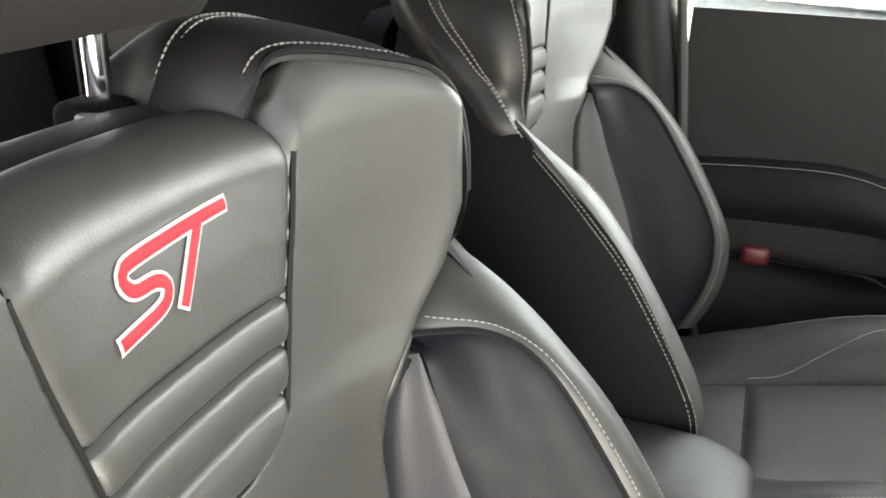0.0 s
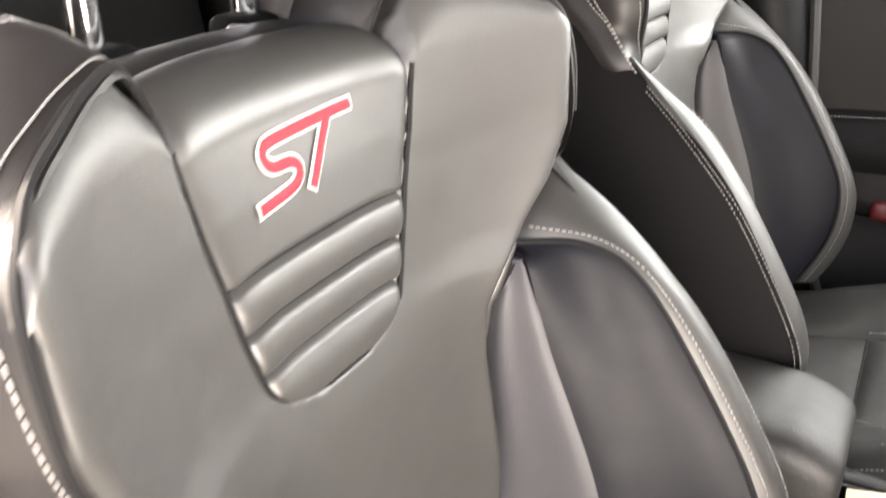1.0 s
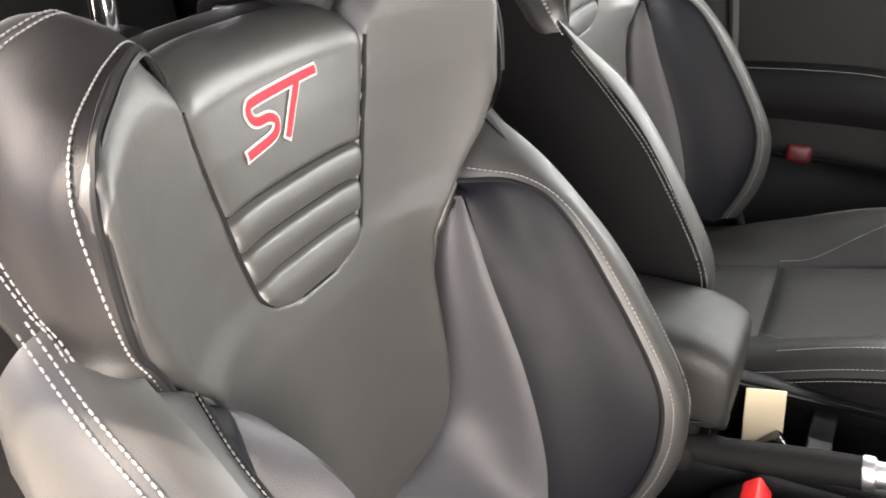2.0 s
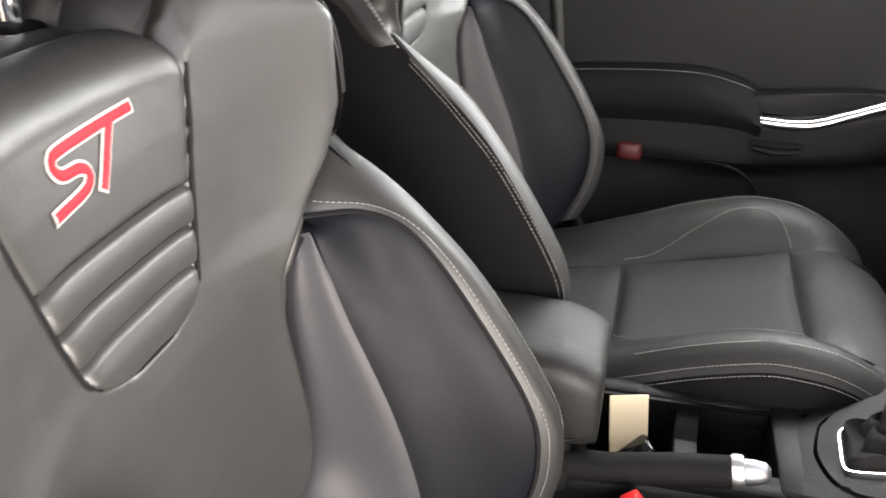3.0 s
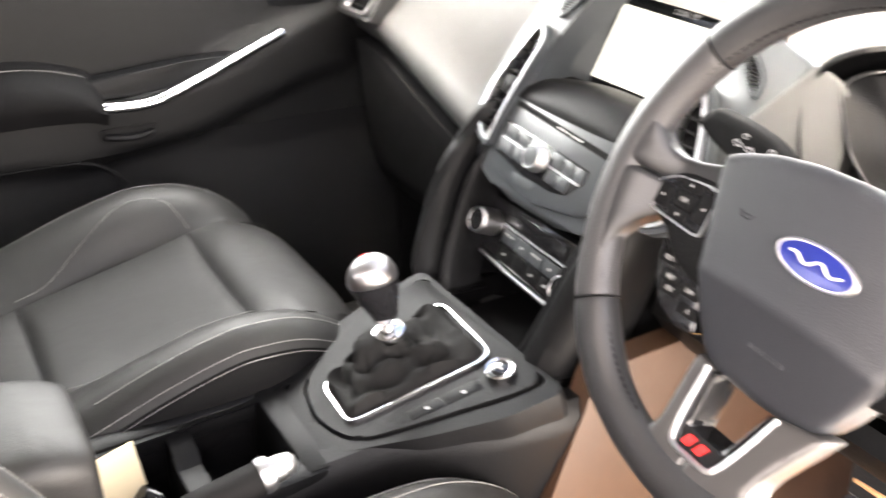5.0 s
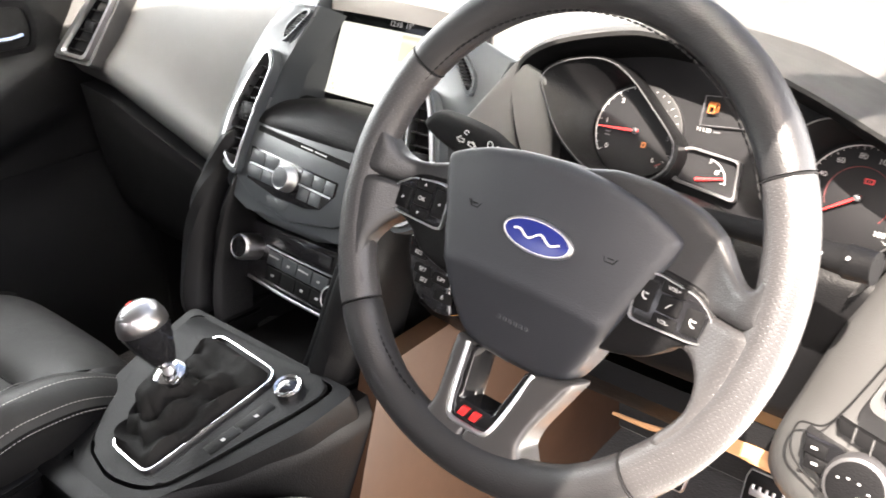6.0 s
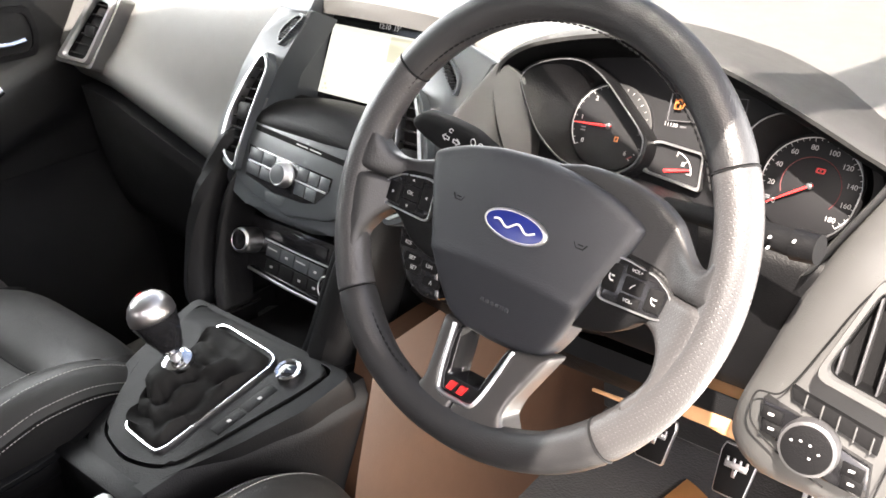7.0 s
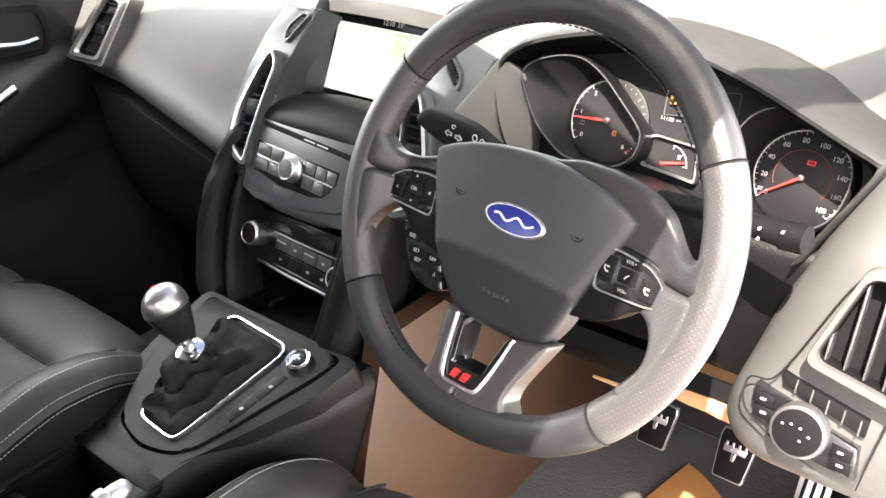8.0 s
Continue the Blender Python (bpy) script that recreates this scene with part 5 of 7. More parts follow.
# domed shelf between screen and radio
shelf = [[(SX + q * 0.100, 0.765, 0.605), (SX + q * 0.106, 0.73, 0.612 + 0.012 * (1 - q * q)), (SX + q * 0.112, 0.68, 0.619 + 0.016 * (1 - q * q)), (SX + q * 0.114, 0.648, 0.615 + 0.008 * (1 - q * q)), (SX + q * 0.115, 0.636, 0.603)] for q in np.linspace(-1, 1, 11)]
part("screen_shelf", pad(shelf, 24, 24, 0.003, 0.02, (0, 0, 1)), HARD, stack)
# radio face
radio = part("radio_face", slab([(-0.110, 0.100), (-0.114, 0.060), (-0.108, 0.022), (-0.070, 0.004), (0.0, -0.008), (0.070, 0.004), (0.108, 0.022), (0.114, 0.060), (0.110, 0.100)], S0, -0.02, 0.004, 0.004), STACK, stack, "dark radio fascia")
part("disc_slot", slab([(-0.087, 0.087), (0.080, 0.0755), (0.080, 0.0825), (-0.087, 0.094)], S0, -0.004, 0.0048, 0.0005), MATT, radio, "black disc slot")
for k in range(2):
    part("slot_mark", slab([(-0.008 + 0.024 * k, 0.0842 - 0.0017 * k), (0.012 + 0.024 * k, 0.0828 - 0.0017 * k), (0.012 + 0.024 * k, 0.0843 - 0.0017 * k), (-0.008 + 0.024 * k, 0.0857 - 0.0017 * k)], S0, 0.003, 0.0054), PRINT, radio, smooth=False)
part("button_bed", slab([(-0.092, 0.067), (0.064, 0.057), (0.064, 0.041), (0.046, 0.020), (0.022, 0.015), (-0.032, 0.016), (-0.087, 0.026)], S0, 0.0, 0.0046, 0.001), GLOSS, radio, "gloss black button bed")
bed_top = lambda u: 0.0645 - 0.065 * (u + 0.091)
for row in range(2):
    for x0, x1 in ((-0.088, -0.063), (-0.061, -0.038), (0.005, 0.023), (0.025, 0.043), (0.045, 0.061)):
        if row == 1 and x0 > 0.04:
            continue
        ya, yb = (0.0, -0.0155) if row == 0 else (-0.0195, -0.0345)
        part("radio_button", slab([(x0, bed_top(x0) + yb), (x1, bed_top(x1) + yb), (x1, bed_top(x1) + ya), (x0, bed_top(x0) + ya)], S0, 0.002, 0.0056, 0.0008), STACK, radio)
for x0, x1 in ((-0.086, -0.036), (0.004, 0.058)):
    part("button_bar", slab([(x0, bed_top(x0) - 0.0185), (x1, bed_top(x1) - 0.0185), (x1, bed_top(x1) - 0.0165), (x0, bed_top(x0) - 0.0165)], S0, 0.004, 0.0062), SILVER, radio, smooth=False)
RK = S0 @ Matrix.Translation((-0.016, 0.042, 0.004))
rk = part("radio_knob", lathe([(0.0165, 0), (0.0165, 0.003), (0.0148, 0.005), (0.0145, 0.013), (0.0130, 0.015), (0.0122, 0.0145)], RK, 32), SILVER, radio, "silver rimmed volume knob")
part("knob_face", lathe([(0.0124, 0.010), (0.0124, 0.0147), (0.010, 0.0152)], RK, 28), STACK, rk)
part("reader_flap", slab([(-0.046, 0.0145), (-0.039, 0.002), (-0.010, 0.002), (-0.005, 0.0135)], S0, 0.0, 0.0046, 0.0008), STACK, radio)
part("release_catch", slab([(0.098, 0.02), (0.106, 0.02), (0.106, 0.034), (0.098, 0.034)], S0, 0.0, 0.009, 0.002), SILVER, radio)
# side vents of the stack
for s in (-1, 1):
    vo = [(s * x, y) for x, y in ((0.090, 0.1900), (0.1085, 0.1810), (0.1300, 0.1413), (0.1485, 0.0907), (0.1480, 0.0490), (0.1160, 0.0285), (0.0975, 0.0260), (0.0985, 0.0528), (0.0905, 0.1090), (0.0785, 0.1710))]
    vi = [(s * x, y) for x, y in ((0.0920, 0.1830), (0.0985, 0.1790), (0.1130, 0.1500), (0.1290, 0.1050), (0.1330, 0.0660), (0.1230, 0.0470), (0.1030, 0.0345), (0.1025, 0.0530), (0.0944, 0.1090), (0.0825, 0.1690))]
    m = S0 @ Matrix.Translation((0.062 if s > 0 else 0, 0, 0.010))
    vf = [(0.45 * a_ + 0.55 * c_, 0.45 * b_ + 0.55 * d_) for (a_, b_), (c_, d_) in zip(vo, vi)]
    v = part("air_vent", ring_plate(vo, vf, m, -0.010, 0.004), STACK, stack, "dark satin vent surround")
    part("vent_frame", ring_plate(vf, vi, m, -0.010, 0.006), SILVER, v, "satin silver vent frame")
    part("vent_box", slab(vi, m, -0.012, -0.0085), MATT, v)
    for k in range(9):
        y = 0.056 + 0.0135 * k
        lo_, hi_ = span(vi, y)
        if hi_ - lo_ > 0.004:
            part("slat", block((lo_, y - 0.001, -0.010), (hi_, y + 0.0014, 0.000), 0.0005, 1, m), HARD, v)
    part("vent_knob", block((s * 0.110 - 0.013, 0.094, -0.006), (s * 0.110 + 0.013, 0.118, 0.002), 0.003, 2, m), HARD, v)
    m = S0 @ Matrix.Translation((0.124 if s > 0 else 0, -0.012 if s > 0 else 0, 0.004))
    tw = part("thumb_wheel", ring_plate([(s * 0.087, 0.200), (s * 0.087, 0.222), (s * 0.060, 0.246), (s * 0.045, 0.243), (s * 0.060, 0.226), (s * 0.080, 0.201)], [(s * 0.083, 0.206), (s * 0.083, 0.220), (s * 0.060, 0.2415), (s * 0.051, 0.240), (s * 0.062, 0.228), (s * 0.079, 0.206)], m, -0.004, 0.002), STACK, stack)
    bm = bmesh.new()
    for k in range(9):
        p = np.array((s * 0.079, 0.2105)) * (1 - k / 8) + np.array((s * 0.058, 0.2355)) * k / 8
        block((p[0] - 0.006, p[1] - 0.0012, -0.004), (p[0] + 0.006, p[1] + 0.0012, 0.002), 0.0005, 1, m, bm)
    part("wheel_ribs", bm, HARD, tw)
# raised trim between the stack and the dials
part("binnacle_trim", field([(p[0], p[1]) for p in rounded([(0.2549, 0.2370), (0.2099, 0.1645), (0.2200, 0.1200), (0.3100, 0.1150), (0.3020, 0.1700), (0.2850, 0.2250)], 0.006, 3)], S0, lambda u, v: 0.006 - 0.35 * max(0.0, (u - 0.2549) * 0.842 - (v - 0.2370) * 0.539), 0.003, 0.05), SOFT, stack, "grained trim with a sharp ridge")
# heater panel, set back below the radio
H0 = frame_at((SX - 0.002, 0.615, 0.458), 22)
heat = part("heater_panel", slab([(-0.112, 0.022), (0.112, 0.022), (0.100, -0.060), (-0.100, -0.054)], H0, -0.06, 0.0, 0.004), GLOSS, stack, "gloss black heater panel")
part("heater_sill", tube([H0 @ Vector((-0.086, -0.051, 0.002)), H0 @ Vector((-0.01, -0.0565, 0.004)), H0 @ Vector((0.070, -0.060, 0.002))], 0.0022, 8, samples=12), SILVER, heat)
for s in (-1, 1):
    m = H0 @ Matrix.Translation((0.084 if s > 0 else -0.086, -0.026 if s > 0 else -0.012, 0))
    k_ = part("heater_knob", lathe([(0.0175, 0), (0.0175, 0.024), (0.0165, 0.028), (0.0145, 0.0295), (0.0135, 0.0285)], m, 28), SILVER, heat, "silver rimmed heater knob")
    part("knob_face", lathe([(0.0138, 0.020), (0.0138, 0.0288), (0.011, 0.0292)], m, 24), GLOSS, k_)
part("heater_display", slab([(-0.050, 0.018), (0.050, 0.015), (0.050, -0.002), (-0.054, 0.001)], H0, -0.002, 0.003, 0.001), GLOSS, heat)
part("heater_trim", tube([H0 @ Vector(p) for p in ((-0.062, -0.003, 0.004), (0.0, -0.0055, 0.005), (0.058, -0.007, 0.004))], 0.0012, 6, samples=10), SILVER, heat)
slope = lambda u: -0.045 * (u + 0.06)
for row, y in enumerate((-0.0165, -0.037)):
    for k in range(4):
        x0 = -0.058 + 0.0275 * k + 0.003 * row
        x1 = x0 + 0.0262
        b_ = part("heater_button", slab([(x0, y - 0.009 + slope(x0)), (x1, y - 0.009 + slope(x1)), (x1, y + 0.009 + slope(x1)), (x0, y + 0.009 + slope(x0))], H0, -0.002, 0.003, 0.0012), HARD if row else STACK, heat)
        if row == 0 and k in (0, 2):
            part("button_mark", slab([(x0 + 0.003, y + 0.002 + slope(x0)), (x0 + 0.021, y + 0.002 + slope(x1)), (x0 + 0.021, y + 0.0038 + slope(x1)), (x0 + 0.003, y + 0.0038 + slope(x0))], H0, 0.002, 0.0036), PRINT, b_, smooth=False)
        elif (row + k) % 3 != 2:
            part("button_mark", slab([(x0 + 0.010, y - 0.002 + slope(x0)), (x0 + 0.015, y - 0.002 + slope(x0)), (x0 + 0.015, y + 0.001 + slope(x0)), (x0 + 0.010, y + 0.001 + slope(x0))], H0, 0.002, 0.0035), PRINT, b_, smooth=False)
part("stack_core", block((SX - 0.12, 0.66, 0.32), (SX + 0.12, 0.74, 0.62), 0.01), MATT, stack)
# thick legs that run from the stack down to the console
for s in (-1, 1):
    w = [[(SX + s * 0.124, 0.625, 0.595), (SX + s * 0.132, 0.600, 0.550), (SX + s * 0.124, 0.570, 0.500), (SX + s * 0.112, 0.545, 0.430), (SX + s * 0.106, 0.530, 0.390), (SX + s * 0.104, 0.52, 0.372)],
         [(SX + s * 0.134, 0.650, 0.600), (SX + s * 0.148, 0.622, 0.555), (SX + s * 0.148, 0.585, 0.50), (SX + s * 0.140, 0.558, 0.43), (SX + s * 0.132, 0.540, 0.385), (SX + s * 0.124, 0.535, 0.365)],
         [(SX + s * 0.130, 0.71, 0.600), (SX + s * 0.142, 0.69, 0.555), (SX + s * 0.144, 0.68, 0.50), (SX + s * 0.132, 0.67, 0.43), (SX + s * 0.124, 0.66, 0.38), (SX + s * 0.118, 0.64, 0.32)]]
    if s < 0:  # the far leg leaves room for the heater knob
        w[0] = [(x - d, y, z) for (x, y, z), d in zip(w[0], (0.0, 0.006, 0.014, 0.020, 0.014, 0.006))]
        w[1] = [(x - d, y, z) for (x, y, z), d in zip(w[1], (0.0, 0.002, 0.005, 0.007, 0.005, 0.0))]
    w0 = [(x - s * 0.006, y + 0.05, z) for x, y, z in w[0]]
    part("stack_leg", pad([w0, w[0], w[1], w[2]], 24, 30, 0.010, 0.03, (s, -0.5, 0)), HARD, stack)

# ---- instrument cluster ----
K0 = frame_at((0.430, 0.710, 0.670), 22)
clu = thing("instrument_cluster", (0.43, 0.75, 0.45), "black instrument cluster with two round dials, red needles", "instrument panel")
part("dial_carrier", slab([(-0.185, 0.02), (-0.16, 0.085), (-0.09, 0.095), (0.0, 0.085), (0.10, 0.075), (0.17, 0.055), (0.195, 0.0), (0.17, -0.05), (-0.10, -0.055), (-0.17, -0.04)], K0, -0.03, -0.004, 0.002), DIAL, clu, "black dial carrier")


def dial(cx, cy, r, nums, a0, a1, needle, label, dim=()):
    m = K0 @ Matrix.Translation((cx, cy, 0))
    d = part("dial", lathe([(r, -0.004), (r, 0.0), (r - 0.002, 0.001)], m, 48), DIAL, clu, label)
    bm = bmesh.new()
    steps = 4 * (len(nums) - 1)
    for k in range(steps + 1):
        a_ = radians(a0 + (a1 - a0) * k / steps)
        l_ = 0.0042 if k % 4 == 0 else 0.0026
        block((-0.00025, r - 0.0035 - 0.8 * l_, 0.001), (0.00025, r - 0.0035, 0.0014), 0, 1, m @ Matrix.Rotation(a_, 4, "Z"), bm)
    part("scale", bm, PRINT, d, smooth=False)
    ring_to = 1.0 if not dim else 0.42
    arc = [m @ Vector((-(r - 0.003) * math.sin(radians(a0 + (a1 - a0) * t)), (r - 0.003) * math.cos(radians(a0 + (a1 - a0) * t)), 0.0012)) for t in np.linspace(0, ring_to, 40)]
    part("scale_ring", tube(arc, 0.0006, 5), PRINT, d)
    if not dim:
        arc = [m @ Vector((-(r * 0.56) * math.sin(radians(a0 + (a1 - a0) * t)), (r * 0.56) * math.cos(radians(a0 + (a1 - a0) * t)), 0.0012)) for t in np.linspace(0.05, 0.97, 40)]
        part("red_ring", tube(arc, 0.0004, 5), DIM_RED, d)
    for k, tx in enumerate(nums):
        a_ = radians(a0 + (a1 - a0) * k / (len(nums) - 1))
        rr = r - 0.0122
        writing(tx, m @ Matrix.Translation((-rr * math.sin(a_), rr * math.cos(a_), 0.0012)), 0.0066, DIM_PRINT if tx in dim else PRINT, d, "numeral")
    a_ = radians(needle)
    bm = tube([m @ Matrix.Rotation(a_, 4, "Z") @ Vector((0, y, 0.005)) for y in (-0.003, 0.0, 0.012, r * 0.86)], [0.0016, 0.0024, 0.0020, 0.0008], 8, samples=24, flat=0.5)
    nd = part("needle", bm, NEEDLE, d, "red needle")
    part("needle_hub", lathe([(0.0030, 0.002), (0.0030, 0.0062), (0.0022, 0.0068)], m, 16), SATIN_DARK, nd)
    if dim:
        part("telltale", ring_plate([(0.0085, -0.0140), (0.0130, -0.0140), (0.0130, -0.0085), (0.0085, -0.0085)], [(0.0098, -0.0128), (0.0117, -0.0128), (0.0117, -0.0097), (0.0098, -0.0097)], m, 0.001, 0.0015, 0.0006), AMBER, d, smooth=False)
        part("warning_bar", slab([(0.0270, -0.0275), (0.0320, -0.0240), (0.0328, -0.0252), (0.0278, -0.0288)], m, 0.001, 0.0015), DIM_RED, d, smooth=False)
    else:
        part("telltale", ring_plate([(0.0005, 0.0128), (0.0085, 0.0128), (0.0090, 0.0176), (0.0010, 0.0176)], [(0.0020, 0.0140), (0.0072, 0.0140), (0.0075, 0.0164), (0.0023, 0.0164)], m, 0.001, 0.0015, 0.001), TELLTALE, d, smooth=False)
        part("telltale_mark", slab([(0.0042, 0.0145), (0.0052, 0.0145), (0.0052, 0.0160), (0.0042, 0.0160)], m, 0.001, 0.0015), TELLTALE, d, smooth=False)
    bm = bmesh.new()
    for k in range(2):
        x_, y_ = (-r + 0.0165, -0.0060 - 0.0032 * k) if dim else (-r + 0.0125, -0.0170 - 0.002 * k)
        block((x_ - 0.0026, y_ - 0.0007, 0.001), (x_ + 0.0026, y_ + 0.0007, 0.0014), 0, 1, m, bm)
    part("unit_bar", bm, DIM_PRINT, d, smooth=False)
    return d


dial(-0.0785, 0.0135, 0.0455, ["0", "1", "2", "3", "4", "5", "6"], 127, -134, 94, "black rev counter with white numerals", ("3", "4", "5"))
dial(0.129, 0.002, 0.0470, ["0", "20", "40", "60", "80", "100", "120", "140", "160", "180"], 126, -136, 125, "black speedometer with white numerals")


def funnel(points, cx, cy, r, label, material):
    """A dial's flared tube, from the dial's edge to a mouth with a thin bright ring."""
    mouth = around(points, 4)
    mid = np.mean(mouth[:, :2], 0)
    rings = []
    for f, w_ in ((0.0, -0.002), (0.15, 0.004), (0.6, 0.016), (1.0, 0.029), (1.02, 0.030), (1.05, 0.028), (1.05, -0.002)):
        rg = []
        for p in mouth:
            d_ = np.array((p[0] - cx, p[1] - cy))
            c_ = np.array((cx, cy)) + d_ / np.linalg.norm(d_) * min(r + 0.003 * f, np.linalg.norm(d_) * 0.93)
            e_ = c_ * (1 - f) + p[:2] * f if f <= 1 else mid + (p[:2] - mid) * f
            rg.append(K0 @ Vector((e_[0], e_[1], w_)))
        rings.append(rg)
    bm = bmesh.new()
    grid(bm, rings, close_v=True)
    t_ = part("dial_tunnel", bm, material, clu, label)
    part("bezel_ring", tube([K0 @ Vector((p[0], p[1], 0.0305)) for p in mouth], 0.0008, 6, True), SATIN_DARK, t_)


funnel([(-0.1787, 0.0440), (-0.166, 0.0585), (-0.1382, 0.0690), (-0.1113, 0.0705), (-0.0845, 0.0590), (-0.055, 0.0355), (-0.0310, 0.0144), (-0.0255, 0.0020), (-0.0285, -0.0150), (-0.0404, -0.0275), (-0.055, -0.0325), (-0.0819, -0.0335), (-0.1095, -0.0300), (-0.1446, -0.0070), (-0.1700, 0.0257)], -0.0785, 0.0135, 0.0465, "dark flared tunnel of the rev counter", HARD)
funnel([(0.0665, 0.026), (0.0735, 0.0425), (0.0835, 0.0530), (0.0980, 0.0595), (0.1184, 0.0590), (0.1468, 0.0480), (0.1660, 0.0340), (0.1750, 0.0180), (0.1765, 0.0), (0.1700, -0.0260), (0.150, -0.0430), (0.120, -0.0470), (0.090, -0.0390), (0.0715, -0.0180), (0.0640, 0.0050)], 0.129, 0.002, 0.0480, "dark flared tunnel of the speedometer", MATT)
FG = [(-0.0300, -0.0225), (0.034, -0.0290), (0.0290, 0.0085), (-0.0195, 0.0118), (-0.0270, 0.0085)]
fg = part("fuel_gauge", ring_plate(FG, [(0.002 + (x - 0.002) * 0.91, -0.006 + (y + 0.006) * 0.86) for x, y in FG], K0, 0.001, 0.008, 0.005), SILVER, clu, "small silver framed fuel gauge")
part("gauge_face", slab([(x * 0.95, -0.006 + (y + 0.006) * 0.95) for x, y in FG], K0, -0.003, 0.002), DIAL, fg, smooth=False)
m = K0 @ Matrix.Translation((-0.002, -0.0165, 0.002))
part("gauge_arc", tube([m @ Vector((0.021 * math.cos(k), 0.021 * math.sin(k), 0.0006)) for k in np.linspace(0.05, 1.45, 18)], 0.0006, 5), PRINT, fg)
for k in (0.1, 0.75, 1.4):
    part("gauge_tick", tube([m @ Vector((r_ * math.cos(k), r_ * math.sin(k), 0.0006)) for r_ in (0.017, 0.0205)], 0.0005, 5), PRINT, fg)
part("pump_mark", slab([(0.0095, 0.0085), (0.0125, 0.0085), (0.0125, 0.0125), (0.0095, 0.0125)], m, 0.0003, 0.0008), PRINT, fg, smooth=False)
part("needle", tube([m @ Vector((-0.006, 0.0, 0.002)), m @ Vector((0.020, 0.0062, 0.002))], [0.0019, 0.0010], 8), NEEDLE, fg)
dp = part("trip_display", ring_plate([(-0.0202, 0.0322), (0.0545, 0.0410), (0.0530, 0.0672), (-0.0222, 0.0600)], [(-0.0196, 0.0328), (0.0539, 0.0416), (0.0524, 0.0666), (-0.0216, 0.0594)], K0, -0.002, 0.0008, 0.001), DIM_PRINT, clu, "dark trip display with amber fuel symbol")
part("pump_mark", ring_plate([(-0.0165, 0.0440), (-0.0095, 0.0445), (-0.0095, 0.0555), (-0.0165, 0.0550)], [(-0.0150, 0.0452), (-0.0110, 0.0455), (-0.0110, 0.0500), (-0.0150, 0.0498)], K0, -0.002, 0.0010, 0.0008), AMBER, dp, smooth=False)
part("pump_hose", tube([K0 @ Vector(p) for p in ((-0.0095, 0.0460, 0.001), (-0.0070, 0.0465, 0.001), (-0.0066, 0.0530, 0.001), (-0.0085, 0.0550, 0.001))], 0.0006, 5), AMBER, dp)
writing("11130", K0 @ Matrix.Translation((-0.0165, 0.0290, -0.0032)), 0.0058, PRINT, dp)
part("text_bar", slab([(-0.0065, 0.0281), (-0.0005, 0.0285), (-0.0005, 0.0300), (-0.0065, 0.0297)], K0, -0.004, -0.003), DIM_PRINT, dp, smooth=False)
# binnacle: black inside, soft pad outside
LIP = [(-0.166, -0.0560, 0.026), (-0.188, -0.0290, 0.030), (-0.202, 0.0050, 0.033), (-0.2045, 0.0350, 0.036), (-0.197, 0.0560, 0.042), (-0.160, 0.0770, 0.050), (-0.0940, 0.0940, 0.056), (-0.0519, 0.0955, 0.060), (0.0263, 0.0862, 0.060), (0.0784, 0.0722, 0.060), (0.1380, 0.0508, 0.074), (0.1750, 0.0365, 0.076), (0.1980, 0.0278, 0.076), (0.2020, 0.0225, 0.076), (0.1880, -0.0093, 0.076), (0.168, -0.0500, 0.074), (0.1575, -0.0725, 0.070)]


def lip_ring(grow, dw, dv):
    return [K0 @ Vector((x * grow, y * grow + dv, w_ + dw)) for x, y, w_ in LIP]


def shell(curves, nu, nv):
    rows = np.array([spline(c, nv) for c in curves])
    bm = bmesh.new()
    grid(bm, [spline(rows[:, j], nu) for j in range(nv)])
    bmesh.ops.solidify(bm, geom=bm.faces[:], thickness=-0.003)
    return bm


inner_low = [K0 @ Vector((x * 0.93, y * 0.90, -0.006)) for x, y, w_ in LIP]
part("binnacle_lining", shell([lip_ring(0.995, -0.001, -0.001), lip_ring(0.98, -0.018, -0.004), inner_low], 12, 110), MATT, clu, "black lining inside the hood", angle=70)
part("binnacle_hood", shell([lip_ring(0.994, -0.002, -0.001), lip_ring(1.004, 0.001, 0.001), lip_ring(1.022, -0.004, 0.004), lip_ring(1.04, -0.030, 0.012), lip_ring(1.05, -0.085, 0.024), lip_ring(1.05, -0.150, 0.040)], 30, 110), SOFT, clu, "soft grained hood over the dials", angle=70)
bm = pad([[K0 @ Vector((q * 0.19, -0.05, 0.03)), K0 @ Vector((q * 0.185, -0.066, 0.045)), K0 @ Vector((q * 0.17, -0.12, 0.03)), K0 @ Vector((q * 0.17, -0.20, -0.01))] for q in np.linspace(-1, 1, 9)], 20, 18, 0.004, 0.03, (0, -1, 0.2))
part("cluster_apron", bm, HARD, clu)

# ---- driver's end of the dashboard ----
R0 = frame_at((0.640, 0.585, 0.530), 18)
end = thing("dash_end", (0.64, 0.66, 0.40), "pale lit grained dash end with air vent and light switch", "dashboard panel")
rows = []
for q in np.linspace(0, 1, 12):
    x = 0.560 + 0.20 * q
    b_ = 0.030 * (1 - min(1, q / 0.25)) ** 2
    rows.append([(x + 0.004, 0.66 + b_, 0.415), (x, 0.588 + b_, 0.445), (x, 0.575 + b_, 0.49), (x + 0.012, 0.588 + b_, 0.54), (x + 0.028, 0.606 + b_, 0.60), (x + 0.050, 0.628 + b_, 0.66), (x + 0.074, 0.665 + b_, 0.715), (x + 0.095, 0.74 + b_, 0.745)])
part("end_panel", pad(rows, 24, 44, 0.004, 0.06, (0, -1, 0.2)), SOFT, end)
vo = [(-0.015, 0.036), (0.080, 0.018), (0.098, 0.125), (0.014, 0.131)]
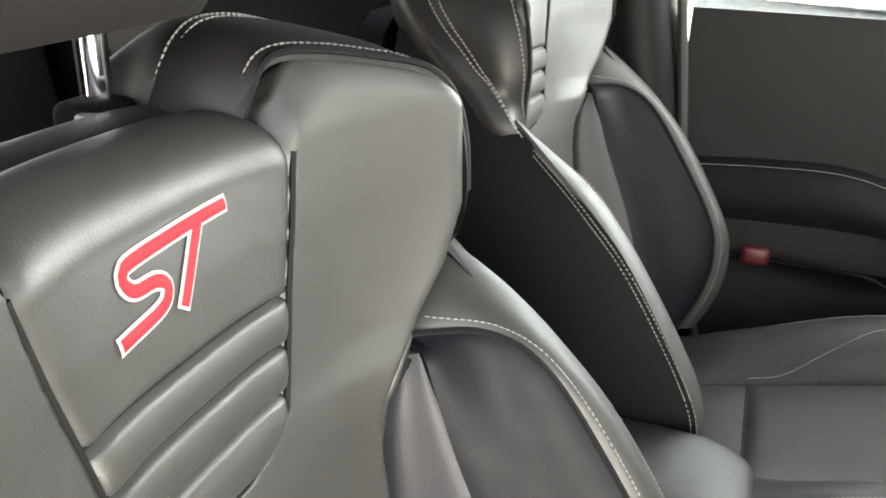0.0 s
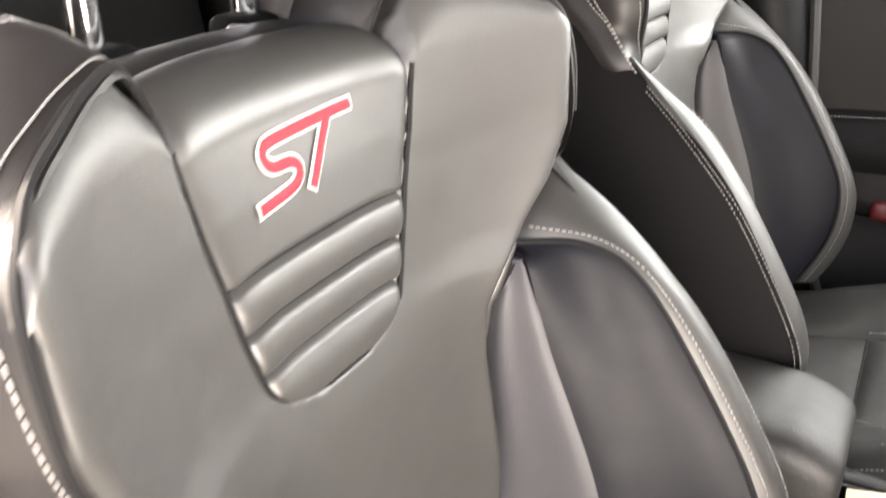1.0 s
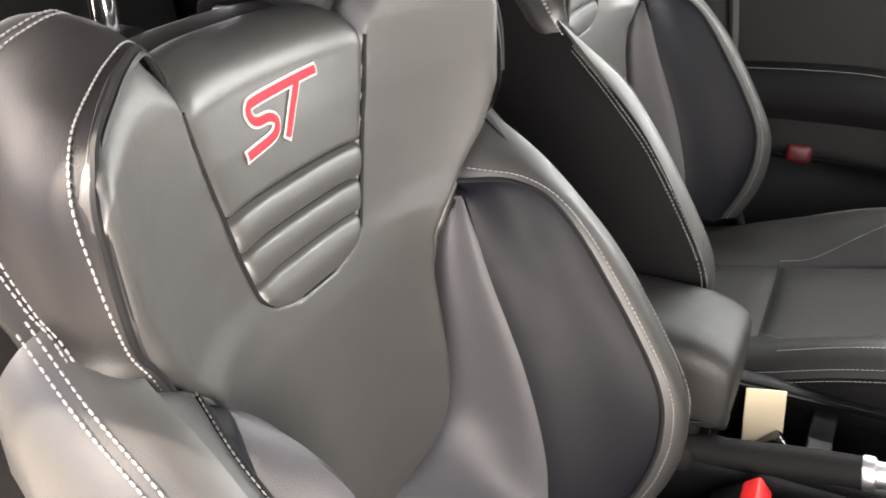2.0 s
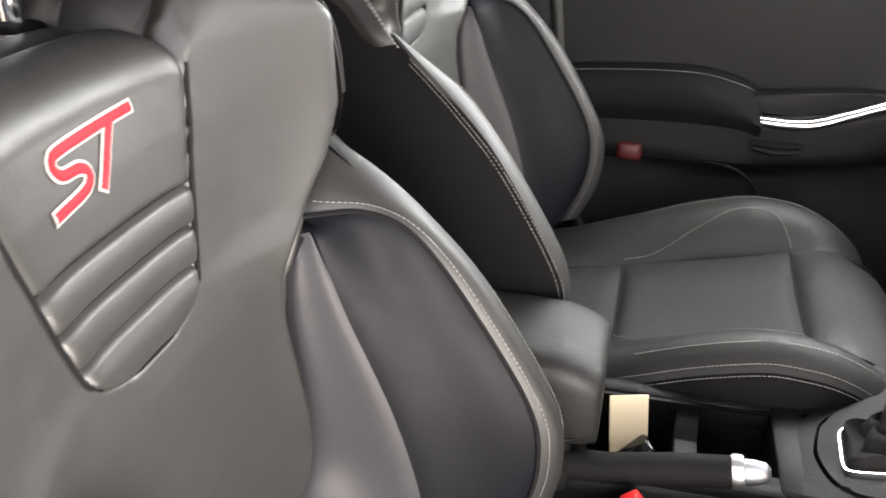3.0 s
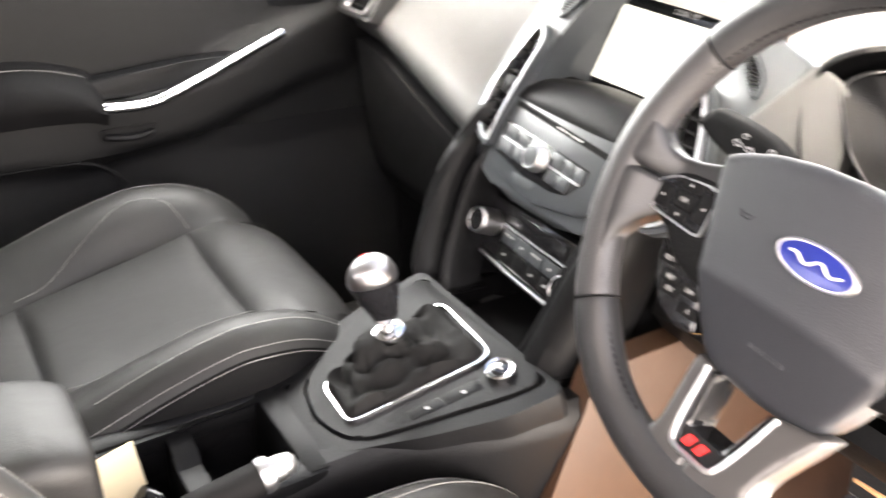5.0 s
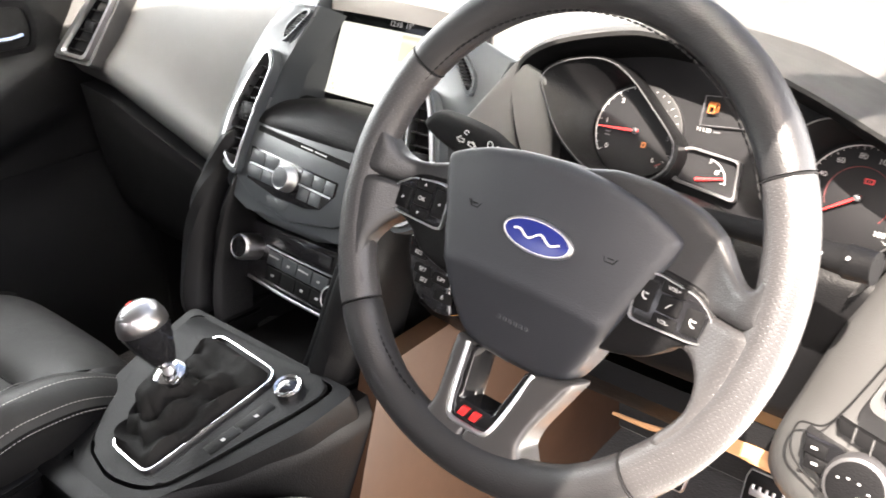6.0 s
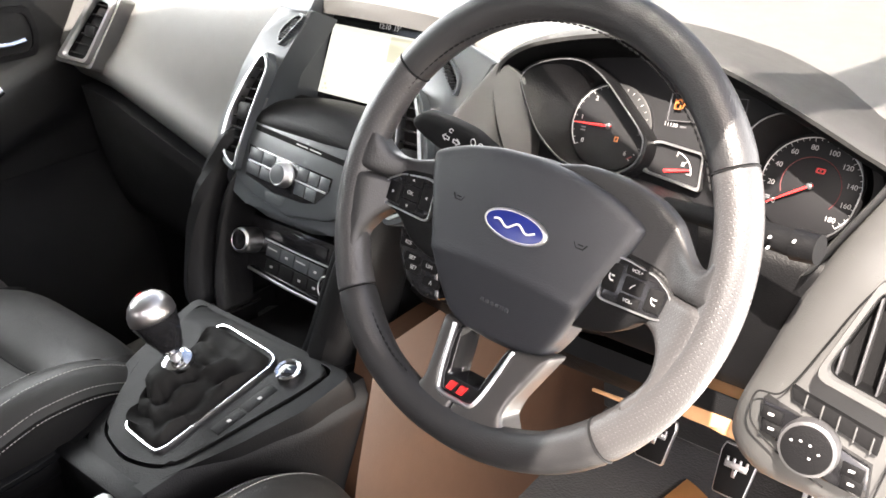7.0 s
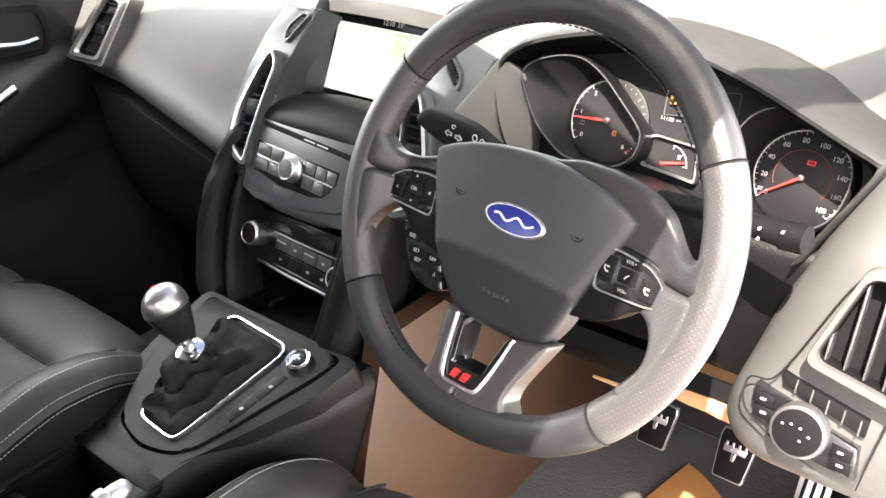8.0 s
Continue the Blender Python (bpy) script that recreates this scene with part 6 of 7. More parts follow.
VMR = R0 @ Matrix.Translation((0, 0, 0.030))
vo = [(x - 0.03, y - 0.07) for x, y in vo]
VMR = VMR @ Matrix.Translation((0.03, 0.07, 0))
end_vent = vent(VMR, vo, [(x * 0.84, y * 0.82) for x, y in vo], 6, end, along="u")
end_vent.data.materials[0] = SOFT
end_vent["label"] = "grained plastic vent frame"
# slats swapped to a lighter material that carries their sunlit look
for c_ in end_vent.children:
    if c_.name.startswith("slat"):
        c_.data.materials[0] = SATIN_DARK
part("air_slot", slab([(-0.0310, 0.0165), (0.0440, 0.0010), (0.0440, -0.0145), (-0.0280, 0.0060)], R0, -0.004, 0.0125, 0.001), MATT, end)
for k in range(5):
    part("slot_rib", block((-0.018 + 0.0140 * k, 0.001 - 0.0040 * k, 0.010), (-0.0166 + 0.0140 * k, 0.014 - 0.0036 * k, 0.0140), 0.0005, 1, R0), SOFT, end)
part("panel_groove", tube([R0 @ Vector(p) for p in ((0.028, 0.150, -0.010), (0.0188, 0.1358, -0.002), (-0.0003, 0.0982, 0.0095), (-0.0135, 0.0635, 0.0128), (-0.0273, 0.0272, 0.0132), (-0.0389, 0.0066, 0.0132), (-0.0574, 0.0003, 0.0110), (-0.0540, -0.0260, 0.0125), (-0.0200, -0.0460, 0.0132), (0.0140, -0.0560, 0.0132))], 0.0009, 6, samples=90), PIPING, end)
part("panel_groove", tube([R0 @ Vector(p) for p in ((0.058, 0.010, 0.0132), (0.0530, -0.030, 0.0132), (0.0500, -0.0600, 0.0120))], 0.0009, 6, samples=20), PIPING, end)
sw = part("switch_panel", slab([(-0.0508, -0.0020), (-0.0232, -0.0058), (0.0187, -0.0190), (0.0430, -0.0245), (0.0465, -0.0535), (0.0127, -0.0510), (-0.0284, -0.0350), (-0.0465, -0.0262)], R0, -0.01, 0.0135, 0.003), GLOSS, end, "gloss black light switch panel")
LK = R0 @ Matrix.Translation((-0.0045, -0.0272, 0.010))
lk = part("light_knob", lathe([(0.0245, 0), (0.0245, 0.009), (0.0232, 0.013), (0.0205, 0.0145)], LK, 40), SATIN_DARK, sw, "satin grey light switch")
part("knob_face", lathe([(0.0206, 0.009), (0.0206, 0.0147), (0.018, 0.0152)], LK, 36), HARD, lk)
for k, (x, y) in enumerate(((-0.013, 0.004), (-0.006, 0.006), (0.002, 0.005), (0.010, 0.0), (0.004, -0.006))):
    part("knob_mark", block((x - 0.0012, y - 0.0009, 0.0145), (x + 0.0012, y + 0.0009, 0.0158), 0.0004, 1, LK), PRINT, lk)
for x, y in ((-0.0405, -0.0125), (-0.0375, -0.0245), (0.0305, -0.0330), (0.0325, -0.0440)):
    b_ = part("switch_button", slab([(x - 0.008, y - 0.005), (x + 0.010, y - 0.007), (x + 0.010, y + 0.004), (x - 0.008, y + 0.006)], R0, 0.010, 0.0150, 0.001), HARD, sw)
    part("button_mark", slab([(x - 0.002, y - 0.001), (x + 0.003, y - 0.001), (x + 0.003, y + 0.001), (x - 0.002, y + 0.001)], R0, 0.0145, 0.0154), PRINT, b_, smooth=False)
# knee panel under the column
bm = pad([[(x, 0.66, 0.43), (x, 0.70, 0.385), (x, 0.76, 0.362), (x, 0.90, 0.355)] for x in np.linspace(0.12, 0.70, 9)], 24, 16, 0.004, 0.02, (0, -0.4, -1))
part("knee_panel", bm, HARD, dash)
bm = pad([[(x, 0.705, zt), (x, 0.672, 0.5 * (zt + zb) + 0.006), (x, 0.658, zb + 0.006), (x, 0.662, zb), (x, 0.70, zb - 0.006)] for x, zt, zb in ((0.478, 0.424, 0.412), (0.495, 0.436, 0.4115), (0.515, 0.447, 0.4105), (0.54, 0.456, 0.410), (0.58, 0.456, 0.408), (0.64, 0.450, 0.400))], 24, 20, 0.002, 0.012, (0, -0.7, 0.5))
part("knee_trim", bm, TAN_LIT, dash, "lower dash edge above the pedals, warm light in its tan")
part("knee_edge", tube([(0.385, 0.664, 0.392), (0.43, 0.660, 0.398), (0.48, 0.660, 0.409)], [0.002, 0.0035, 0.003], 8, samples=16), TAN_LIT, dash, "thin dash edge under the column, warm light in its tan")
part("tunnel_side", pad([[(0.195, y, 0.0) for y in np.linspace(0.50, 1.12, 6)], [(0.172, y, 0.18) for y in np.linspace(0.48, 1.12, 6)], [(0.150, y, 0.40) for y in np.linspace(0.56, 1.12, 6)]], 12, 20, 0.003, 0.03, (1, 0, 0)), BROWN_BOUNCE, dash)

# ---- steering wheel ----
W0 = frame_at((0.416, 0.446, 0.692), 23.6) @ Matrix.Rotation(radians(-4), 4, "Z")
whl = thing("steering_wheel", (0.416, 0.446, 0.692), "black leather sports steering wheel with perforated grips", "steering wheel")
RU, RV, TU, TW = 0.1672, 0.1745, 0.0162, 0.0152


def wpt(u, v, w=0.0):
    return W0 @ Vector((u, v, w))


def both(pts):
    """An outline from its right half, which runs from the top to the bottom."""
    return list(pts) + [(-x, y) for x, y in pts[::-1] if abs(x) > 1e-6]


def rim_piece(a0, a1, n):
    rings = []
    for a_ in np.linspace(a0, a1, n):
        t = radians(a_)
        swell = math.exp(-((abs(((a_ + 90) % 360) - 180) - 135) / 14) ** 2)
        c = np.array((RU * math.cos(t) + 0.0015, RV * math.sin(t)))
        if c[1] < -0.151:
            c[1] = -0.151 + (c[1] + 0.151) * 0.88
        d = np.array((math.cos(t), math.sin(t)))
        rings.append([wpt(*(c + d * (TU + 0.0012 * swell) * math.cos(k)), (TW + 0.002 * swell) * math.sin(k)) for k in np.linspace(0, 2 * math.pi, 22, endpoint=False)])
    return rings


for name, a0, a1, lab in (("rim_top", 31.5, 148.5, "smooth leather upper rim"), ("grip", 148.5, 217, "perforated leather grip"), ("rim_bottom", 217, 316.5, "smooth leather lower rim"), ("grip", 316.5, 391.5, "perforated leather grip")):
    bm = bmesh.new()
    rings = rim_piece(a0 + 0.2, a1 - 0.2, 56)
    for k in (0, -1):
        mid = sum(rings[k], Vector()) / len(rings[k])
        rings[k] = [mid + (p - mid) * 0.965 for p in rings[k]]
    vs = grid(bm, rings, close_v=True)
    bm.faces.new(vs[0][::-1])
    bm.faces.new(vs[-1])
    g_ = part(name, bm, PERF if name == "grip" else RIM, whl, lab)
    if name != "grip":
        for a_ in (a0, a1):
            rg = rim_piece(a_ - 0.3, a_ + 0.3, 2)
            mid = sum(rg[0], Vector()) / len(rg[0])
            part("rim_seam", tube([mid + (p - mid) * 0.985 for p in rg[0]], 0.0008, 5, True), PIPING, g_)
# lacing round the inside of the rim
part("inner_stitching", stitch_row([wpt(0.1535 * math.cos(radians(a_)), max(-0.146, 0.1565 * math.sin(radians(a_))), 0.0075) for a_ in range(28, 166, 6)], 0.0055, 0.0042, 0.0009), PIPING, whl)
part("inner_stitching", stitch_row([wpt(0.1535 * math.cos(radians(a_)), max(-0.146, 0.1565 * math.sin(radians(a_))), 0.0075) for a_ in range(196, 252, 6)], 0.0055, 0.0042, 0.0009), PIPING, whl)


def web_face(u, v):
    """The leather falls in one sweep from the rim to the flat round the buttons."""
    t = min(1.0, max(0.0, (math.hypot(u * RV / RU, v) - 0.124) / 0.041))
    return -0.0065 + 0.0195 * t * t * (3 - 2 * t)


SHOULDER = [(0.1585, 0.0485), (0.1540, 0.031), (0.1520, 0.0215), (0.1440, 0.0205), (0.1325, 0.0290), (0.1240, 0.0382), (0.1165, 0.0455), (0.1015, 0.0540), (0.081, 0.0598), (0.060, 0.0625), (0.035, 0.0620), (0.005, 0.0540), (0.020, 0.0400), (0.074, 0.0200), (0.080, 0.0000), (0.118, -0.0030), (0.1665, -0.0030), (0.167, 0.018), (0.1645, 0.035)]
WEB = [(0.1665, -0.0034), (0.118, -0.0034), (0.110, -0.030), (0.1140, -0.0325), (0.1210, -0.0318), (0.1300, -0.0355), (0.1375, -0.0435), (0.1405, -0.0550), (0.1395, -0.0660), (0.1335, -0.0775), (0.1255, -0.0885), (0.135, -0.0985), (0.150, -0.0730), (0.160, -0.0460), (0.1655, -0.0180)]
PANEL = [(0.076, 0.0125), (0.095, 0.0125), (0.119, 0.0095), (0.132, 0.0025), (0.1385, -0.0120), (0.1370, -0.0225), (0.126, -0.0275), (0.1135, -0.0335), (0.107, -0.0410), (0.096, -0.0490), (0.080, -0.0535), (0.060, -0.0570), (0.066, -0.02)]
SHOULDER_LOW = [(0.1585, 0.0485), (0.150, 0.0300), (0.1385, 0.0185), (0.130, 0.0165), (0.112, 0.0205), (0.095, 0.0265), (0.075, 0.0340), (0.070, 0.0150), (0.080, 0.0000), (0.118, -0.0030), (0.1665, -0.0030), (0.167, 0.018), (0.1645, 0.035)]
for s in (1, -1):
    part("spoke_shoulder", field([(s * x, y) for x, y, _ in rounded(SHOULDER if s > 0 else SHOULDER_LOW, 0.006, 4)], W0, web_face, 0.006, 0.012), RIM, whl, "smooth leather shoulder between rim and hub")
    part("spoke_grip", field([(s * x, y) for x, y, _ in rounded(WEB if s > 0 else WEB[:1] + [(0.124, -0.0034), (0.124, -0.0260), (0.1300, -0.0330), (0.1350, -0.0400), (0.1385, -0.0490)] + WEB[7:], 0.006, 4)], W0, web_face, 0.0055, 0.012), PERF if s > 0 else RIM, whl, "leather web beside the button pod")
    part("spoke_panel", field([(s * x, y) for x, y, _ in rounded(PANEL, 0.006, 4)], W0, lambda u, v: -0.0045 - 0.10 * max(0.0, -0.027 - v), 0.003, 0.022), HARD, whl, "matt black spoke panel round the buttons")
WP = W0 @ Matrix.Translation((0, 0, -0.0065))
POD = [(0.1375, -0.0200), (0.1325, -0.0045), (0.119, 0.0045), (0.092, 0.0085), (0.0815, 0.0070), (0.0800, -0.0235), (0.084, -0.0262), (0.125, -0.0250), (0.135, -0.0225)]
for s in (-1, 1):
    o = [(s * x - 0.003 * (s < 0), y) for x, y in POD]
    cx_, cy_ = s * 0.1065 - 0.003 * (s < 0), -0.0085
    pd = part("button_pod", field([(p[0], p[1]) for p in rounded(o, 0.004, 4)], WP, lambda u, v: 0.0045, 0.0015, 0.006), GLOSS, whl, "gloss black button pod with silver rim")
    part("pod_rim", ring_plate([(cx_ + (x - cx_) * 1.02, cy_ + (y - cy_) * 1.035) for x, y in o], [(cx_ + (x - cx_) * 0.975, cy_ + (y - cy_) * 0.945) for x, y in o], WP, 0.002, 0.0058, 0.005), SILVER, pd)
    keys = [("OK" if s < 0 else "", 0.0, 0.0, 0.0075, 0.0058), ("" if s < 0 else "VOL+", 0.0, 0.0112, 0.0085, 0.0040), ("" if s < 0 else "VOL-", 0.0, -0.0112, 0.0085, 0.0040), ("", -0.0175 * s, 0.001, 0.0060, 0.0105), ("", 0.0180 * s, -0.004, 0.0062, 0.0085)]
    for k, (tx, dx, dy, wx, wy) in enumerate(keys):
        x_, y_ = cx_ + dx - s * 0.002, cy_ + dy
        b_ = part("pod_button", field([(p[0], p[1]) for p in rounded([(x_ - wx, y_ - wy), (x_ + wx, y_ - wy), (x_ + wx, y_ + wy), (x_ - wx, y_ + wy)], 0.0015, 2)], WP, lambda u, v: 0.0060, 0.0010, 0.002), MATT, pd)
        mark = WP @ Matrix.Translation((x_, y_, 0.0060))
        if tx:
            writing(tx, mark, 0.0046 if len(tx) < 3 else 0.0036, PRINT, b_)
        elif s < 0:
            turn = mark @ Matrix.Rotation(radians((0, 0, 180, -90, 90)[k] + (180 if k > 2 else 0)), 4, "Z")
            part("button_mark", slab([(-0.0013, -0.0009), (0.0013, -0.0009), (0.0, 0.0013)], turn, 0.0, 0.0004), PRINT, b_, smooth=False)
        elif k == 0:
            part("button_mark", tube([mark @ Vector(p) for p in ((-0.0016, -0.002, 0.0002), (0.0, 0.0006, 0.0002), (0.0016, 0.0018, 0.0002))], 0.0004, 5), PRINT, b_)
        else:
            part("button_mark", tube([mark @ Vector(p) for p in ((-0.0016, 0.0022, 0.0002), (-0.0018, 0.0, 0.0002), (-0.0002, -0.0022, 0.0002), (0.0020, -0.0024, 0.0002))], 0.0006, 5, samples=10), PRINT, b_)
            part("button_mark", block((-0.0004, 0.0008, 0), (0.0022, 0.0020, 0.0004), 0.0002, 1, mark), PRINT, b_)
cr = part("cruise_pod", field([(p[0], p[1]) for p in rounded([(-0.117, -0.0400), (-0.074, -0.0380), (-0.055, -0.0860), (-0.072, -0.0885), (-0.092, -0.0820), (-0.107, -0.0640)], 0.004, 3)], W0, lambda u, v: -0.011, 0.002, 0.016), GLOSS, whl, "gloss black cruise control pod")
for tx, x_, y_ in (("RES", -0.1010, -0.0500), ("CAN", -0.0810, -0.0470), ("SET", -0.0925, -0.0610), ("SET", -0.0885, -0.0685), ("LIM", -0.0730, -0.0620), ("", -0.0670, -0.0740)):
    b_ = part("cruise_button", field([(p[0], p[1]) for p in rounded([(x_ - 0.0088, y_ - 0.0046), (x_ + 0.0088, y_ - 0.0042), (x_ + 0.0080, y_ + 0.0040), (x_ - 0.0092, y_ + 0.0036)], 0.0015, 2)], W0, lambda u, v: -0.0098, 0.001, 0.002), MATT, cr)
    if tx:
        writing(tx, W0 @ Matrix.Translation((x_, y_, -0.0098)), 0.0046, PRINT, b_)
    else:
        part("button_mark", tube([wpt(x_ - 0.001, y_ - 0.0018, -0.0096), wpt(x_, y_ + 0.0016, -0.0096), wpt(x_ + 0.0012, y_ - 0.0018, -0.0096)], 0.0003, 5), PRINT, b_)
# hub pad
HUBO = both([(0.0, 0.0560), (0.034, 0.0535), (0.064, 0.0475), (0.085, 0.0400), (0.0965, 0.0345), (0.0990, 0.0300), (0.0962, 0.0200), (0.0890, 0.0020), (0.0785, -0.0250), (0.0685, -0.0520), (0.0590, -0.0725), (0.0495, -0.0880), (0.0420, -0.0950), (0.030, -0.0985), (0.0, -0.1000)])


def hub_face(u, v):
    q = (u / 0.095) ** 2
    fall = -0.036 - v - 0.010 * q
    soft = 0.5 * (fall + math.sqrt(fall * fall + 0.00001))
    return 0.0075 - 0.0075 * q - 0.40 * soft - 0.06 * max(0.0, v - 0.01) + 0.0012 * math.exp(-(fall / 0.004) ** 2)


hubp = part("hub_pad", field([(p[0], p[1]) for p in rounded(HUBO, 0.005, 3)], W0, hub_face, 0.0075, 0.024, 0.0045), HUB, whl, "grained black airbag cover", angle=60)
WO = W0 @ Matrix.Translation((0.0035, 0.0005, 0.0066))
oval = WO @ Matrix.Diagonal((0.0290, 0.0125, 0.003, 1))
ov = part("badge", lathe([(1.0, 0), (1.0, 0.7), (0.97, 1.0), (0.92, 1.0)], oval, 48), SILVER, hubp, "chrome edged oval badge")
part("badge_face", lathe([(0.935, 0.4), (0.935, 1.05), (0.85, 1.10)], oval, 48), BLUE, ov, "plain blue enamel oval")
part("badge_line", tube([WO @ Vector((0.0268 * math.cos(k), 0.0108 * math.sin(k), 0.0034)) for k in np.linspace(0, 2 * math.pi, 48, endpoint=False)], 0.0003, 5, True), WHITE_THREAD, ov)
part("badge_bar", tube([WO @ Vector((x, 0.0026 * math.sin(330 * x + 0.6) * (1 - (x / 0.026) ** 2), 0.0035)) for x in np.linspace(-0.019, 0.019, 40)], 0.0008, 6), WHITE_THREAD, ov, "pale flowing stroke")
for x_ in (-0.056, 0.058):
    y_ = 0.004
    lift = hub_face(x_, y_) + 0.0001
    part("horn_mark", tube([wpt(x_ - 0.0055, y_ + 0.003, lift), wpt(x_ - 0.003, y_ - 0.001, lift), wpt(x_ + 0.003, y_ - 0.001, lift), wpt(x_ + 0.0055, y_ + 0.003, lift)], 0.0005, 5), MATT, hubp)
    part("horn_mark", tube([wpt(x_ - 0.002, y_ + 0.0018, lift), wpt(x_ + 0.0025, y_ + 0.0018, lift)], 0.0005, 5), MATT, hubp)
for k in range(6):
    x_ = -0.013 + 0.0048 * k
    part("moulded_mark", block((x_, -0.0672, -0.001), (x_ + 0.0032, -0.0628, 0.0005), 0.0003, 1, W0 @ Matrix.Translation((0, 0, hub_face(0, -0.065)))), HUB, hubp)


# lower spoke: open middle with a bright U and a small red mark
def low_face(u, v):
    return lerp(v, [-0.165, -0.150, -0.085], [0.009, 0.005, -0.014])


ARM = [(0.0270, -0.092), (0.0425, -0.088), (0.0405, -0.104), (0.0365, -0.125), (0.0345, -0.138), (0.0370, -0.148), (0.050, -0.157), (0.020, -0.164), (0.0, -0.165), (0.0, -0.1450), (0.0135, -0.1450), (0.0185, -0.1410), (0.0225, -0.128)]
ARM_WIDE = [(0.0270, -0.092), (0.0610, -0.084), (0.0530, -0.106), (0.0455, -0.127), (0.0440, -0.140), (0.0540, -0.152)] + ARM[7:]
for s in (-1, 1):
    part("lower_spoke", field([(s * x - 0.0035, y - 0.004) for x, y, _ in rounded(ARM if s < 0 else ARM_WIDE, 0.004, 3)], W0, low_face, 0.0045, 0.026), SPOKE, whl, "dark satin lower spoke")
FOOT = [(-0.0290, -0.094), (-0.0235, -0.126), (-0.0190, -0.141), (-0.0135, -0.1452), (0.0135, -0.1452), (0.0190, -0.141), (0.0235, -0.126), (0.0290, -0.094), (0.0225, -0.094), (0.0145, -0.1305), (-0.0145, -0.1305), (-0.0225, -0.094)]
part("spoke_foot", field([(x - 0.0035, y - 0.004) for x, y in FOOT], W0, lambda u, v: low_face(u, v) - 0.004, 0.0008, 0.030), GLOSS, whl, "gloss black inlay of the lower spoke")
U = [(-0.0300, -0.092), (-0.0268, -0.110), (-0.0232, -0.127), (-0.0190, -0.1405), (-0.0140, -0.1450), (0.0, -0.1455), (0.0140, -0.1450), (0.0190, -0.1405), (0.0232, -0.127), (0.0268, -0.110), (0.0300, -0.092)]
part("spoke_trim", tube([wpt(x - 0.0035, y - 0.004, low_face(x, y) - 0.0008) for x, y in U], 0.0022, 10, samples=70), SILVER, whl, "satin silver U-shaped trim")
for x0, x1 in ((-0.0120, -0.0030), (-0.0015, 0.0075)):
    part("spoke_badge", slab([(x0 - 0.004, -0.1450), (x1 - 0.007, -0.1450), (x1 - 0.004, -0.1375), (x0 - 0.001, -0.1375)], W0, -0.006, 0.0012, 0.0006), RED, whl, "small red badge")
# column shroud behind the wheel
col = thing("steering_column", (0.416, 0.58, 0.45), "black plastic steering column shroud with two stalks", "steering column")
rows = []
for w_, a_, b_ in ((-0.05, 0.055, 0.050), (-0.07, 0.068, 0.058), (-0.13, 0.075, 0.062), (-0.24, 0.075, 0.066)):
    rows.append([wpt(a_ * math.copysign(abs(math.cos(k)) ** 0.6, math.cos(k)), -0.012 + b_ * math.copysign(abs(math.sin(k)) ** 0.7, math.sin(k)), w_) for k in np.linspace(0, 2 * math.pi, 32, endpoint=False)])
bm = bmesh.new()
vs = grid(bm, rows, close_v=True)
bm.faces.new(vs[0][::-1])
bm.faces.new(vs[-1])
part("shroud", bm, HARD, col, angle=60)


def stalk(tip, root, mid):
    p = tube([root, mid, tip], [0.010, 0.0115, 0.0130], 16, samples=20, flat=0.8)
    st_ = part("stalk", p, MATT, col, "black control stalk with white symbols")
    return st_


PADDLE = frame_at((0.262, 0.565, 0.695), 4)
sl = part("stalk", field([(p[0], p[1]) for p in rounded([(-0.0470, 0.0100), (-0.0350, 0.0205), (-0.0020, 0.0180), (0.0250, 0.0120), (0.050, -0.0020), (0.100, -0.0200), (0.100, -0.0420), (0.045, -0.0300), (0.0046, -0.0195), (-0.0285, -0.0070), (-0.0455, 0.0025)], 0.008, 4)], PADDLE, lambda u, v: 0.010 - 0.06 * max(0.0, u), 0.008, 0.010), MATT, col, "black indicator stalk with white symbols")
arrow = [(-0.0060, 0.0), (-0.0015, 0.0040), (-0.0015, 0.0020), (0.0030, 0.0020), (0.0030, -0.0020), (-0.0015, -0.0020), (-0.0015, -0.0040)]
for x_, y_, f_ in ((0.0000, 0.0020, 1), (0.0098, 0.0000, -1)):
    o = [(f_ * a_, b_) for a_, b_ in arrow]
    part("stalk_mark", ring_plate(o, [(a_ * 0.62 - 0.0003 * f_, b_ * 0.55) for a_, b_ in o], PADDLE @ Matrix.Translation((x_, y_, 0.0100)) @ Matrix.Rotation(radians(-12), 4, "Z"), -0.001, 0.0004, 0.0004), PRINT, sl, smooth=False)
part("stalk_mark", tube([PADDLE @ Vector((0.0052 + 0.0022 * math.cos(k), 0.0098 + 0.0018 * math.sin(k), 0.0100)) for k in np.linspace(0, 5, 12)], 0.0005, 5), PRINT, sl)
for x_, y_ in ((0.030, 0.0035), (0.0385, 0.0005)):
    part("stalk_mark", tube([PADDLE @ Vector((x_ + 0.0026 * math.cos(k), y_ + 0.0034 * math.sin(k), 0.0102 - 0.06 * x_)) for k in np.linspace(0, 2 * math.pi, 14, endpoint=False)], 0.0005, 5, True), PRINT, sl)
sr = stalk((0.602, 0.562, 0.684), (0.47, 0.60, 0.668), (0.54, 0.58, 0.678))
part("stalk_cap", tube([(0.592, 0.563, 0.684), (0.611, 0.560, 0.686)], [0.0125, 0.0118], 20), HARD, sr)
bm = bmesh.new()
for x_, z_ in ((0.576, 0.690), (0.576, 0.681), (0.594, 0.692)):
    block((x_ - 0.0011, 0.5485, z_ - 0.0008), (x_ + 0.0011, 0.5530, z_ + 0.0008), 0.0004, 1, None, bm)
part("stalk_mark", bm, PRINT, sr)

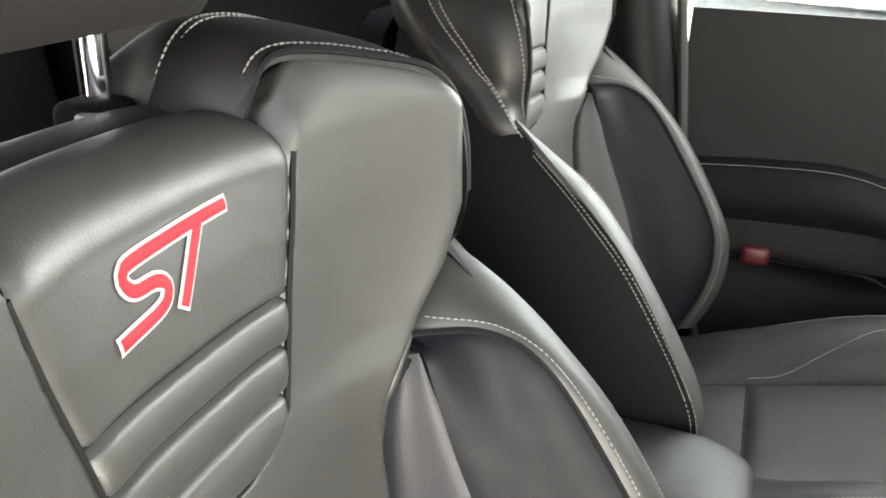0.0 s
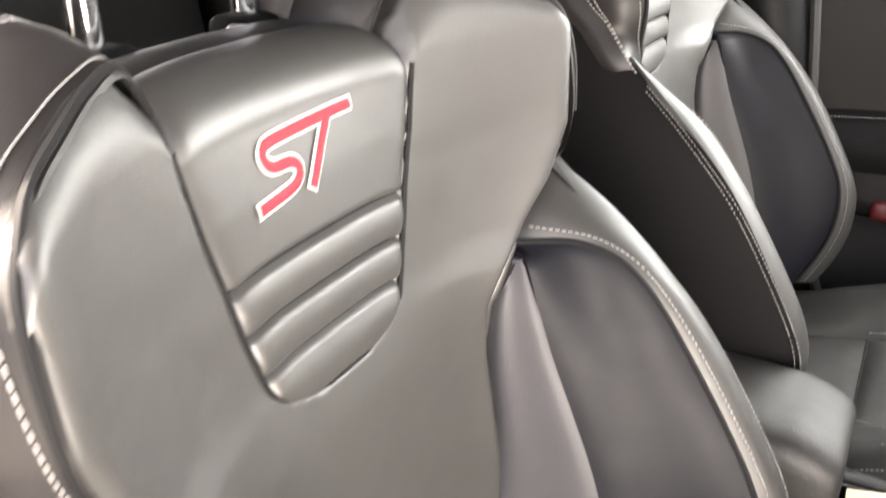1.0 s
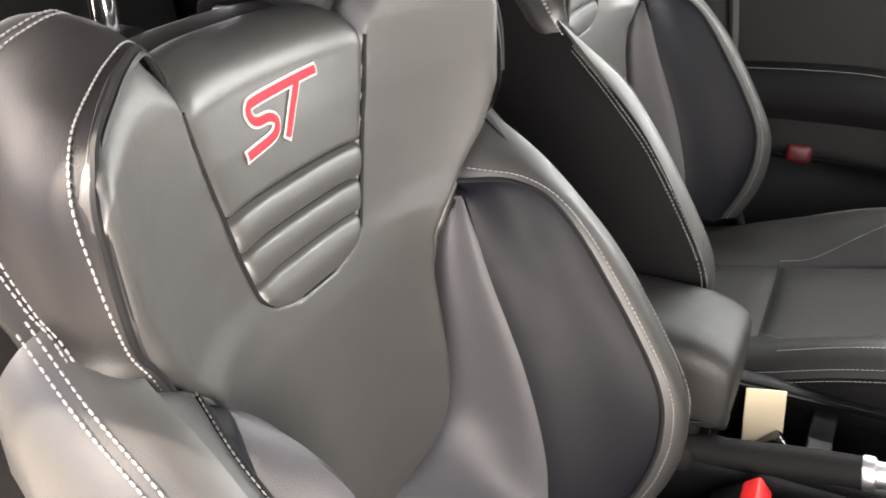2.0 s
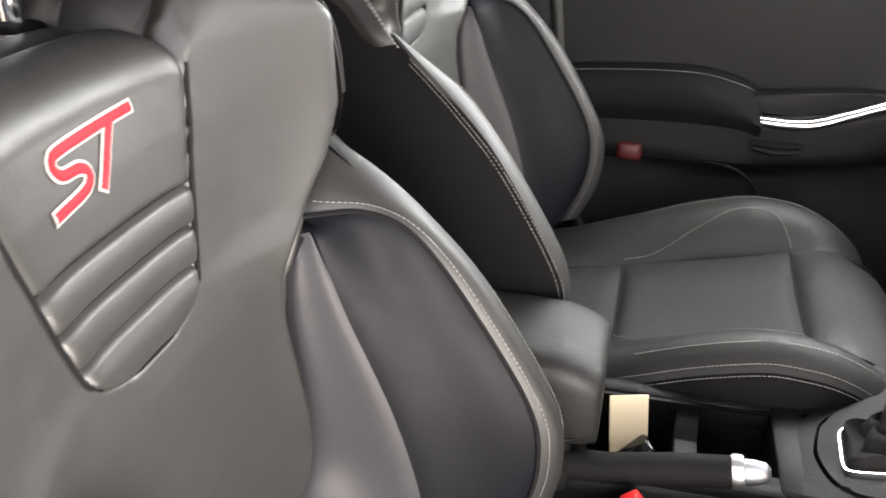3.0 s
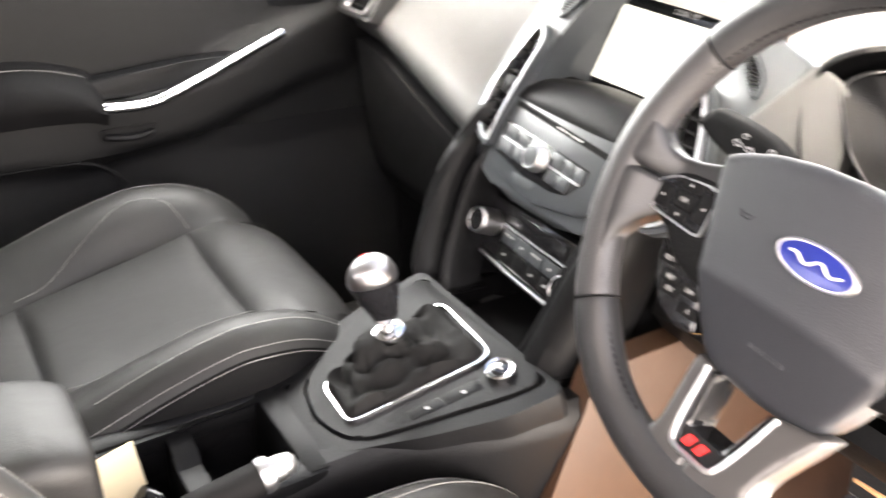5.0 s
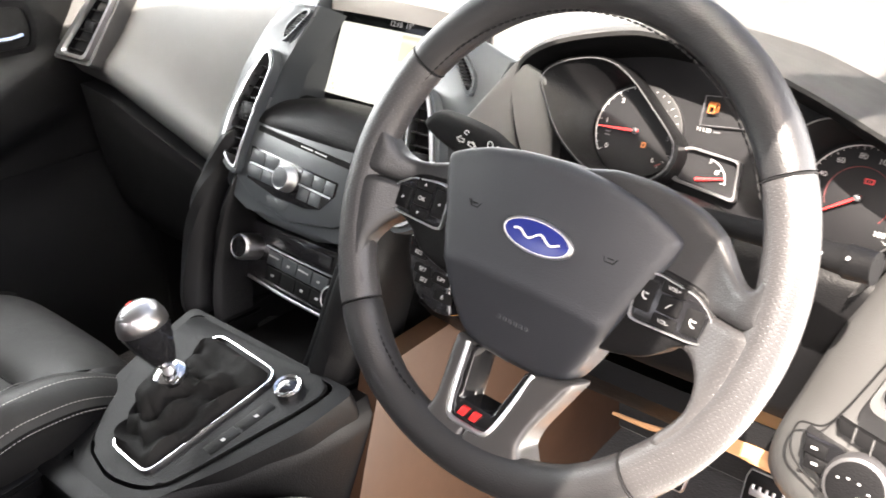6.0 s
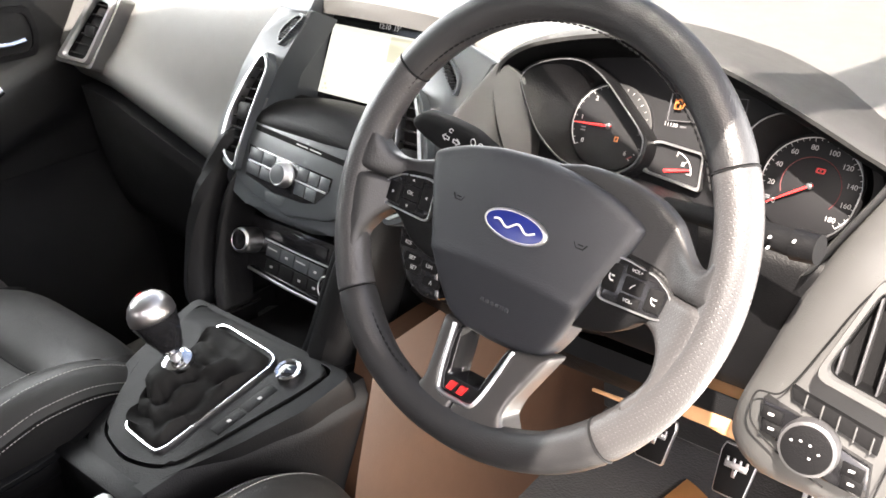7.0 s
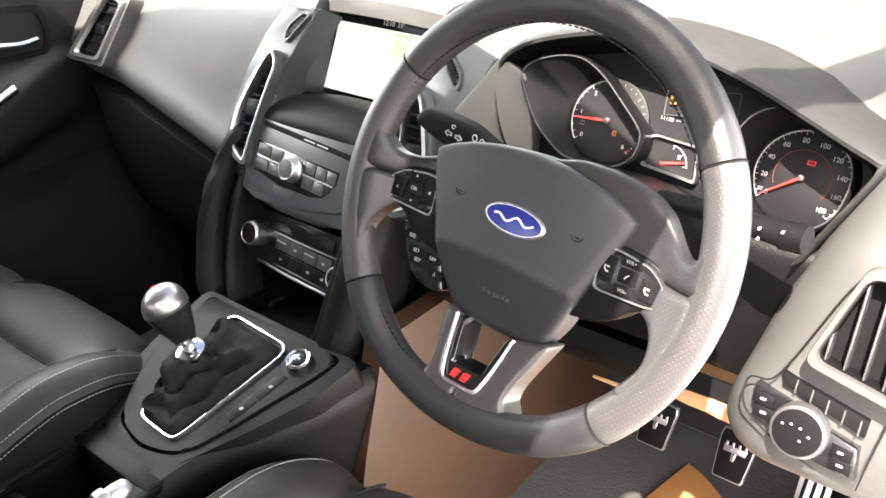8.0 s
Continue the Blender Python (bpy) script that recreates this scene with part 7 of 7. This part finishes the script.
# ---- footwell ----
for nm, x, z, y, w_, h_ in (("clutch_pedal", 0.376, 0.165, 0.892, 0.025, 0.034), ("brake_pedal", 0.494, 0.167, 0.892, 0.025, 0.036), ("accelerator_pedal", 0.606, 0.190, 0.880, 0.021, 0.062)):
    m = frame_at((x, y, z), 30)
    gas = nm == "accelerator_pedal"
    p = thing(nm, (x, y, 0.0), "ribbed bright metal pedal over footwell carpet" if gas else "black rubber pedal with thin metal edge, over footwell carpet", "pedal")
    part("pedal_arm", tube([m @ Vector((0, 0, -0.004)), (x, y + 0.08, z + 0.08), (x, 1.08, 0.30)], 0.008, 8, samples=12), MATT, p)
    o = [(-w_ * 0.86, -h_), (w_ * 0.86, -h_), (w_ * 1.04, h_ * 0.7), (w_ * 0.92, h_), (-w_ * 0.92, h_), (-w_ * 1.04, h_ * 0.7)]
    part("pedal_plate", slab(corners(o), m, -0.009, 0.0, 0.002), ALU, p, "bright metal edge")
    if gas:
        for k in (-0.55, 0.0, 0.55):
            part("rubber_strip", slab([(w_ * k - 0.0024, -h_ * 0.85), (w_ * k + 0.0024, -h_ * 0.85), (w_ * k + 0.0024, h_ * 0.8), (w_ * k - 0.0024, h_ * 0.8)], m, -0.002, 0.0022, 0.0008), MATT, p)
        continue
    part("pedal_face", slab(corners([(a_ * 0.93, b_ * 0.94) for a_, b_ in o]), m, -0.004, 0.0020, 0.001), MATT, p, "dark rubber face")
    part("grip_bar", slab([(-w_ * 0.62, h_ * 0.10), (w_ * 0.62, h_ * 0.10), (w_ * 0.66, h_ * 0.34), (-w_ * 0.66, h_ * 0.34)], m, 0.0, 0.0036, 0.001), ALU, p)
    part("grip_stem", slab([(-w_ * 0.10, -h_ * 0.22), (w_ * 0.10, -h_ * 0.22), (w_ * 0.14, h_ * 0.12), (-w_ * 0.14, h_ * 0.12)], m, 0.0, 0.0032, 0.0008), ALU, p)
    for k in range(4):
        c_ = w_ * (-0.54 + 0.36 * k)
        part("stud", slab([(c_ - 0.0022, h_ * 0.30), (c_ + 0.0022, h_ * 0.30), (c_ + 0.0016, h_ * 0.50), (c_ - 0.0016, h_ * 0.50)], m, 0.0, 0.0034, 0.0008), ALU, p)
bm = bmesh.new()
pts = [[(0.391 - 0.155 * 0.52 * b_ + 0.876 * 0.24 * a_, 1.015 - 0.988 * 0.52 * b_ - 0.483 * 0.24 * a_, 0.008 + 0.005 * math.sin(9 * a_ + 4 * b_)) for a_ in np.linspace(0, 1, 22)] for b_ in np.linspace(0, 1, 22)]
grid(bm, pts)
bmesh.ops.solidify(bm, geom=bm.faces[:], thickness=-0.002)
tagged(part("paper_mat", bm, KRAFT, None, angle=80), "brown kraft paper mat on the footwell carpet", "floor mat")
